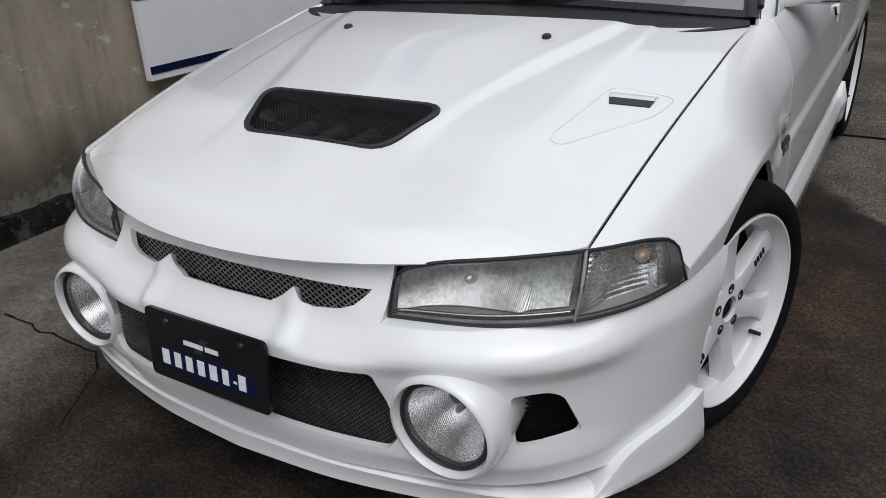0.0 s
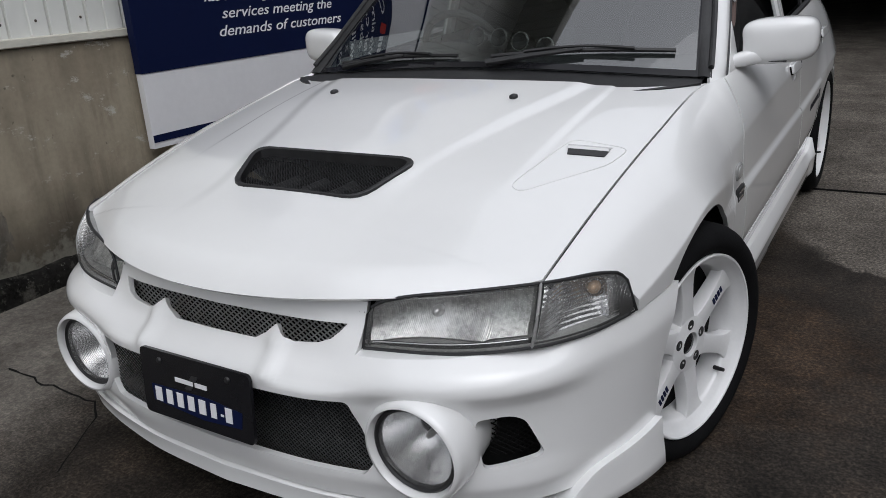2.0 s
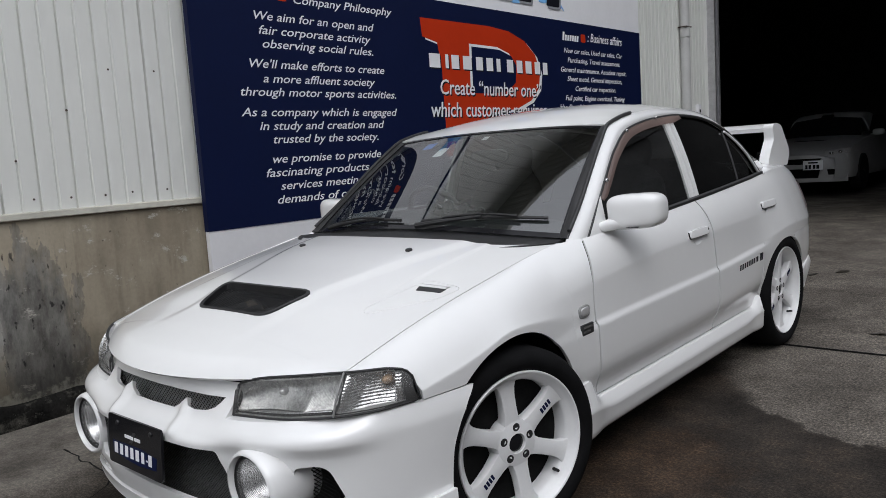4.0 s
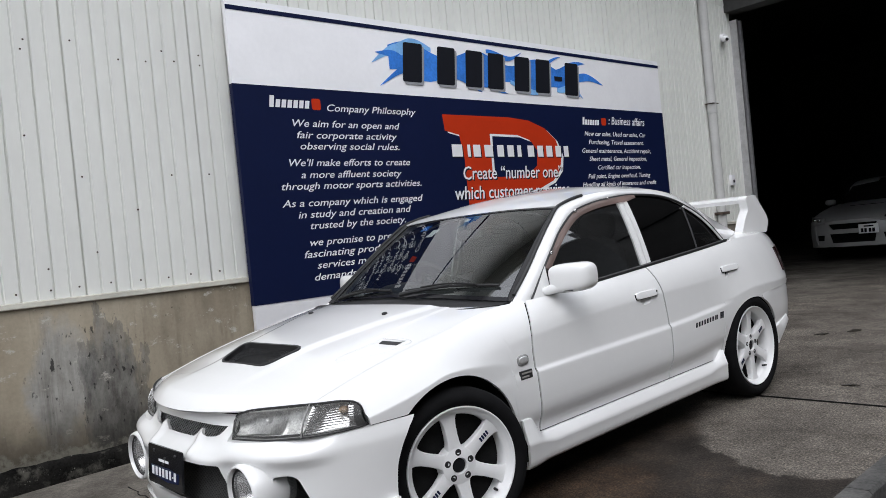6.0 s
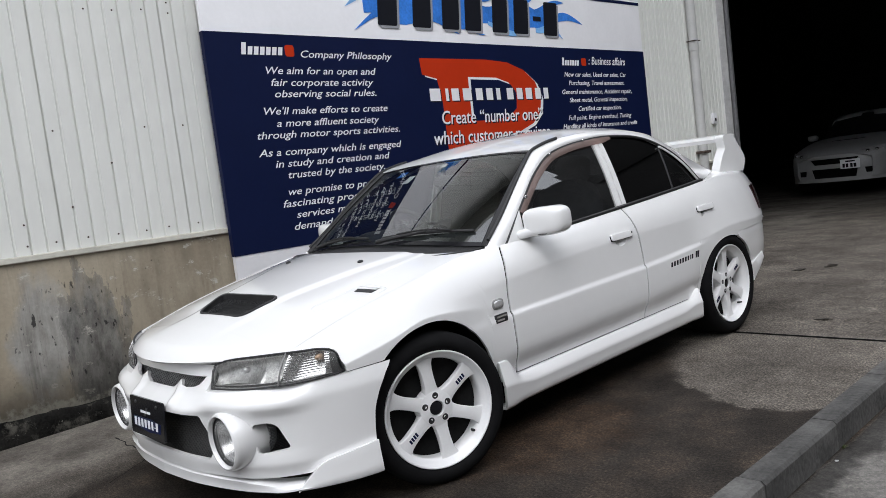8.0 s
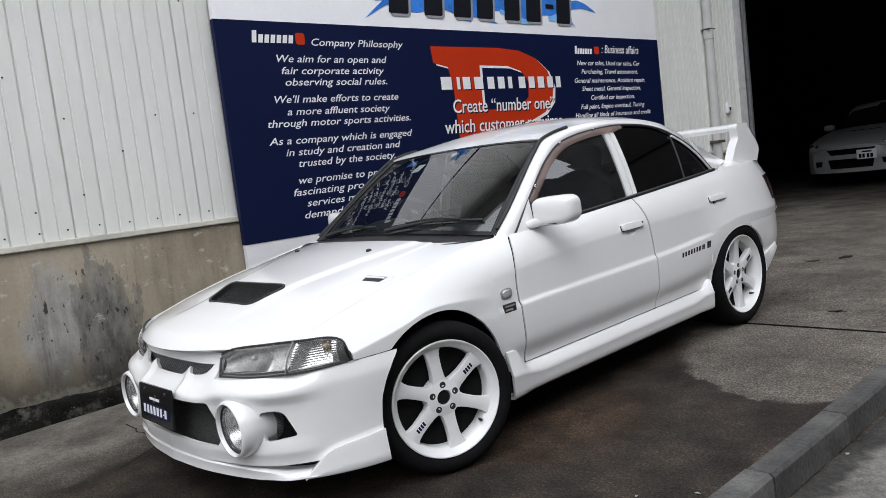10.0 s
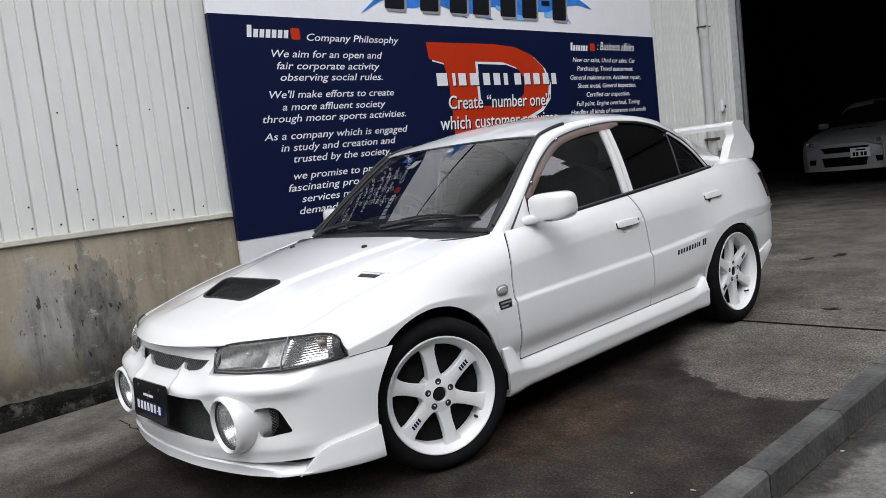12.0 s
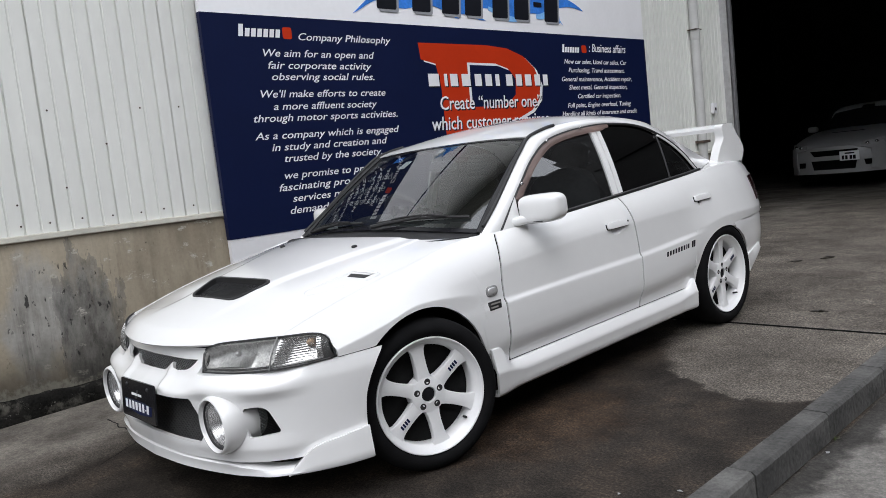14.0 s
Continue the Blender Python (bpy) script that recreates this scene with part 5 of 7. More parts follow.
def build_hood():
    n, m = 201, 150
    us = np.linspace(-1, 1, n)
    P = np.zeros((n, m, 3))
    for i, u in enumerate(us):
        w = np.linspace(0, 1, m) ** 1.15
        yf, yr = -0.782 + 0.245 * abs(u) ** 2.1, hood_rear(u)
        y = yf + (yr - yf) * w
        x = u * (np.where(y < -0.56, 0.688, fender_top(y)[..., 0]) - 0.0078)
        z = hood_z(x, y, u)
        d = np.clip(1 - w / 0.07, 0, 1)
        z = z - 0.030 * d**2 * (1 - abs(u) ** 6)
        P[i, :, 0], P[i, :, 1], P[i, :, 2] = x, y, z
    me = mesh_of("hood", *shell(P, 0.012, (0, None, 0.2)), PAINT)
    scoop = rounded([(-0.198, -0.460), (0.198, -0.460), (0.262, -0.292), (-0.262, -0.292)], 0.048)
    me = carve(me, [prism(scoop, 0.6, 1.0, 2)])
    hood = part("hood", me, car)
    # scoop: raised black frame, mesh, dark tray
    k = len(scoop)

    def on(px, py, d):
        return (px, py, float(hood_z(np.float64(px), np.float64(py), px / 0.70)) + d)

    ring = []
    for (px, py) in scoop:
        c = np.array((0, -0.376))
        q = c + (np.array((px, py)) - c) * 1.0
        o = c + (np.array((px, py)) - c) * (1 + 0.005 / np.linalg.norm(np.array((px, py)) - c) * 1.0)
        i = c + (np.array((px, py)) - c) * (1 - 0.011 / np.linalg.norm(np.array((px, py)) - c))
        ring.append([on(*o, -0.001), on(*o, 0.006), on(*q, 0.008), on(*i, 0.004), on(*i, -0.02)])
    verts = [v for r in ring for v in r]
    faces = [(a * 5 + j, ((a + 1) % k) * 5 + j, ((a + 1) % k) * 5 + (j + 1) % 5, a * 5 + (j + 1) % 5) for a in range(k) for j in range(5)]
    part("scoop_frame", mesh_of("scoop_frame", verts, faces, BLACK), hood, "black plastic scoop frame")
    lv, lf = lattice(-0.255, 0.255, 0, 0.19, 0, 0.0085, 0.0013, 1.2, 0.001)
    lv = [(x, -0.472 + z, float(HOOD_C(-0.472 + z)) - 0.014 + y) for x, y, z in lv]
    part("scoop_mesh", mesh_of("scoop_mesh", lv, lf, BLACK, smooth=False), hood, "black wire mesh")
    part("scoop_tray", mesh_of("scoop_tray", *box((-0.27, -0.49, 0.66), (0.27, -0.30, 0.70), 0.01), NEAR_BLACK), hood)
    # engine parts that glint under the mesh
    for x in (-0.12, -0.03, 0.06, 0.15):
        part("cooler_fin", mesh_of("cooler_fin", *tube([(x, -0.47, 0.735), (x + 0.02, -0.40, 0.75), (x + 0.03, -0.33, 0.755)], 0.016, 10), BLACK), hood)

    def lay(x, y, d):
        return (x, y, float(hood_z(np.float64(x), np.float64(y), x / (float(fender_top(np.float64(y))[0]) - 0.006))) + d)

    # duct: a tapered panel marked by a fine seam, with a dark slot at its wide end
    rim = rounded([(0.500, -0.300), (0.532, -0.315), (0.664, -0.125), (0.684, -0.030), (0.546, -0.042), (0.534, -0.100)], 0.030, 6)
    seam = [lay(x, y, 0.0004) for x, y in rim]
    part("duct_seam", mesh_of("duct_seam", *tube(seam + seam[:1], 0.0011, 6), PAINT), hood, "fine raised edge round the duct")
    S = np.zeros((9, 6, 3))
    L = np.zeros((9, 4, 3))
    for i in range(9):
        f = i / 8
        back, front = np.array((0.550 + 0.096 * f, -0.084 + 0.026 * f)), np.array((0.562 + 0.082 * f, -0.120 + 0.024 * f))
        for j in range(6):
            S[i, j] = lay(*(back + (front - back) * (0.25 + 0.75 * j / 5)), 0.0022)
        for j, (k, d) in enumerate(((-0.35, 0.001), (0.0, 0.006), (0.22, 0.008), (0.30, 0.003))):
            L[i, j] = lay(*(back + (front - back) * k), d)
    # flat black plate in place of the slot's shaded opening
    part("duct_slot_plate", mesh_of("duct_slot_plate", *shell(S, 0.002, (0, None, 0.2)), BLACK), hood, "black plate for the shaded duct slot")
    part("duct_hood", mesh_of("duct_hood", *shell(L, 0.002, (0, None, 0.2)), PAINT), hood)
    for s in (-1, 1):
        z = float(hood_z(np.float64(0.31), np.float64(0.118), 0.43))
        part("washer_nozzle", mesh_of("washer_nozzle", *blob((s * 0.31, 0.118, z + 0.003), (0.011, 0.014, 0.008), 2.5, 14, 8), BLACK), hood, "black washer nozzle")


build_hood()


# cabin
def base_edge(u):
    return np.stack([0.708 * u, 0.425 + 0.10 * np.abs(u) ** 3.0, 0.930 - 0.040 * np.abs(u) ** 2], -1)


def head_edge(u):
    return np.stack([0.588 * u, 1.090 - 0.028 * np.abs(u) ** 3, 1.307 - 0.020 * np.abs(u) ** 2.6], -1)


def pane(e0, e1, u0, u1, w0, w1, n=40, m=20, bow=0.012, lift=0.0):
    P = np.zeros((n, m, 3))
    for i, u in enumerate(np.linspace(u0, u1, n)):
        a, b = e0(np.float64(u)), e1(np.float64(u))
        for j, w in enumerate(np.linspace(w0, w1, m)):
            P[i, j] = a + (b - a) * w + np.array((0, -0.6, 0.8)) * (bow * 4 * w * (1 - w) + lift)
    return P


rail = crv((0.48, 0.742, 0.872), (0.50, 0.738, 0.888), (0.66, 0.705, 1.0), (0.806, 0.672, 1.115), (0.945, 0.640, 1.22), (1.075, 0.613, 1.298), (1.3, 0.606, 1.337), (1.6, 0.600, 1.350), (1.9, 0.590, 1.338), (2.15, 0.575, 1.304), (2.32, 0.562, 1.256), (2.45, 0.560, 1.203), (2.6, 0.570, 1.125), (2.75, 0.585, 1.055), (2.9, 0.600, 0.99))
PAIRS = [(0.612, 0.876, 0.49), (0.726, 0.980, 0.68), (0.852, 1.086, 0.816), (0.994, 1.190, 0.94), (1.18, 1.272, 1.075), (1.43, 1.306, 1.3), (1.65, 1.316, 1.6), (1.88, 1.302, 1.9), (2.05, 1.268, 2.15), (2.16, 1.222, 2.32), (2.25, 1.168, 2.45), (2.345, 1.090, 2.6), (2.425, 1.005, 2.75), (2.468, 0.962, 2.88)]


def side_x(y, z):
    b = belt(np.float64(y))
    t = (z - b[1]) / (1.37 - b[1])
    return b[0] - 0.008 + (0.600 - b[0] + 0.008) * t + 0.014 * math.sin(math.pi * min(max(t, 0), 1))


dlo = crv(*[(i, p[0], p[1]) for i, p in enumerate(PAIRS)])
outer = crv(*[(i, p[2]) for i, p in enumerate(PAIRS)])


def build_cabin():
    glass = part("windscreen", glazed("windscreen", *shell(pane(base_edge, head_edge, -0.995, 0.995, 0, 1), 0.004, (0, 1.6, 0.6)), SCREEN, (0, 1.6, 0.6)), car, "clear windscreen glass")
    glass.visible_shadow = False
    for s in (-1, 1):
        part("screen_trim", mesh_of("screen_trim", *shell(pane(base_edge, head_edge, s * 0.980, s * 1.0, 0, 1, 5, 30, lift=0.003), 0.003, (0, 1.6, 0.6)), GLOSS_BLACK), glass, "black screen edge")
    part("screen_trim", mesh_of("screen_trim", *shell(pane(base_edge, head_edge, -0.99, 0.99, 0.985, 1.005, 40, 4, lift=0.003), 0.003, (0, 1.6, 0.6)), GLOSS_BLACK), glass, "black screen edge")
    part("screen_trim", mesh_of("screen_trim", *shell(pane(base_edge, head_edge, -0.99, 0.99, 0.0, 0.035, 40, 4, lift=0.003), 0.003, (0, 1.6, 0.6)), GLOSS_BLACK), glass, "black screen edge")
    # cowl between hood and glass
    P = np.zeros((50, 5, 3))
    for i, u in enumerate(np.linspace(-1, 1, 50)):
        yr = hood_rear(u) - 0.03
        a = np.array((u * 0.728, yr, float(HOOD_C(yr)) - 0.016 - 0.022 * u * u))
        b = base_edge(np.float64(u)) + (0, 0.02, -0.004)
        for j in range(5):
            P[i, j] = a + (b - a) * j / 4
    part("cowl", mesh_of("cowl", *shell(P, 0.01, (0, None, 0.3)), BLACK), car, "black plastic cowl panel")
    # roof
    n, m = 61, 50
    P = np.zeros((n, m, 3))
    rear_c = 2.235
    for i, u in enumerate(np.linspace(-1, 1, n)):
        h = head_edge(np.float64(u))
        for j, w in enumerate(np.linspace(0, 1, m)):
            y = (h[1] + 0.006) + (rear_c - 0.02 * u * u - h[1]) * w
            rl = rail(np.float64(y))
            zc = ROOF_C(np.float64(y))
            P[i, j] = (u * (rl[0] - 0.004), y, zc + (rl[1] + 0.001 - zc) * abs(u) ** 2.6)
    part("roof", mesh_of("roof", *shell(P, 0.010, (0, None, 0.5)), PAINT), car)
    # side frames: pillars and roof rail in one sweep round the window opening
    N = 110
    ts = np.linspace(0, len(PAIRS) - 1, N)
    P = np.zeros((N, 9, 3))
    for i, t in enumerate(ts):
        iy, iz = dlo(np.float64(t))
        oy = float(outer(np.float64(t)))
        o = np.array((rail(np.float64(oy))[0], oy, rail(np.float64(oy))[1]))
        a = np.array((side_x(iy, iz), iy, iz))
        for j in range(9):
            w = j / 8
            P[i, j] = a + (o - a) * w
            P[i, j, 0] += 0.012 * math.sin(math.pi * w) * (1 if t < 10 else 0.5)
    for s, Q in ((1, P), (-1, mirrored(P))):
        part("side_frame", mesh_of("side_frame", *shell(Q, 0.012, (0, None, 1.0)), PAINT), car)
        tr = [Q[i, 8] + np.array((s * 0.002, -0.004, 0.004)) for i in range(2, 42)]
        part("drip_moulding", mesh_of("drip_moulding", *tube(tr, 0.0085, 8), BLACK), car, "black drip moulding")
        # black rubber between the screen and its pillar
        zr = np.linspace(0.46, 1.075, 60)
        strip = []
        for w in np.linspace(0.0, 1.0, 30):
            e = pane(base_edge, head_edge, 0.988, 0.99, w, w, 2, 1, lift=0.004)[0, 0]
            yy = float(np.interp(e[2], rail(zr)[:, 1], zr))
            r = np.array((rail(np.float64(yy))[0], yy, e[2]))
            strip.append([(s * q[0], q[1], q[2]) for q in (e, (e + r) / 2 + np.array((0.002, -0.004, 0.003)), r + np.array((0.004, 0.001, 0.0)))])
        part("pillar_rubber", mesh_of("pillar_rubber", *shell(np.array(strip), 0.004, (0, 1.6, 0.8)), BLACK), car, "black rubber beside the windscreen")
        inn = [Q[i, 0] + np.array((-s * 0.002, 0, -0.002)) for i in range(N)]
        part("window_seal", mesh_of("window_seal", *tube(inn, 0.0075, 8), BLACK), car, "black rubber window seal")
        # foot of the rear pillar down to the quarter
        F = np.zeros((12, 6, 3))
        a, o = Q[-1, 0], Q[-1, 8]
        for i in range(12):
            p = a + (o - a) * i / 11
            p[0] = Q[-1, min(8, round(i / 11 * 8))][0]
            yy = 2.468 + (2.95 - 2.468) * i / 11
            b = belt(np.float64(yy))
            q = np.array((s * b[0], yy, b[1]))
            for j in range(6):
                F[i, j] = p + (q - p) * j / 5
        part("rear_pillar", mesh_of("rear_pillar", *shell(F, 0.01, (0, None, 0.8)), PAINT), car)
        # front corner of the door: sail panel
        sail = np.zeros((9, 9, 3))
        foot, heel, tip = np.array((0.628, 0.884)), np.array((0.752, 0.886)), np.array((0.768, 1.022))
        for i in range(9):
            for j in range(9):
                a, b = foot + (tip - foot) * j / 8, heel + (tip - heel) * j / 8
                y, z = a + (b - a) * i / 8
                sail[i, j] = (s * (side_x(y, z) + 0.007), y, z)
        part("sail_panel", mesh_of("sail_panel", *shell(sail, 0.012, (0, None, 0.8)), PAINT), car)
        # belt moulding
        rows = []
        for y in np.linspace(0.745, 2.475, 50):
            b = belt(np.float64(y))
            rows.append([(s * (b[0] + 0.002), y, b[1] - 0.001), (s * (b[0] + 0.003), y, b[1] + 0.012), (s * (b[0] - 0.012), y, b[1] + 0.016)])
        part("belt_moulding", mesh_of("belt_moulding", *shell(np.array(rows), 0.006, (0, None, 0.9)), BLACK), car, "black belt moulding")
        # glass panes
        def side_pane(name, ya, yb, material, label):
            G = np.zeros((36, 14, 3))
            dy, dz = np.array([dlo(np.float64(t)) for t in np.linspace(0, len(PAIRS) - 1, 300)]).T
            for i in range(36):
                f = i / 35
                for j in range(14):
                    h = j / 13
                    y = (ya[0] + (ya[1] - ya[0]) * h) * (1 - f) + (yb[0] + (yb[1] - yb[0]) * h) * f
                    zt = float(np.interp(y, dy, dz)) + 0.004
                    zb = float(belt(np.float64(y))[1]) - 0.004
                    z = zb + (max(zt, zb + 0.003) - zb) * h
                    G[i, j] = (s * (side_x(y, z) - 0.012), y, z)
            ob = part(name, glazed(name, *shell(G, 0.004, (0, None, 0.9)), material, (0, 1.6, 0.8)), car, label)
            ob.visible_shadow = False

        side_pane("front_window", (0.668, 0.675), (1.555, 1.575), SIDE_GLASS, "lightly tinted door glass")
        side_pane("rear_window", (1.60, 1.62), (2.468, 2.46), DARK_GLASS, "dark privacy glass")
        # centre pillar: two white bars with a dark joint
        for y0b, y0t, wd in ((1.528, 1.546, 0.036), (1.572, 1.590, 0.036)):
            B = np.zeros((6, 16, 3))
            for i in range(6):
                for j in range(16):
                    h = j / 15
                    y = y0b + (y0t - y0b) * h + wd * i / 5
                    zt = float(dlo(np.float64(5.7))[1]) + 0.004
                    zb = float(belt(np.float64(y))[1]) + 0.004
                    z = zb + (zt - zb) * h
                    B[i, j] = (s * (side_x(y, z) - 0.001), y, z)
            part("centre_pillar", mesh_of("centre_pillar", *shell(B, 0.018, (0, None, 0.9)), PAINT), car)
        # white edge of the door frame inside the rear pillar
        edge = []
        for t in np.linspace(8.9, 12.8, 30):
            y, z = dlo(np.float64(t))
            tn = dlo(np.float64(t + 0.05)) - dlo(np.float64(t - 0.05))
            tn /= np.linalg.norm(tn)
            y, z = y + tn[1] * 0.016, z - tn[0] * 0.016
            edge.append((s * (side_x(y, z) + 0.001), y, z))
        part("door_frame_edge", mesh_of("door_frame_edge", *tube(edge, 0.0065, 8), PAINT), car)
        # quarter divider in the rear window
        D = [(s * (side_x(2.13, 0.96 + 0.28 * h) - 0.007), 2.115 + 0.035 * h, 0.952 + 0.275 * h) for h in np.linspace(0, 1, 10)]
        part("window_divider", mesh_of("window_divider", *tube(D, 0.006, 8), BLACK), car, "black window divider")
        # smoked wind deflectors along the top of the windows
        V = np.zeros((70, 7, 3))
        for i, t in enumerate(np.linspace(1.35, 6.25, 70)):
            iy, iz = dlo(np.float64(t))
            e = min(1.0, (6.25 - t) / 0.35, (t - 1.3) / 0.3)
            tn = dlo(np.float64(t + 0.05)) - dlo(np.float64(t - 0.05))
            tn /= np.linalg.norm(tn)
            nrm = np.array((tn[1], -tn[0]))
            for j in range(7):
                d = 0.001 + (0.034 * (0.55 + 0.45 * e)) * j / 6
                y, z = iy + nrm[0] * d, iz + nrm[1] * d
                V[i, j] = (s * (side_x(y, z) + 0.003 + 0.005 * math.sin(math.pi * min(1, j / 6 * 0.8))), y, z)
        vis = part("wind_deflector", glazed("wind_deflector", *shell(V, 0.003, (0, None, 0.9)), SMOKE, (0, 1.5, 0.8)), car, "brown smoked window deflector")
        vis.visible_shadow = False
        for t in (1.9, 3.8, 5.1):
            iy, iz = dlo(np.float64(t))
            part("clip", mesh_of("clip", *blob((s * (side_x(iy, iz) + 0.012), iy, iz + 0.002), (0.006, 0.008, 0.008), 2.2, 10, 8), CHROME), vis, "bright deflector clip")
    # rear glass, boot and tail
    P = np.zeros((41, 24, 3))
    for i, u in enumerate(np.linspace(-1, 1, 41)):
        for j, w in enumerate(np.linspace(0, 1, 24)):
            y = 2.235 + (2.88 - 2.235) * w
            rl = rail(np.float64(y))
            P[i, j] = (u * (rl[0] + 0.001), y, rl[1] + (ROOF_C(np.float64(2.235)) - rail(np.float64(2.235))[1]) * (1 - u * u) * (1 - 0.7 * w))
    part("rear_screen", glazed("rear_screen", *shell(P, 0.006, (0, 1.6, 0.6)), DARK_GLASS, (0, 1.6, 0.6)), car, "dark rear screen glass")
    P = np.zeros((41, 30, 3))
    for i, u in enumerate(np.linspace(-1, 1, 41)):
        for j, w in enumerate(np.linspace(0, 1, 30)):
            y = 2.86 + (3.43 - 2.86) * w
            b = belt(np.float64(min(y, 3.42)))
            P[i, j] = (u * (b[0] - 0.004), y, b[1] + 0.022 * (1 - u * u) + 0.03 * (1 - w) * (1 - abs(u) ** 4) - 0.02 * max(0, w - 0.9) * 10 * 0.5)
    part("boot_lid", mesh_of("boot_lid", *shell(P, 0.012, (0, None, 0.3)), PAINT), car)
    P = np.zeros((41, 16, 3))
    for i, u in enumerate(np.linspace(-1, 1, 41)):
        for j, w in enumerate(np.linspace(0, 1, 16)):
            x = 0.55 + 0.11 * w
            P[i, j] = (u * x, 3.425 + 0.03 * (1 - u * u) + 0.015 * w, 0.93 - 0.33 * w)
    part("tail_panel", mesh_of("tail_panel", *shell(P, 0.012, (0, 1.5, 0.7)), PAINT), car)
    for s in (-1, 1):
        T = np.zeros((16, 8, 3))
        for i in range(16):
            y = 3.13 + 0.285 * i / 15
            for j in range(8):
                z = 0.70 + 0.16 * j / 7
                p = section(y, v_at(y, z, belt), belt)
                T[i, j] = (s * (p[0] + 0.006), y, z)
        part("tail_lamp", mesh_of("tail_lamp", *shell(T, 0.014, (0, None, 0.7)), TAIL_RED), car, "dark red tail lamp")


ROOF_C = crv((1.05, 1.292), (1.11, 1.316), (1.20, 1.346), (1.4, 1.390), (1.65, 1.409), (1.95, 1.398), (2.25, 1.345))
build_cabin()


# front bumper
plan = crv((0, 0, -0.808), (0.2, 0.2, -0.800), (0.4, 0.4, -0.772), (0.55, 0.55, -0.732), (0.67, 0.655, -0.672), (0.75, 0.722, -0.604), (0.83, 0.780, -0.512), (0.92, 0.836, -0.375), (1.0, 0.868, -0.195))
D_MID = crv((0.15, -0.01), (0.235, -0.006), (0.29, 0.0), (0.40, 0.0), (0.455, 0.018), (0.485, 0.018), (0.51, -0.002), (0.545, -0.042), (0.58, -0.060), (0.615, -0.078), (0.65, -0.096))
D_OUT = crv((0.15, -0.018), (0.235, -0.014), (0.265, -0.008), (0.288, -0.002), (0.315, -0.004), (0.345, -0.008), (0.42, -0.009), (0.462, -0.006), (0.486, 0.003), (0.502, 0.010), (0.512, 0.0095), (0.532, 0.000), (0.552, -0.024), (0.57, -0.050), (0.60, -0.078), (0.65, -0.10))
D_SIDE = crv((0.15, -0.016), (0.235, -0.012), (0.30, -0.005), (0.40, -0.001), (0.480, 0.002), (0.515, 0.003), (0.55, -0.003), (0.58, -0.011), (0.65, -0.02))
TOP_Z = crv((0, 0.644), (1, 0.644))
ARCH_FRONT = crv((0.15, -0.322), (0.30, -0.322), (0.40, -0.313), (0.47, -0.288), (0.53, -0.252), (0.58, -0.214), (0.65, -0.20))
LAMP_CUT = [(0.371, 0.70), (0.371, 0.555), (0.55, 0.561), (0.69, 0.569), (0.82, 0.577), (0.95, 0.579), (0.95, 0.70)]


def bumper_point(s, z, extra=0.0):
    a = abs(s)
    p = plan(np.float64(a))
    d = plan(np.float64(min(a + 0.01, 1))) - plan(np.float64(max(a - 0.01, 0)))
    d /= np.linalg.norm(d)
    nx, ny = -d[1] * -1, -d[0]
    x = p[0]
    w1, w2 = float(ease(0.27, 0.47, x)), float(ease(0.70, 0.80, x))
    off = (float(D_MID(z)) * (1 - w1) + float(D_OUT(z)) * w1) * (1 - w2) + float(D_SIDE(z)) * w2 + extra
    if x < 0.34:
        off += 0.020 * max(0.0, 1 - abs(x - 0.185) / 0.036) * float(ease(0.485, 0.51, z)) * (1 - float(ease(0.55, 0.59, z)))
    q = (p[0] + nx * off, p[1] + ny * off)
    return (math.copysign(q[0], s) if s else q[0], q[1], z)


def s_end(z):
    """How far round the side the bumper goes before the wheel arch."""
    y = float(ARCH_FRONT(z))
    ss = np.linspace(0.6, 1, 60)
    return float(np.interp(y, plan(ss)[:, 1], ss))


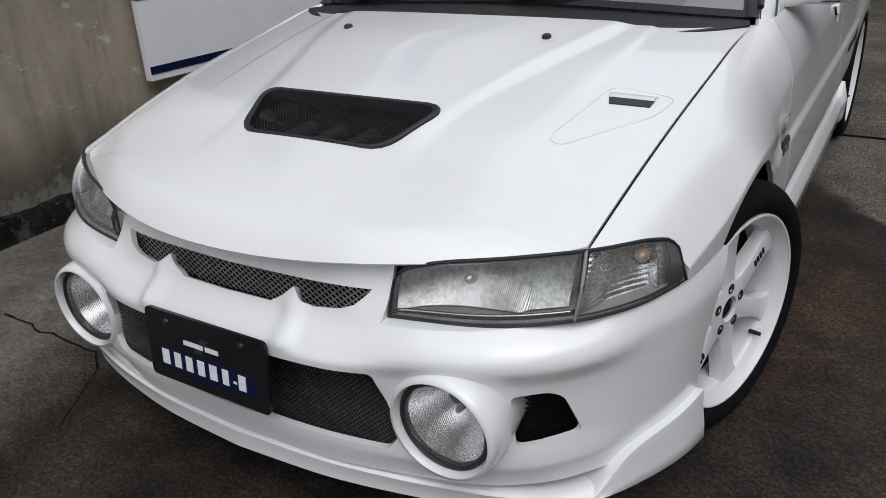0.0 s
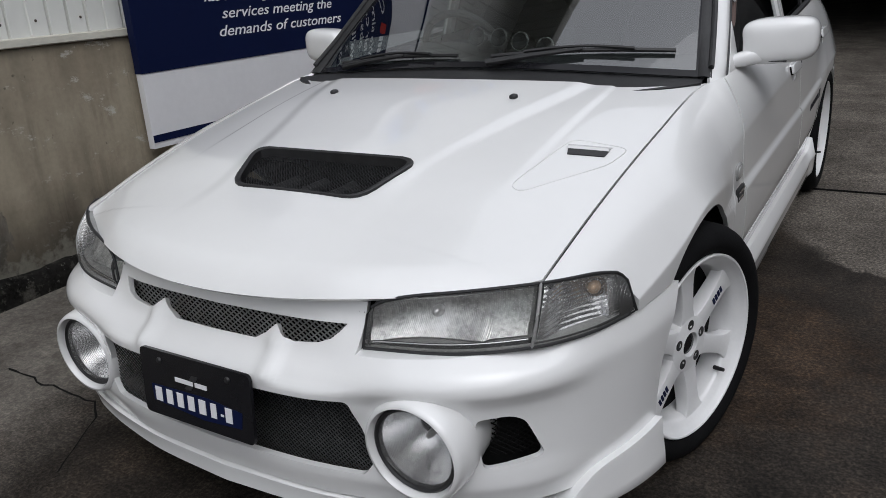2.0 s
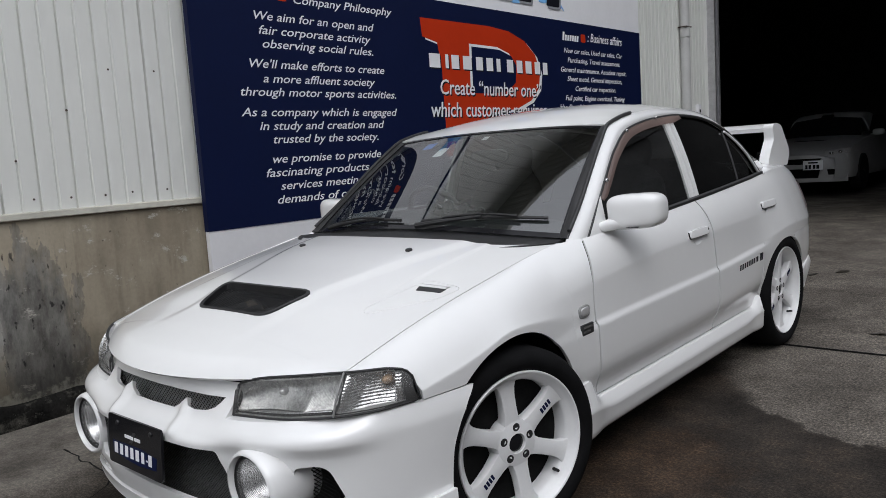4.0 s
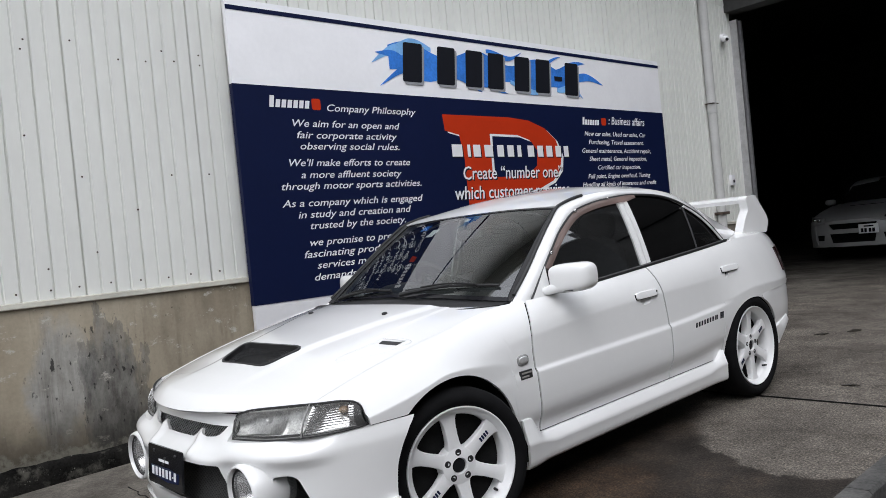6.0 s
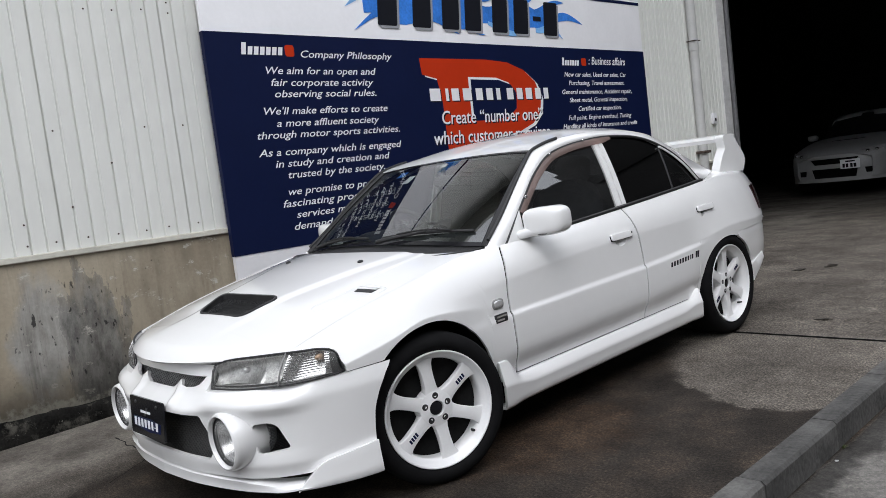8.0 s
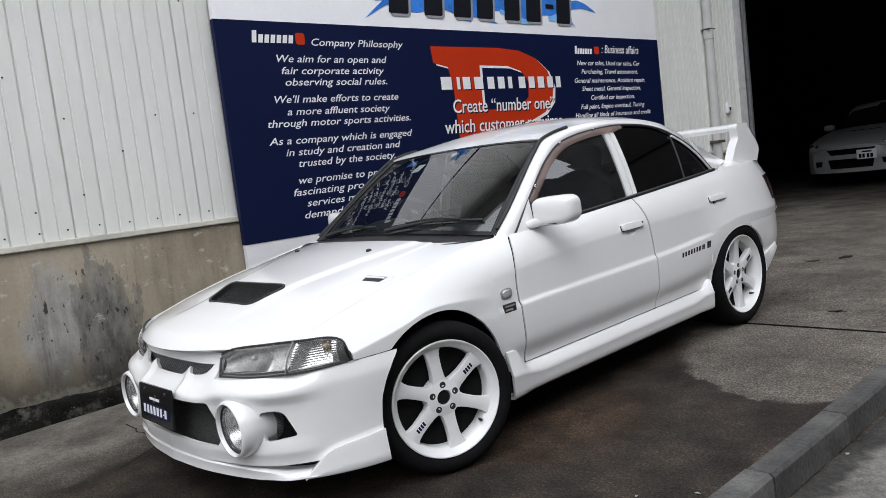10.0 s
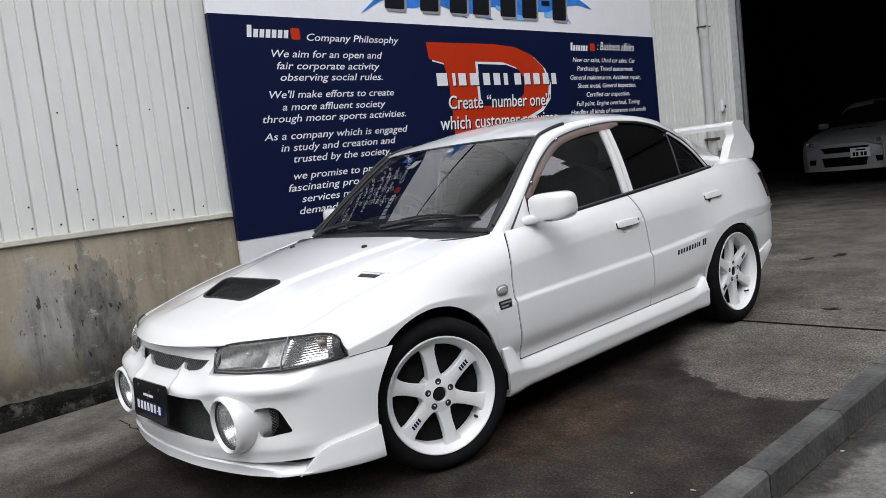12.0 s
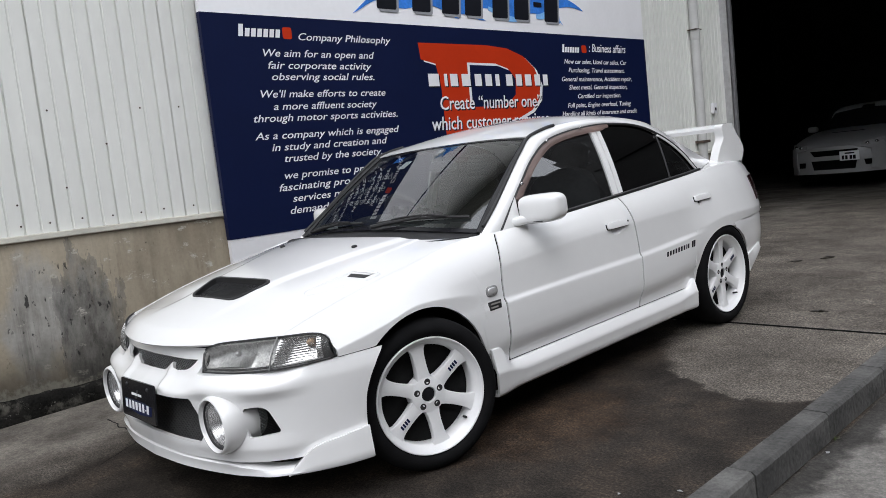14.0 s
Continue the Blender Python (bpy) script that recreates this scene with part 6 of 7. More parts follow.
def build_bumper():
    qs = sorted(set(np.round(np.concatenate([np.linspace(-1, 1, 150), [k * v for k in (1, -1) for v in (0.345, 0.350, 0.355, 0.360, 0.365, 0.370, 0.375, 0.380)]]), 4)))
    m = 62
    P = np.zeros((len(qs), m, 3))
    for i, q in enumerate(qs):
        for j in range(m):
            z = 0.4
            for _ in range(2):
                s = q * s_end(z)
                zt = float(TOP_Z(abs(float(plan(np.float64(abs(s)))[0]))))
                z = 0.236 + (zt - 0.236) * j / (m - 1)
            P[i, j] = bumper_point(q * s_end(z), z)
    half = [(0.336, 0.602), (0.326, 0.590), (0.308, 0.574), (0.280, 0.564), (0.222, 0.559), (0.198, 0.567), (0.172, 0.586), (0.148, 0.566), (0.122, 0.552)]
    slot = half + [(-x, z) for x, z in half[::-1]]
    mouth = rounded([(0.372, 0.474), (0.410, 0.335), (0.385, 0.300), (-0.385, 0.300), (-0.410, 0.335), (-0.372, 0.474)], 0.012)
    duct = rounded([(0.606, 0.441), (0.662, 0.447), (0.683, 0.432), (0.711, 0.343), (0.616, 0.331)], 0.014)
    bore = [(0.503 + 0.097 * math.cos(a), 0.384 + 0.097 * math.sin(a)) for a in np.linspace(0, 2 * math.pi, 37)[:-1]]
    me = cut_sheet(P, [slot, mouth, duct, bore, [(-x, z) for x, z in bore], [(-x, z) for x, z in duct], LAMP_CUT, [(-x, z) for x, z in LAMP_CUT]], 0.014, (0, 0.2, 0.42), PAINT, "front_bumper")
    bumper = part("front_bumper", me, car)
    # black shell added behind the openings in place of their shade
    P = np.zeros((60, 14, 3))
    for i, q in enumerate(np.linspace(-0.93, 0.93, 60)):
        for j in range(14):
            z = 0.25 + (0.625 - 0.25) * j / 13
            x = abs(float(plan(np.float64(abs(q)))[0]))
            z = min(z, 0.60 if x < 0.34 else 0.54)
            P[i, j] = bumper_point(q, z, -0.12 if z > 0.5 else -0.085)
    part("bumper_backing", mesh_of("bumper_backing", *shell(P, 0.01, (0, 0.2, 0.42)), NEAR_BLACK), bumper)
    part("grille_mesh", mesh_of("grille_mesh", *lattice(-0.37, 0.37, 0.48, 0.625, -0.690, 0.018, 0.0028, 0.75), GRILLE_WIRE, smooth=False), bumper, "grey diamond wire mesh")
    part("mouth_mesh", mesh_of("mouth_mesh", *lattice(-0.398, 0.398, 0.252, 0.490, -0.752, 0.0125, 0.0019, 0.9), WIRE, smooth=False), bumper, "grey diamond wire mesh")
    for s in (-1, 1):
        lo, hi = sorted((s * 0.60, s * 0.695))
        dv, df = lattice(lo, hi, 0.32, 0.46, -0.640, 0.013, 0.0018, 0.9)
        dv = [(x, y + (abs(x) - 0.59) * 0.80, z) for x, y, z in dv]
        part("duct_mesh", mesh_of("duct_mesh", dv, df, NEAR_BLACK, smooth=False), bumper, "black diamond wire mesh")
    # lower lip: a tray under the bumper with a raised, flared fin at each corner
    def lip_at(s, d, z):
        p = plan(np.float64(abs(s)))
        e = plan(np.float64(min(abs(s) + 0.01, 1))) - plan(np.float64(max(abs(s) - 0.01, 0)))
        e /= np.linalg.norm(e)
        return (math.copysign(1, s) * (p[0] + e[1] * d), p[1] - e[0] * d, z)

    lip_out = crv((0, 0.000), (0.3, -0.006), (0.5, -0.010), (0.62, -0.004), (0.72, 0.014), (0.80, 0.010), (1, 0.0))
    lip_top = crv((0, 0.232), (0.48, 0.230), (0.60, 0.222), (0.70, 0.209), (0.78, 0.205), (1, 0.205))
    send = s_end(0.25)
    P = np.zeros((130, 8, 3))
    for i, q in enumerate(np.linspace(-0.86, 0.86, 130)):
        a = abs(q)
        o, zt, zb = float(lip_out(a)), float(lip_top(a)), 0.183
        for j, (d, z) in enumerate(((-0.075, zt - 0.002), (-0.010, zt), (o * 0.4, zt - 0.004), (o * 0.75, zt - 0.35 * (zt - zb)), (o, zb + 0.012), (o + 0.001, zb + 0.004), (o - 0.006, zb), (o - 0.06, zb))):
            P[i, j] = lip_at(q, d, z)
    lip = part("front_lip", mesh_of("front_lip", *shell(P, 0.008, (0, 0.3, 0.35)), PAINT, sharp=30), car)
    fin_top = crv((0, 0.192), (0.06, 0.200), (0.20, 0.234), (0.34, 0.264), (0.46, 0.277), (0.7, 0.288), (1, 0.301))
    for sd in (-1, 1):
        P = np.zeros((48, 9, 3))
        for i, f in enumerate(np.linspace(0, 1, 48)):
            q = 0.745 + (send - 0.745) * f
            zt, zb, o = float(fin_top(f)), 0.183 - 0.004 * f, 0.017 + 0.006 * f
            wide = float(ease(0.0, 0.3, f))
            for j, (d, z) in enumerate(((-0.035, zt - 0.012 * wide), (0.003 * wide, zt - 0.001), (0.008 + 0.004 * wide, zt), (0.013, zt - 0.004), (0.013 + 0.001 * f, zt - 0.3 * (zt - zb)), (o - 0.002, zb + 0.3 * (zt - zb)), (o, zb + 0.007), (o - 0.005, zb), (-0.05, zb))):
                P[i, j] = lip_at(sd * q, d, z)
        part("lip_fin", mesh_of("lip_fin", *shell(P, 0.006, (0, 0.0, 0.35)), PAINT, sharp=50), lip)
    # number-plate panel
    tilt = pose(0, -0.838, 0.432, -6)
    board = part("display_plate", mesh_of("display_plate", *prism(rounded([(-0.168, -0.080), (0.168, -0.080), (0.168, 0.078), (-0.168, 0.078)], 0.014), -0.004, 0.004, 1), GLOSS_BLACK), car, "black display plate with plain white bars")
    board.matrix_world = tilt
    part("plate_glow", mesh_of("plate_glow", *prism([(-0.135, -0.045), (0.02, -0.058), (0.135, -0.05), (0.14, -0.012), (0.04, -0.002), (-0.14, -0.006)], -0.0046, -0.003, 1), NAVY, smooth=False), board)
    x = -0.128
    for w in (0.032, 0.030, 0.030, 0.030, 0.032, 0.026, 0.010, 0.030):
        o = [(x, -0.044), (x + w * 0.66, -0.044), (x + w * 0.66, -0.010), (x, -0.010)] if w > 0.02 else [(x, -0.034), (x + 0.009, -0.034), (x + 0.009, -0.029), (x, -0.029)]
        part("plate_bar", mesh_of("plate_bar", *prism(o, -0.0056, -0.003, 1), SIGN_WHITE, smooth=False), board, "white bar")
        x += w + 0.004
    for a, b in ((-0.058, -0.002), (0.004, 0.040)):
        part("plate_bar", mesh_of("plate_bar", *prism([(a, 0.016), (b, 0.016), (b, 0.026), (a, 0.026)], -0.0056, -0.003, 1), SIGN_WHITE, smooth=False), board, "white bar")
    part("plate_mark", mesh_of("plate_mark", *prism([(-0.03, 0.004), (-0.01, 0.004), (0.015, 0.04), (-0.005, 0.04)], -0.0050, -0.003, 1), DASH, smooth=False), board)
    for s in (-1, 1):
        part("plate_bolt", mesh_of("plate_bolt", *lathe([(0.0, -0.009), (0.006, -0.008), (0.008, -0.004)], 12, 1, (s * 0.105, 0, 0.055)), BLACK), board)


build_bumper()


def build_fog_lamps():
    for s in (-1, 1):
        c = (s * 0.503, 0.028, 0.384)
        prof = [(0.090, -0.735), (0.0925, -0.778), (0.095, -0.794), (0.099, -0.802), (0.105, -0.801), (0.110, -0.791), (0.114, -0.770), (0.1145, -0.745), (0.110, -0.71), (0.103, -0.67), (0.100, -0.63), (0.094, -0.62), (0.090, -0.64), (0.090, -0.70)]
        pod = part("fog_lamp_pod", mesh_of("fog_lamp_pod", *lathe(prof, 64, 1, c, True), PAINT, sharp=60), car)
        bowl = [(0.004, -0.672), (0.020, -0.674), (0.040, -0.686), (0.060, -0.708), (0.077, -0.738), (0.088, -0.768), (0.0895, -0.768), (0.079, -0.735), (0.062, -0.702), (0.004, -0.664)]
        part("reflector", mesh_of("reflector", *lathe(bowl, 40, 1, c, True), FOG_MIRROR), pod, "bright bowl reflector")
        part("bulb", mesh_of("bulb", *blob((c[0], -0.690, c[2]), (0.008, 0.020, 0.008), 2, 12, 8), HOUSING), pod, "small dark bulb shield")
        lens = [(0.0005, -0.798), (0.033, -0.796), (0.064, -0.791), (0.087, -0.782), (0.091, -0.776), (0.085, -0.778), (0.033, -0.791), (0.0005, -0.793)]
        gl = part("lens", glazed("lens", *lathe(lens, 40, 1, c, True), FOG_GLASS, (c[0], -0.60, c[2])), pod, "ribbed clear glass lens")
        gl.visible_shadow = False
        part("lens_ring", mesh_of("lens_ring", *lathe([(0.0835, -0.772), (0.0840, -0.785), (0.0890, -0.789), (0.0945, -0.785), (0.0945, -0.770)], 48, 1, c, True), BLACK), pod, "black rubber ring")


build_fog_lamps()

lamp_low = crv((0, 0.372, -0.713, 0.558), (0.35, 0.54, -0.680, 0.564), (0.66, 0.688, -0.606, 0.572), (0.85, 0.772, -0.510, 0.577), (1, 0.822, -0.402, 0.584))
lamp_top = crv((0, 0.384, -0.702, 0.628), (0.03, 0.395, -0.697, 0.646), (0.08, 0.425, -0.686, 0.660), (0.2, 0.475, -0.667, 0.669), (0.35, 0.54, -0.642, 0.6755), (0.66, 0.686, -0.552, 0.682), (0.85, 0.755, -0.480, 0.682), (0.95, 0.792, -0.433, 0.673), (1, 0.806, -0.413, 0.652))


def lamp_grid(a, b, n, m=14, back=0.0, shrink=0.0):
    P = np.zeros((n, m, 3))
    for i, t in enumerate(np.linspace(a, b, n)):
        lo, hi = lamp_low(np.float64(t)), lamp_top(np.float64(t))
        for j, h in enumerate(np.linspace(shrink, 1 - shrink, m)):
            P[i, j] = lo + (hi - lo) * h + np.array((0.012, -0.02, 0.004)) * math.sin(math.pi * h) * 0.6
    P += np.array((-back * 0.45, back, 0))
    return P


def build_headlamps():
    for s in (1, -1):
        fl = (lambda Q: Q) if s > 0 else mirrored
        seal = [lamp_low(np.float64(t)) for t in np.linspace(0, 1, 40)] + [lamp_top(np.float64(t)) for t in np.linspace(1, 0, 40)]
        seal.append(seal[0])
        lamp = part("headlamp", mesh_of("headlamp", *tube(fl(np.array(seal)), 0.0034, 8), BLACK), car, "clear ribbed headlamp with a dark seal")
        # bucket: back wall and rim
        B = lamp_grid(0.01, 0.99, 40, 10, 0.085, 0.02)
        part("housing", mesh_of("housing", *shell(fl(B), 0.006, (0, 0.3, 0.5)), HOUSING), lamp)
        for edge, dz in ((lamp_low, 0.006), (lamp_top, -0.016)):
            W = np.array([[edge(np.float64(t)) + np.array((-0.002, 0.003, dz * 0.2)), edge(np.float64(t)) + np.array((-0.045, 0.09, dz))] for t in np.linspace(0.01, 0.985, 40)])
            part("housing", mesh_of("housing", *shell(fl(W), 0.003, (s * 0.6, -0.5, 0.62)), HOUSING), lamp)
        # black bezel just behind the lens: along the top, the foot and both ends
        def bezel(t0, t1, h0, h1, n, back=0.004):
            P = np.zeros((n, 4, 3))
            for i, t in enumerate(np.linspace(t0, t1, n)):
                lo, hi = lamp_low(np.float64(t)), lamp_top(np.float64(t))
                for j in range(4):
                    h = h0 + (h1 - h0) * j / 3
                    P[i, j] = lo + (hi - lo) * h + np.array((0.012, -0.02, 0.004)) * math.sin(math.pi * h) * 0.6
            return part("bezel", mesh_of("bezel", *shell(fl(P + np.array((-back * 0.45, back, 0))), 0.003, (0, 0.3, 0.5)), BLACK), lamp, "black lamp bezel")

        bezel(0.0, 0.66, 0.005, 0.13, 30, 0.010)
        bezel(0.66, 0.985, 0.005, 0.06, 20)
        bezel(0.05, 0.99, 0.945, 0.995, 44)
        bezel(0.004, 0.030, 0.01, 0.97, 4)
        bezel(0.945, 0.992, 0.02, 0.96, 5)
        # main reflector: one ribbed bowl with a shallower wing, then the indicator's
        def reflector(a, b, h0, n, m, material, depth):
            Rf = lamp_grid(a, b, n, m, 0.0, h0)
            for i in range(n):
                for j in range(m):
                    dd = depth(i / (n - 1), (j / (m - 1) - 0.5) * 2)
                    Rf[i, j] += np.array((-0.45 * dd, dd, 0))
            part("reflector", mesh_of("reflector", *shell(fl(Rf), 0.003, (s * 0.4, 0.3, 0.6)), material), lamp, "bright reflector")

        def bowl(f, h):
            r2 = ((f - 0.42) / 0.40) ** 2 + h * h
            main = 0.072 * max(0.12, 1 - 0.42 * r2)
            wing = 0.030 + 0.020 * (1 - h * h)
            k = float(ease(0.74, 0.80, f))
            return main * (1 - k) + wing * k

        reflector(0.022, 0.640, 0.10, 70, 20, LAMP_MIRROR, bowl)
        reflector(0.675, 0.965, 0.05, 40, 20, CORNER_MIRROR, lambda f, h: 0.012 + 0.050 * max(0.0, 1 - 0.5 * ((f - 0.55) / 0.5) ** 2 - 0.45 * h * h) * float(ease(0.0, 0.25, f)) * (1 - float(ease(0.72, 0.80, f)) * 0.8))
        line = [lamp_low(np.float64(t)) * 0.865 + lamp_top(np.float64(t)) * 0.135 + np.array((0.000, 0.004, 0)) for t in np.linspace(0.03, 0.64, 30)]
        part("chrome_line", mesh_of("chrome_line", *tube(fl(np.array(line)), 0.0014, 6), CHROME), lamp, "bright line along the lamp foot")
        for t, h, back, material, r in ((0.30, 0.5, 0.055, REFLECTOR, 0.012), (0.865, 0.66, 0.026, AMBER, 0.0135)):
            p = lamp_low(np.float64(t)) * (1 - h) + lamp_top(np.float64(t)) * h + np.array((-0.45 * back, back, 0))
            part("bulb", mesh_of("bulb", *blob((s * p[0], p[1], p[2]), (r, r * 1.5, r), 2, 14, 8), material), lamp, "amber bulb" if material is AMBER else "")
            if material is AMBER:
                v, f = lathe([(0.020, -0.004), (0.0215, 0.0), (0.019, 0.010), (0.012, 0.022), (0.004, 0.026)], 24, 1)
                part("bulb_cup", mesh_of("bulb_cup", [tuple(pose(s * p[0], p[1] + 0.004, p[2], 0, 0, s * 25) @ Vector(q)) for q in v], f, AMBER_CUP), lamp, "brown tinted bulb cup")
        # painted shelf between bumper and lamp
        ss = np.linspace(0.3, 1, 120)
        shelf = []
        for t in np.linspace(0.0, 1.0, 40):
            L = lamp_low(np.float64(t))
            zc = float(np.interp(L[0], [0.371, 0.55, 0.69, 0.82, 0.95], [0.555, 0.561, 0.569, 0.577, 0.579]))
            B = None
            for sv in ss:
                q = bumper_point(sv, zc)
                if B is None or abs(q[0] - L[0]) < abs(B[0] - L[0]):
                    B = q
            B = np.array(B)
            e = L + np.array((-0.006, 0.012, -0.004))
            shelf.append([B + (0, 0, -0.001), B + (e - B) * 0.5 + (0, 0, 0.001), e])
        part("lamp_shelf", mesh_of("lamp_shelf", *shell(fl(np.array(shelf)), 0.004, (s * 0.6, -0.6, 0.3)), PAINT), car)
        for name, a, b in (("lens", 0.008, 0.648), ("indicator_lens", 0.672, 0.992)):
            g = part(name, glazed(name, *shell(fl(lamp_grid(a, b, 30)), 0.004, (0, 0.3, 0.5)), LAMP_GLASS, (s * 0.35, 0.0, 0.58)), lamp, "clear ribbed glass lens")
            g.visible_shadow = False
        mid = [lamp_low(np.float64(0.66)) + (lamp_top(np.float64(0.66)) - lamp_low(np.float64(0.66))) * h + np.array((0.007, -0.012, 0)) * math.sin(math.pi * h) for h in np.linspace(0, 1, 10)]
        part("divider", mesh_of("divider", *tube(fl(np.array(mid)), 0.0035, 8), HOUSING), lamp, "dark lens divider")


build_headlamps()


# wheels: axle along x, outer face towards +x
def wheel_meshes():
    got = {}
    barrel = [(0.2310, 0.0115), (0.2335, 0.009), (0.2340, -0.004), (0.230, -0.012), (0.224, -0.03), (0.215, -0.06), (0.213, -0.19), (0.230, -0.20), (0.226, -0.205), (0.203, -0.19), (0.199, -0.060), (0.1985, -0.030), (0.2005, -0.022), (0.2055, -0.016), (0.2150, -0.008), (0.2215, -0.001), (0.2245, 0.005), (0.2262, 0.0065), (0.2272, 0.0105)]
    got["wheel"] = mesh_of("wheel", *lathe(barrel, 96, 0, (0, 0, 0), True), WHEEL_WHITE, sharp=42)
    tyre = [(0.2385, -0.002), (0.243, 0.006), (0.255, 0.016), (0.272, 0.020), (0.292, 0.013), (0.305, -0.003), (0.311, -0.018), (0.312, -0.05), (0.312, -0.15), (0.309, -0.185), (0.295, -0.21), (0.26, -0.215), (0.234, -0.20), (0.225, -0.10)]
    got["tyre"] = mesh_of("tyre", *lathe(tyre, 80, 0, (0, 0, 0), True), RUBBER)
    # a spoke: a broad flat bar with crisp edges that widens at hub and rim
    st = [(0.040, 0.0400, -0.024, -0.075), (0.066, 0.0315, -0.0225, -0.072), (0.085, 0.0268, -0.0215, -0.066), (0.120, 0.0248, -0.0195, -0.060), (0.160, 0.0262, -0.0180, -0.056), (0.182, 0.0300, -0.0172, -0.052), (0.195, 0.0360, -0.0165, -0.050), (0.206, 0.0460, -0.0160, -0.048)]
    verts, faces = [], []
    for r, w, xf, xb in st:
        verts += [(xb, r, -w * 0.84), (xf - 0.006, r, -w), (xf - 0.0016, r, -w + 0.0018), (xf, r, -w + 0.006), (xf, r, w - 0.006), (xf - 0.0016, r, w - 0.0018), (xf - 0.006, r, w), (xb, r, w * 0.84)]
    for i in range(len(st) - 1):
        for j in range(8):
            faces.append((i * 8 + j, i * 8 + (j + 1) % 8, (i + 1) * 8 + (j + 1) % 8, (i + 1) * 8 + j))
    faces += [tuple(range(8)), tuple(range((len(st) - 1) * 8, len(st) * 8))]
    got["spoke"] = mesh_of("spoke", verts, faces, WHEEL_WHITE, sharp=34)
    hub = [(0.0, -0.034), (0.0300, -0.034), (0.0308, -0.020), (0.0325, -0.0185), (0.0350, -0.0195), (0.066, -0.0205), (0.0715, -0.0225), (0.0745, -0.030), (0.074, -0.09), (0.0, -0.09)]
    got["hub"] = mesh_of("hub", *lathe(hub, 48, 0), WHEEL_WHITE, sharp=42)
    got["cap"] = mesh_of("cap", *lathe([(0.0, -0.024), (0.010, -0.0235), (0.024, -0.0245), (0.0285, -0.028), (0.0290, -0.04)], 28, 0), GLOSS_BLACK)
    got["lug_nut"] = mesh_of("lug_nut", *lathe([(0.0, -0.0200), (0.006, -0.0200), (0.0085, -0.0195), (0.0110, -0.0188), (0.0135, -0.0198), (0.0142, -0.0225), (0.0142, -0.06)], 20, 0), BLACK)
    got["valve"] = mesh_of("valve", *tube([(-0.03, 0.200, 0), (-0.012, 0.196, 0), (0.0, 0.193, 0)], [0.006, 0.0055, 0.005], 10), BLACK)
    got["brake_disc"] = mesh_of("brake_disc", *lathe([(0.05, -0.10), (0.14, -0.10), (0.141, -0.125), (0.05, -0.125)], 48, 0, (0, 0, 0), True), STEEL)
    got["brake_caliper"] = mesh_of("brake_caliper", *blob((-0.115, 0.125, 0.03), (0.035, 0.05, 0.085), 4, 20, 10), NEAR_BLACK)
    # black disc added behind the spokes to darken the wheel's openings
    got["shade_disc"] = mesh_of("shade_disc", *lathe([(0.0, -0.080), (0.2135, -0.080), (0.2135, -0.088), (0.0, -0.088)], 48, 0), NEAR_BLACK)
    bars = []
    for i in range(4):
        r0 = 0.128 + 0.0125 * i
        bars.append(prism([(r0, -0.010), (r0 + 0.0085, -0.010), (r0 + 0.0105, 0.008), (r0 + 0.002, 0.008)], -0.030, -0.0172 + 0.0003 * i, 0))
    got["decal"] = mesh_of("decal", *join(*bars), NAVY, smooth=False)
    return got


WHEEL = wheel_meshes()


for _name in ("wheel", "spoke", "hub", "shade_disc"):
    WHEEL[_name].transform(Matrix.Diagonal((1, 1.03, 1.03, 1)))


def build_wheel(x, y, side, steer=0.0, turn=0.0):
    w = part("wheel", WHEEL["wheel"], car, "white six-spoke alloy wheel with a black tyre")
    w.matrix_world = pose(x, y, AXLE_Z, 0, 0, steer) @ pose(0, 0, 0, 0, 0, 0 if side > 0 else 180) @ pose(0, 0, 0, turn)
    part("tyre", WHEEL["tyre"], w, "black rubber tyre")
    for i in range(6):
        part("spoke", WHEEL["spoke"], w).matrix_basis = pose(0, 0, 0, 60 * i)
    part("hub", WHEEL["hub"], w)
    part("cap", WHEEL["cap"], w, "black centre cap")
    for i in range(5):
        a = radians(72 * i + 90 - turn)
        part("lug_nut", WHEEL["lug_nut"], w, "black wheel nut").matrix_basis = pose(0, 0.0535 * math.cos(a), 0.0535 * math.sin(a))
    part("valve", WHEEL["valve"], w).matrix_basis = pose(0, 0, 0, -80)
    part("brake_disc", WHEEL["brake_disc"], w, "steel brake disc")
    part("brake_caliper", WHEEL["brake_caliper"], w)
    part("shade_disc", WHEEL["shade_disc"], w)
    for i in (0, 3):
        part("decal", WHEEL["decal"], w, "dark blue decal bars").matrix_basis = pose(0, 0, 0, 60 * i)


build_wheel(0.853, -0.004, 1, -16, 38)
build_wheel(-0.832, 0.0, -1, -15, 10)
build_wheel(0.838, BASE, 1, 0, 30)
build_wheel(-0.838, BASE, -1, 0, 5)


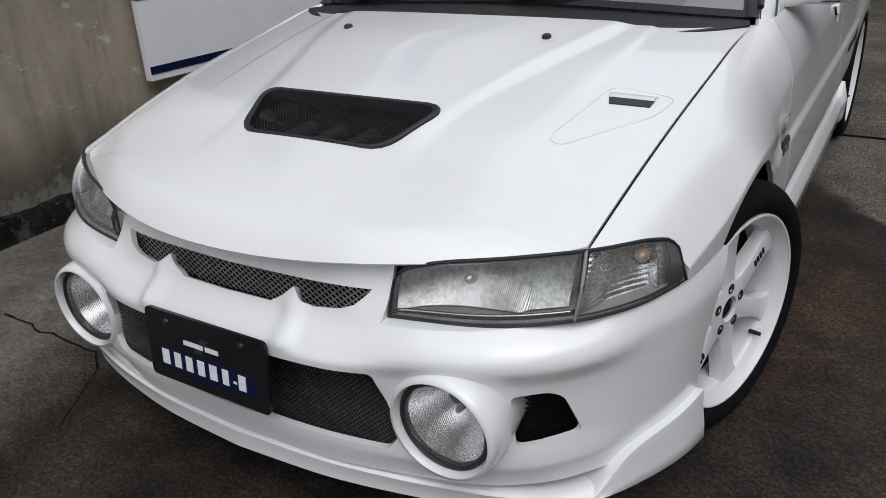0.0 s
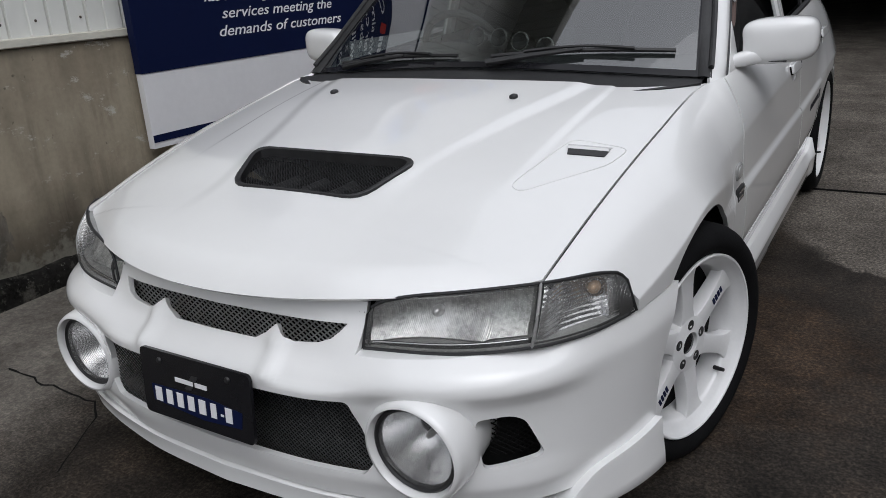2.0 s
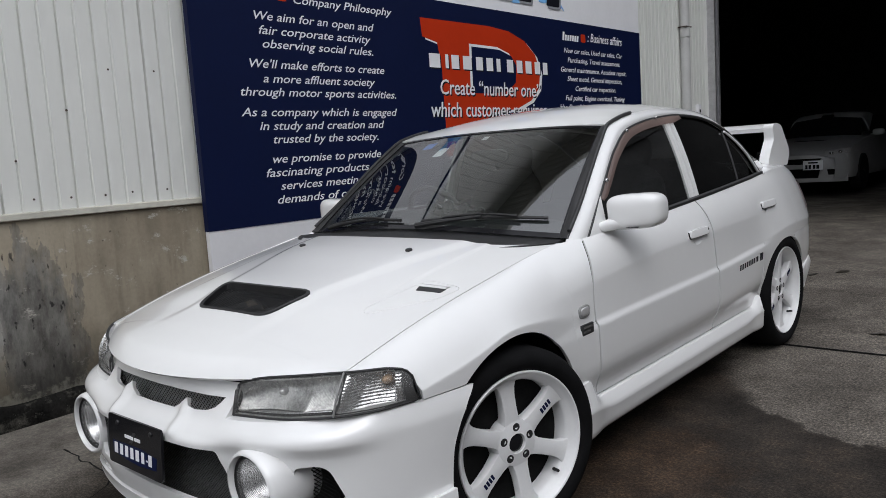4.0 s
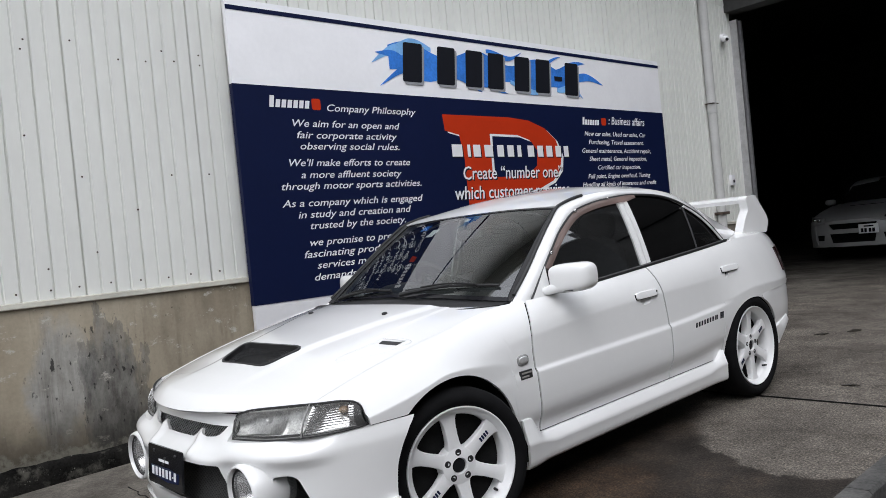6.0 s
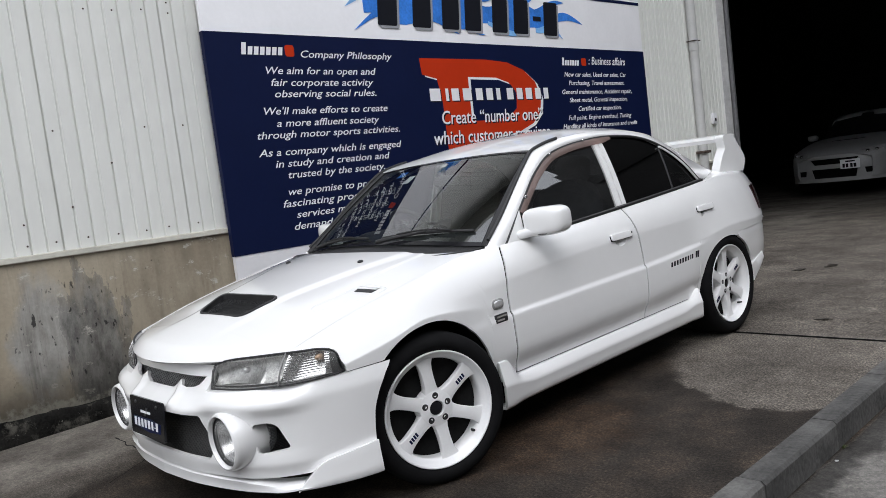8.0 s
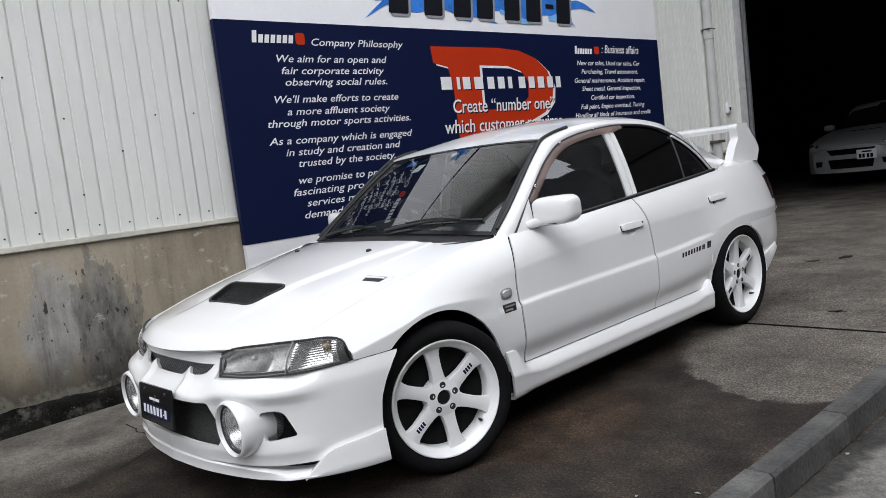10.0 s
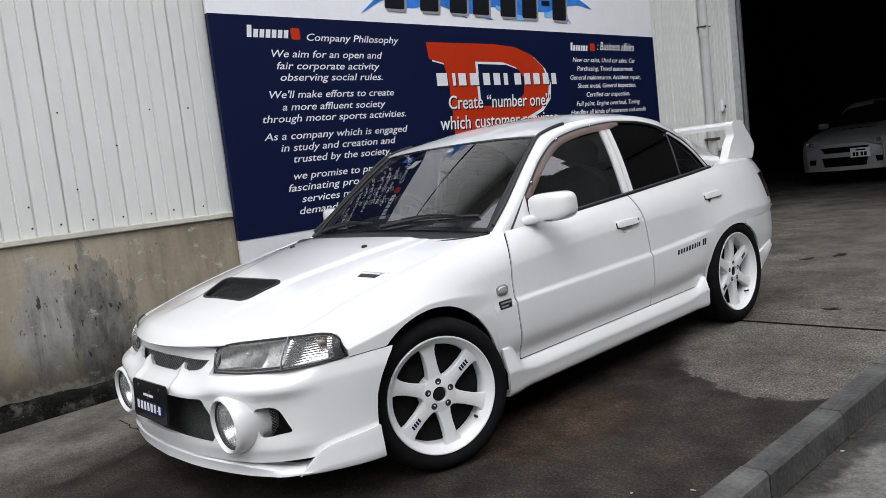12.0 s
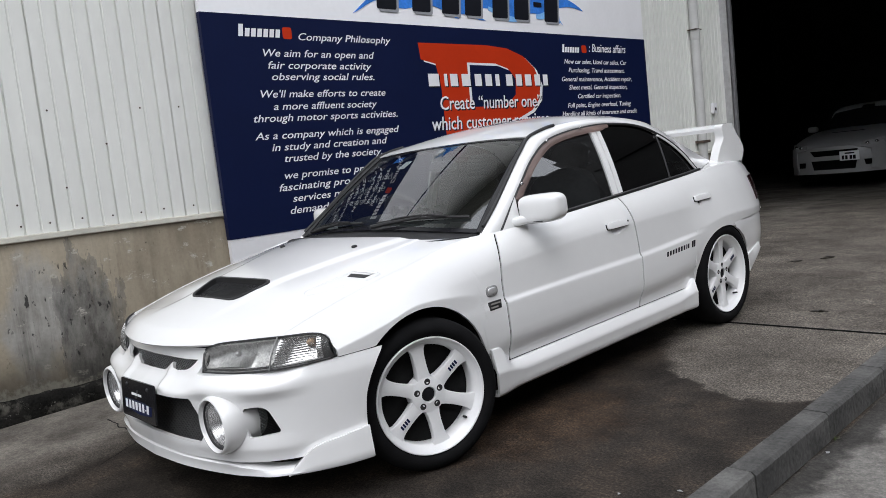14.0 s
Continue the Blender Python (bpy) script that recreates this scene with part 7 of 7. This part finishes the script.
def build_under():
    """Dark inner arches, floor and cabin tub that close the body."""
    for yc in (0.0, BASE):
        for s in (-1, 1):
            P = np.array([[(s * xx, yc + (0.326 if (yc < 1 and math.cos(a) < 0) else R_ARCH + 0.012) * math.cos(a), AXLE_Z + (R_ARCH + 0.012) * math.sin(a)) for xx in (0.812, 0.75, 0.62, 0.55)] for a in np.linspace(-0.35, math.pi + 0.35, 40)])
            part("wheel_arch_liner", mesh_of("wheel_arch_liner", *shell(P, 0.006, (s * 0.7, yc, AXLE_Z)), NEAR_BLACK), car, "dark wheel arch liner")
    part("floor_pan", mesh_of("floor_pan", *box((-0.78, 0.36, 0.20), (0.78, 2.14, 0.32), 0.02), NEAR_BLACK), car)
    part("floor_pan", mesh_of("floor_pan", *box((-0.55, -0.60, 0.20), (0.55, 0.36, 0.60), 0.02), NEAR_BLACK), car)
    part("floor_pan", mesh_of("floor_pan", *box((-0.55, 2.14, 0.24), (0.55, 3.38, 0.85), 0.02), NEAR_BLACK), car)
    for s in (-1, 1):
        part("door_card", mesh_of("door_card", *box((min(s * 0.69, s * 0.735), 0.42, 0.30), (max(s * 0.69, s * 0.735), 2.35, 0.86), 0.01), DASH), car)


build_under()


def build_rear_bumper():
    pl = crv((0, 0.862, 2.62), (0.06, 0.858, 2.70), (0.14, 0.842, 2.84), (0.28, 0.822, 3.00), (0.42, 0.786, 3.14), (0.56, 0.712, 3.28), (0.7, 0.575, 3.39), (0.85, 0.3, 3.44), (1, 0.0, 3.45))
    ss = np.linspace(0, 0.3, 40)
    P = np.zeros((120, 18, 3))
    for i, q in enumerate(np.linspace(-1, 1, 120)):
        for j in range(18):
            h = j / 17
            z0 = 0.27 + 0.352 * h
            ya = max(BASE + 0.350 * math.sqrt(max(1 - ((z0 - AXLE_Z) / 0.302) ** 2, 0)) - 0.02, 2.640)
            s0 = float(np.interp(ya, pl(ss)[:, 1], ss))
            p = pl(np.float64(s0 + (1 - s0) * (1 - abs(q))))
            foot = 0.275 + 0.09 * float(ease(2.80, 3.06, p[1]))
            z = foot + (0.622 + 0.012 * float(ease(2.7, 3.1, p[1])) - foot) * h
            tuck = 0.024 * (1 - float(ease(0.28, 0.50, z))) + 0.006 * float(ease(0.59, 0.62, z))
            P[i, j] = (math.copysign(p[0] - tuck, q), p[1] - tuck * 0.4, z)
    part("rear_bumper", mesh_of("rear_bumper", *shell(P, 0.014, (0, 2.6, 0.45)), PAINT), car)
    for s in (-1, 1):
        rows = []
        for y in np.linspace(2.815, 3.04, 20):
            f = (y - 2.815) / 0.225
            x = float(np.interp(y, pl(np.linspace(0, 0.6, 60))[:, 1], pl(np.linspace(0, 0.6, 60))[:, 0])) - 0.014
            zt, zb = 0.378 + 0.045 * f, 0.268 + 0.105 * f
            rows.append([(s * (x - 0.02), y, zt - 0.002), (s * (x + 0.008), y, zt), (s * (x + 0.013), y, zt - 0.005), (s * (x + 0.022), y, zb + 0.012), (s * (x + 0.018), y, zb), (s * (x - 0.04), y, zb + 0.004)])
        part("rear_corner", mesh_of("rear_corner", *shell(np.array(rows), 0.01, (0, 2.9, 0.3)), PAINT), car)


build_rear_bumper()


def build_spoiler():
    root = part("rear_spoiler", mesh_of("rear_spoiler", *shell(np.array([[(x, 3.10 + c * 0.20, 1.200 + 0.018 * math.sin(math.pi * c * 0.9) + 0.012 * c) for c in np.linspace(0, 1, 10)] for x in np.linspace(-0.57, 0.57, 30)]), 0.026, (0, None, 0.9)), PAINT), car)
    for s in (-1, 1):
        o = rounded([(2.955, 0.975), (3.02, 1.075), (3.075, 1.13), (3.055, 1.208), (3.08, 1.226), (3.185, 1.216), (3.212, 1.203), (3.335, 1.07), (3.35, 1.03), (3.31, 0.955)], 0.02, 3)
        v, f = prism(o, s * 0.553, s * 0.612, 0)
        part("end_plate", mesh_of("end_plate", v, f, PAINT, sharp=30), root)
        part("pedestal", mesh_of("pedestal", *blob((s * 0.56, 3.12, 0.970), (0.045, 0.17, 0.022), 3, 24, 8), PAINT), root)


build_spoiler()


def build_mirrors():
    for s in (1, -1):
        v, f = blob((0, 0, 0), (0.103, 0.060, 0.067), 3.7, 44, 24)
        v = [(s * (0.875 + x - 0.010 * max(z, 0) / 0.067 * (x < 0)), 0.792 + y + 0.02 * (x / 0.108), 0.962 + z * (1 + 0.06 * x / 0.108) + (0.010 * x / 0.103 if z < 0 else 0.0)) for x, y, z in v]
        m = part("door_mirror", mesh_of("door_mirror", v, f, PAINT, sharp=60), car)
        V, F, k = [], [], 24
        rows = ((0.738, 0.735, 0.906, 0.040, 0.016), (0.760, 0.742, 0.909, 0.042, 0.022), (0.787, 0.752, 0.915, 0.042, 0.025), (0.815, 0.764, 0.920, 0.042, 0.025), (0.845, 0.775, 0.924, 0.042, 0.025), (0.875, 0.790, 0.930, 0.036, 0.022))
        for x, y, z, dy, dz in rows:
            for i in range(k):
                c, n = math.cos(2 * math.pi * i / k), math.sin(2 * math.pi * i / k)
                V.append((s * x, y + dy * math.copysign(abs(c) ** 0.7, c), z + dz * math.copysign(abs(n) ** 0.7, n)))
        for r in range(len(rows) - 1):
            F += [(r * k + i, r * k + (i + 1) % k, (r + 1) * k + (i + 1) % k, (r + 1) * k + i) for i in range(k)]
        F += [tuple(range(k)), tuple(range((len(rows) - 1) * k, len(rows) * k))]
        part("mirror_arm", mesh_of("mirror_arm", V, F, PAINT, sharp=60), m)
        part("mirror_gap", mesh_of("mirror_gap", *box((min(s * 0.825, s * 0.90), 0.738, 0.904), (max(s * 0.825, s * 0.90), 0.79, 0.907), 0.001), BLACK), m, "dark joint under the mirror")
        part("mirror_glass", mesh_of("mirror_glass", *blob((s * 0.888, 0.846, 0.964), (0.084, 0.008, 0.052), 3.4, 24, 10), CHROME), m, "mirror glass")


build_mirrors()


def build_wipers():
    def on(u, w, d=0.012):
        a, b = base_edge(np.float64(u)), head_edge(np.float64(u))
        p = a + (b - a) * w + np.array((0, -0.6, 0.8)) * (0.012 * 4 * w * (1 - w) + d)
        return tuple(p)

    for name, pts, blade in (("wiper", [(0.10, 0.0), (0.30, 0.05), (0.52, 0.10)], (0.10, 0.055, 0.90, 0.13)), ("wiper", [(-0.75, 0.0), (-0.6, 0.03), (-0.38, 0.055)], (-0.80, 0.045, -0.08, 0.06))):
        w = part(name, mesh_of(name, *tube([on(u, h, 0.022) for u, h in pts], [0.012, 0.009, 0.006], 8), BLACK), car, "black windscreen wiper")
        u0, h0, u1, h1 = blade
        part("wiper_blade", mesh_of("wiper_blade", *tube([on(u0 + (u1 - u0) * i / 12, h0 + (h1 - h0) * i / 12 + 0.012 * math.sin(math.pi * i / 12), 0.012) for i in range(13)], 0.007, 6), BLACK), w)
        part("wiper_bridge", mesh_of("wiper_bridge", *tube([on(u0 + (u1 - u0) * (0.2 + 0.6 * i / 8), h0 + (h1 - h0) * (0.2 + 0.6 * i / 8) + 0.02 * math.sin(math.pi * i / 8), 0.024) for i in range(9)], 0.005, 6), BLACK), w)


build_wipers()


def build_badges():
    for s in (1, -1):
        x = s * (float(section(0.42, v_at(0.42, 0.648, fender_top), fender_top)[0]) + 0.002)
        part("side_indicator", mesh_of("side_indicator", *blob((x, 0.422, 0.650), (0.006, 0.036, 0.024), 3.0, 24, 10), HOUSING), car, "clear side indicator lamp")
        part("side_indicator", mesh_of("side_indicator", *blob((x + s * 0.003, 0.422, 0.651), (0.006, 0.028, 0.016), 3.0, 24, 10), REFLECTOR), car, "clear side indicator lamp")
        xx = s * (float(section(0.43, v_at(0.43, 0.588, fender_top), fender_top)[0]))
        b = part("badge", mesh_of("badge", *box((min(xx - s * 0.004, xx + s * 0.006), 0.388, 0.568), (max(xx - s * 0.004, xx + s * 0.006), 0.464, 0.606), 0.003), BLACK), car, "dark and chrome fender badge")
        lo, hi = sorted((xx + s * 0.004, xx + s * 0.0075))
        part("badge_bar", mesh_of("badge_bar", *box((lo, 0.394, 0.592), (hi, 0.458, 0.600)), CHROME, smooth=False), b)
        part("badge_bar", mesh_of("badge_bar", *box((lo, 0.394, 0.576), (hi, 0.440, 0.584)), CHROME, smooth=False), b)
        # plain lettering bars on the rear door
        y = 1.828
        for i in range(9):
            w = 0.026 if i != 7 else 0.012
            z0 = 0.541 + 0.035 * (y - 1.828)
            x0 = float(section(y, v_at(y, z0 + 0.012, belt), belt)[0])
            lo, hi = sorted((s * (x0 - 0.006), s * (x0 + 0.0015)))
            part("lettering_bar", mesh_of("lettering_bar", *prism([(y, z0), (y + w * 0.6, z0), (y + w * 0.6 + 0.006, z0 + 0.026), (y + 0.006, z0 + 0.026)], lo, hi, 0), SIGN_BLACK, smooth=False), car, "black lettering bar")
            y += w + 0.004
        for a in (0, 0.022):
            x0 = float(section(2.12, v_at(2.12, 0.56, belt), belt)[0])
            lo, hi = sorted((s * (x0 - 0.006), s * (x0 + 0.0015)))
            part("lettering_bar", mesh_of("lettering_bar", *prism([(2.102 + a, 0.546), (2.117 + a, 0.546), (2.127 + a, 0.583), (2.109 + a, 0.583)], lo, hi, 0), SIGN_BLACK, smooth=False), car, "black lettering bar")


build_badges()


def build_interior():
    P = np.zeros((40, 12, 3))
    for i, u in enumerate(np.linspace(-1, 1, 40)):
        for j, w in enumerate(np.linspace(0, 1, 12)):
            P[i, j] = (0.70 * u, 0.46 + 0.08 * u * u + 0.50 * w, 0.885 - 0.02 * u * u + 0.035 * math.sin(math.pi * w * 0.8) - 0.22 * max(0, w - 0.8) * 5 * (w - 0.8))
    part("dashboard", mesh_of("dashboard", *shell(P, 0.18, (0, None, 0.2)), DASH), car, "dark dashboard")
    part("instrument_hood", mesh_of("instrument_hood", *blob((-0.36, 0.80, 0.91), (0.17, 0.12, 0.055), 3, 28, 12), DASH), car)
    wheel = part("steering_wheel", mesh_of("steering_wheel", *[(lambda v, f: ([tuple((pose(-0.36, 1.03, 0.90, 25) @ Vector(p))) for p in v], f))(*lathe([(0.175 + 0.015 * math.cos(a), 0.015 * math.sin(a)) for a in np.linspace(0, 2 * math.pi, 10)[:-1]], 40, 1, (0, 0, 0), True))][0], DASH), car, "dark steering wheel")
    part("wheel_boss", mesh_of("wheel_boss", *blob((-0.36, 1.02, 0.90), (0.16, 0.03, 0.05), 2.5, 20, 10), DASH), wheel)
    for x, y, gz in ((-0.143, 0.775, 0.980), (-0.073, 0.81, 0.973), (0.004, 0.825, 0.958), (0.102, 0.82, 0.938)):
        g = part("gauge", mesh_of("gauge", *[(lambda v, f: ([tuple(pose(x, y, gz, -20) @ Vector(p)) for p in v], f))(*lathe([(0.0, 0.03), (0.030, 0.03), (0.032, -0.03), (0.028, -0.032), (0.0, -0.02)], 28, 1))][0], GLOSS_BLACK), car, "small round gauge on the dashboard")
        part("gauge_rim", mesh_of("gauge_rim", *[(lambda v, f: ([tuple(pose(x, y, gz, -20) @ Vector(p)) for p in v], f))(*lathe([(0.030, -0.028), (0.034, -0.028), (0.034, 0.034), (0.030, 0.034)], 28, 1, (0, 0, 0), True))][0], CHROME), g, "bright gauge rim")
    for x in (-0.36, 0.36):
        seat = part("front_seat", mesh_of("front_seat", *blob((x, 1.25, 0.46), (0.25, 0.27, 0.10), 3.5, 28, 12), SEAT), car, "dark cloth front seat")
        v, f = blob((0, 0, 0), (0.24, 0.075, 0.33), 3.2, 28, 16)
        part("seat_back", mesh_of("seat_back", [tuple(pose(x, 1.56, 0.78, -18) @ Vector(p)) for p in v], f, SEAT), seat)
        v, f = blob((0, 0, 0), (0.12, 0.05, 0.085), 3.0, 20, 12)
        part("headrest", mesh_of("headrest", [tuple(pose(x, 1.70, 1.15, -15) @ Vector(p)) for p in v], f, SEAT), seat)
    part("rear_bench", mesh_of("rear_bench", *blob((0, 2.05, 0.50), (0.62, 0.27, 0.12), 4, 28, 12), SEAT), car)
    v, f = blob((0, 0, 0), (0.62, 0.08, 0.30), 4, 28, 12)
    part("rear_bench", mesh_of("rear_bench", [tuple(pose(0, 2.42, 0.78, -22) @ Vector(p)) for p in v], f, SEAT), car)
    part("parcel_shelf", mesh_of("parcel_shelf", *box((-0.60, 2.48, 0.90), (0.60, 2.90, 0.93), 0.01), DASH), car)
    P = np.array([[(0.55 * u, 1.16 + 1.02 * w, float(ROOF_C(np.float64(1.16 + 1.02 * w))) - 0.03 - 0.055 * abs(u) ** 2.6) for w in np.linspace(0, 1, 16)] for u in np.linspace(-1, 1, 20)])
    part("headliner", mesh_of("headliner", *shell(P, 0.01, (0, None, 0.8)), HOUSING), car)
    part("rear_view_mirror", mesh_of("rear_view_mirror", *blob((0, 1.02, 1.195), (0.11, 0.018, 0.032), 3, 24, 10), BLACK), car)

    def sticker(u, w, du, dw, material, label):
        P = pane(base_edge, head_edge, u - du, u + du, w - dw, w + dw, 6, 6, lift=-0.006)
        part("sticker", mesh_of("sticker", *shell(P, 0.001, (0, 1.6, 0.6)), material), car, label)

    sticker(-0.06, 0.935, 0.026, 0.020, SIGN_WHITE, "small white windscreen sticker")
    sticker(-0.62, 0.90, 0.05, 0.035, SIGN_BLUE, "blue round windscreen sticker")
    sticker(-0.40, 0.80, 0.045, 0.05, SIGN_WHITE, "white windscreen sticker")


build_interior()


build_parked_car()
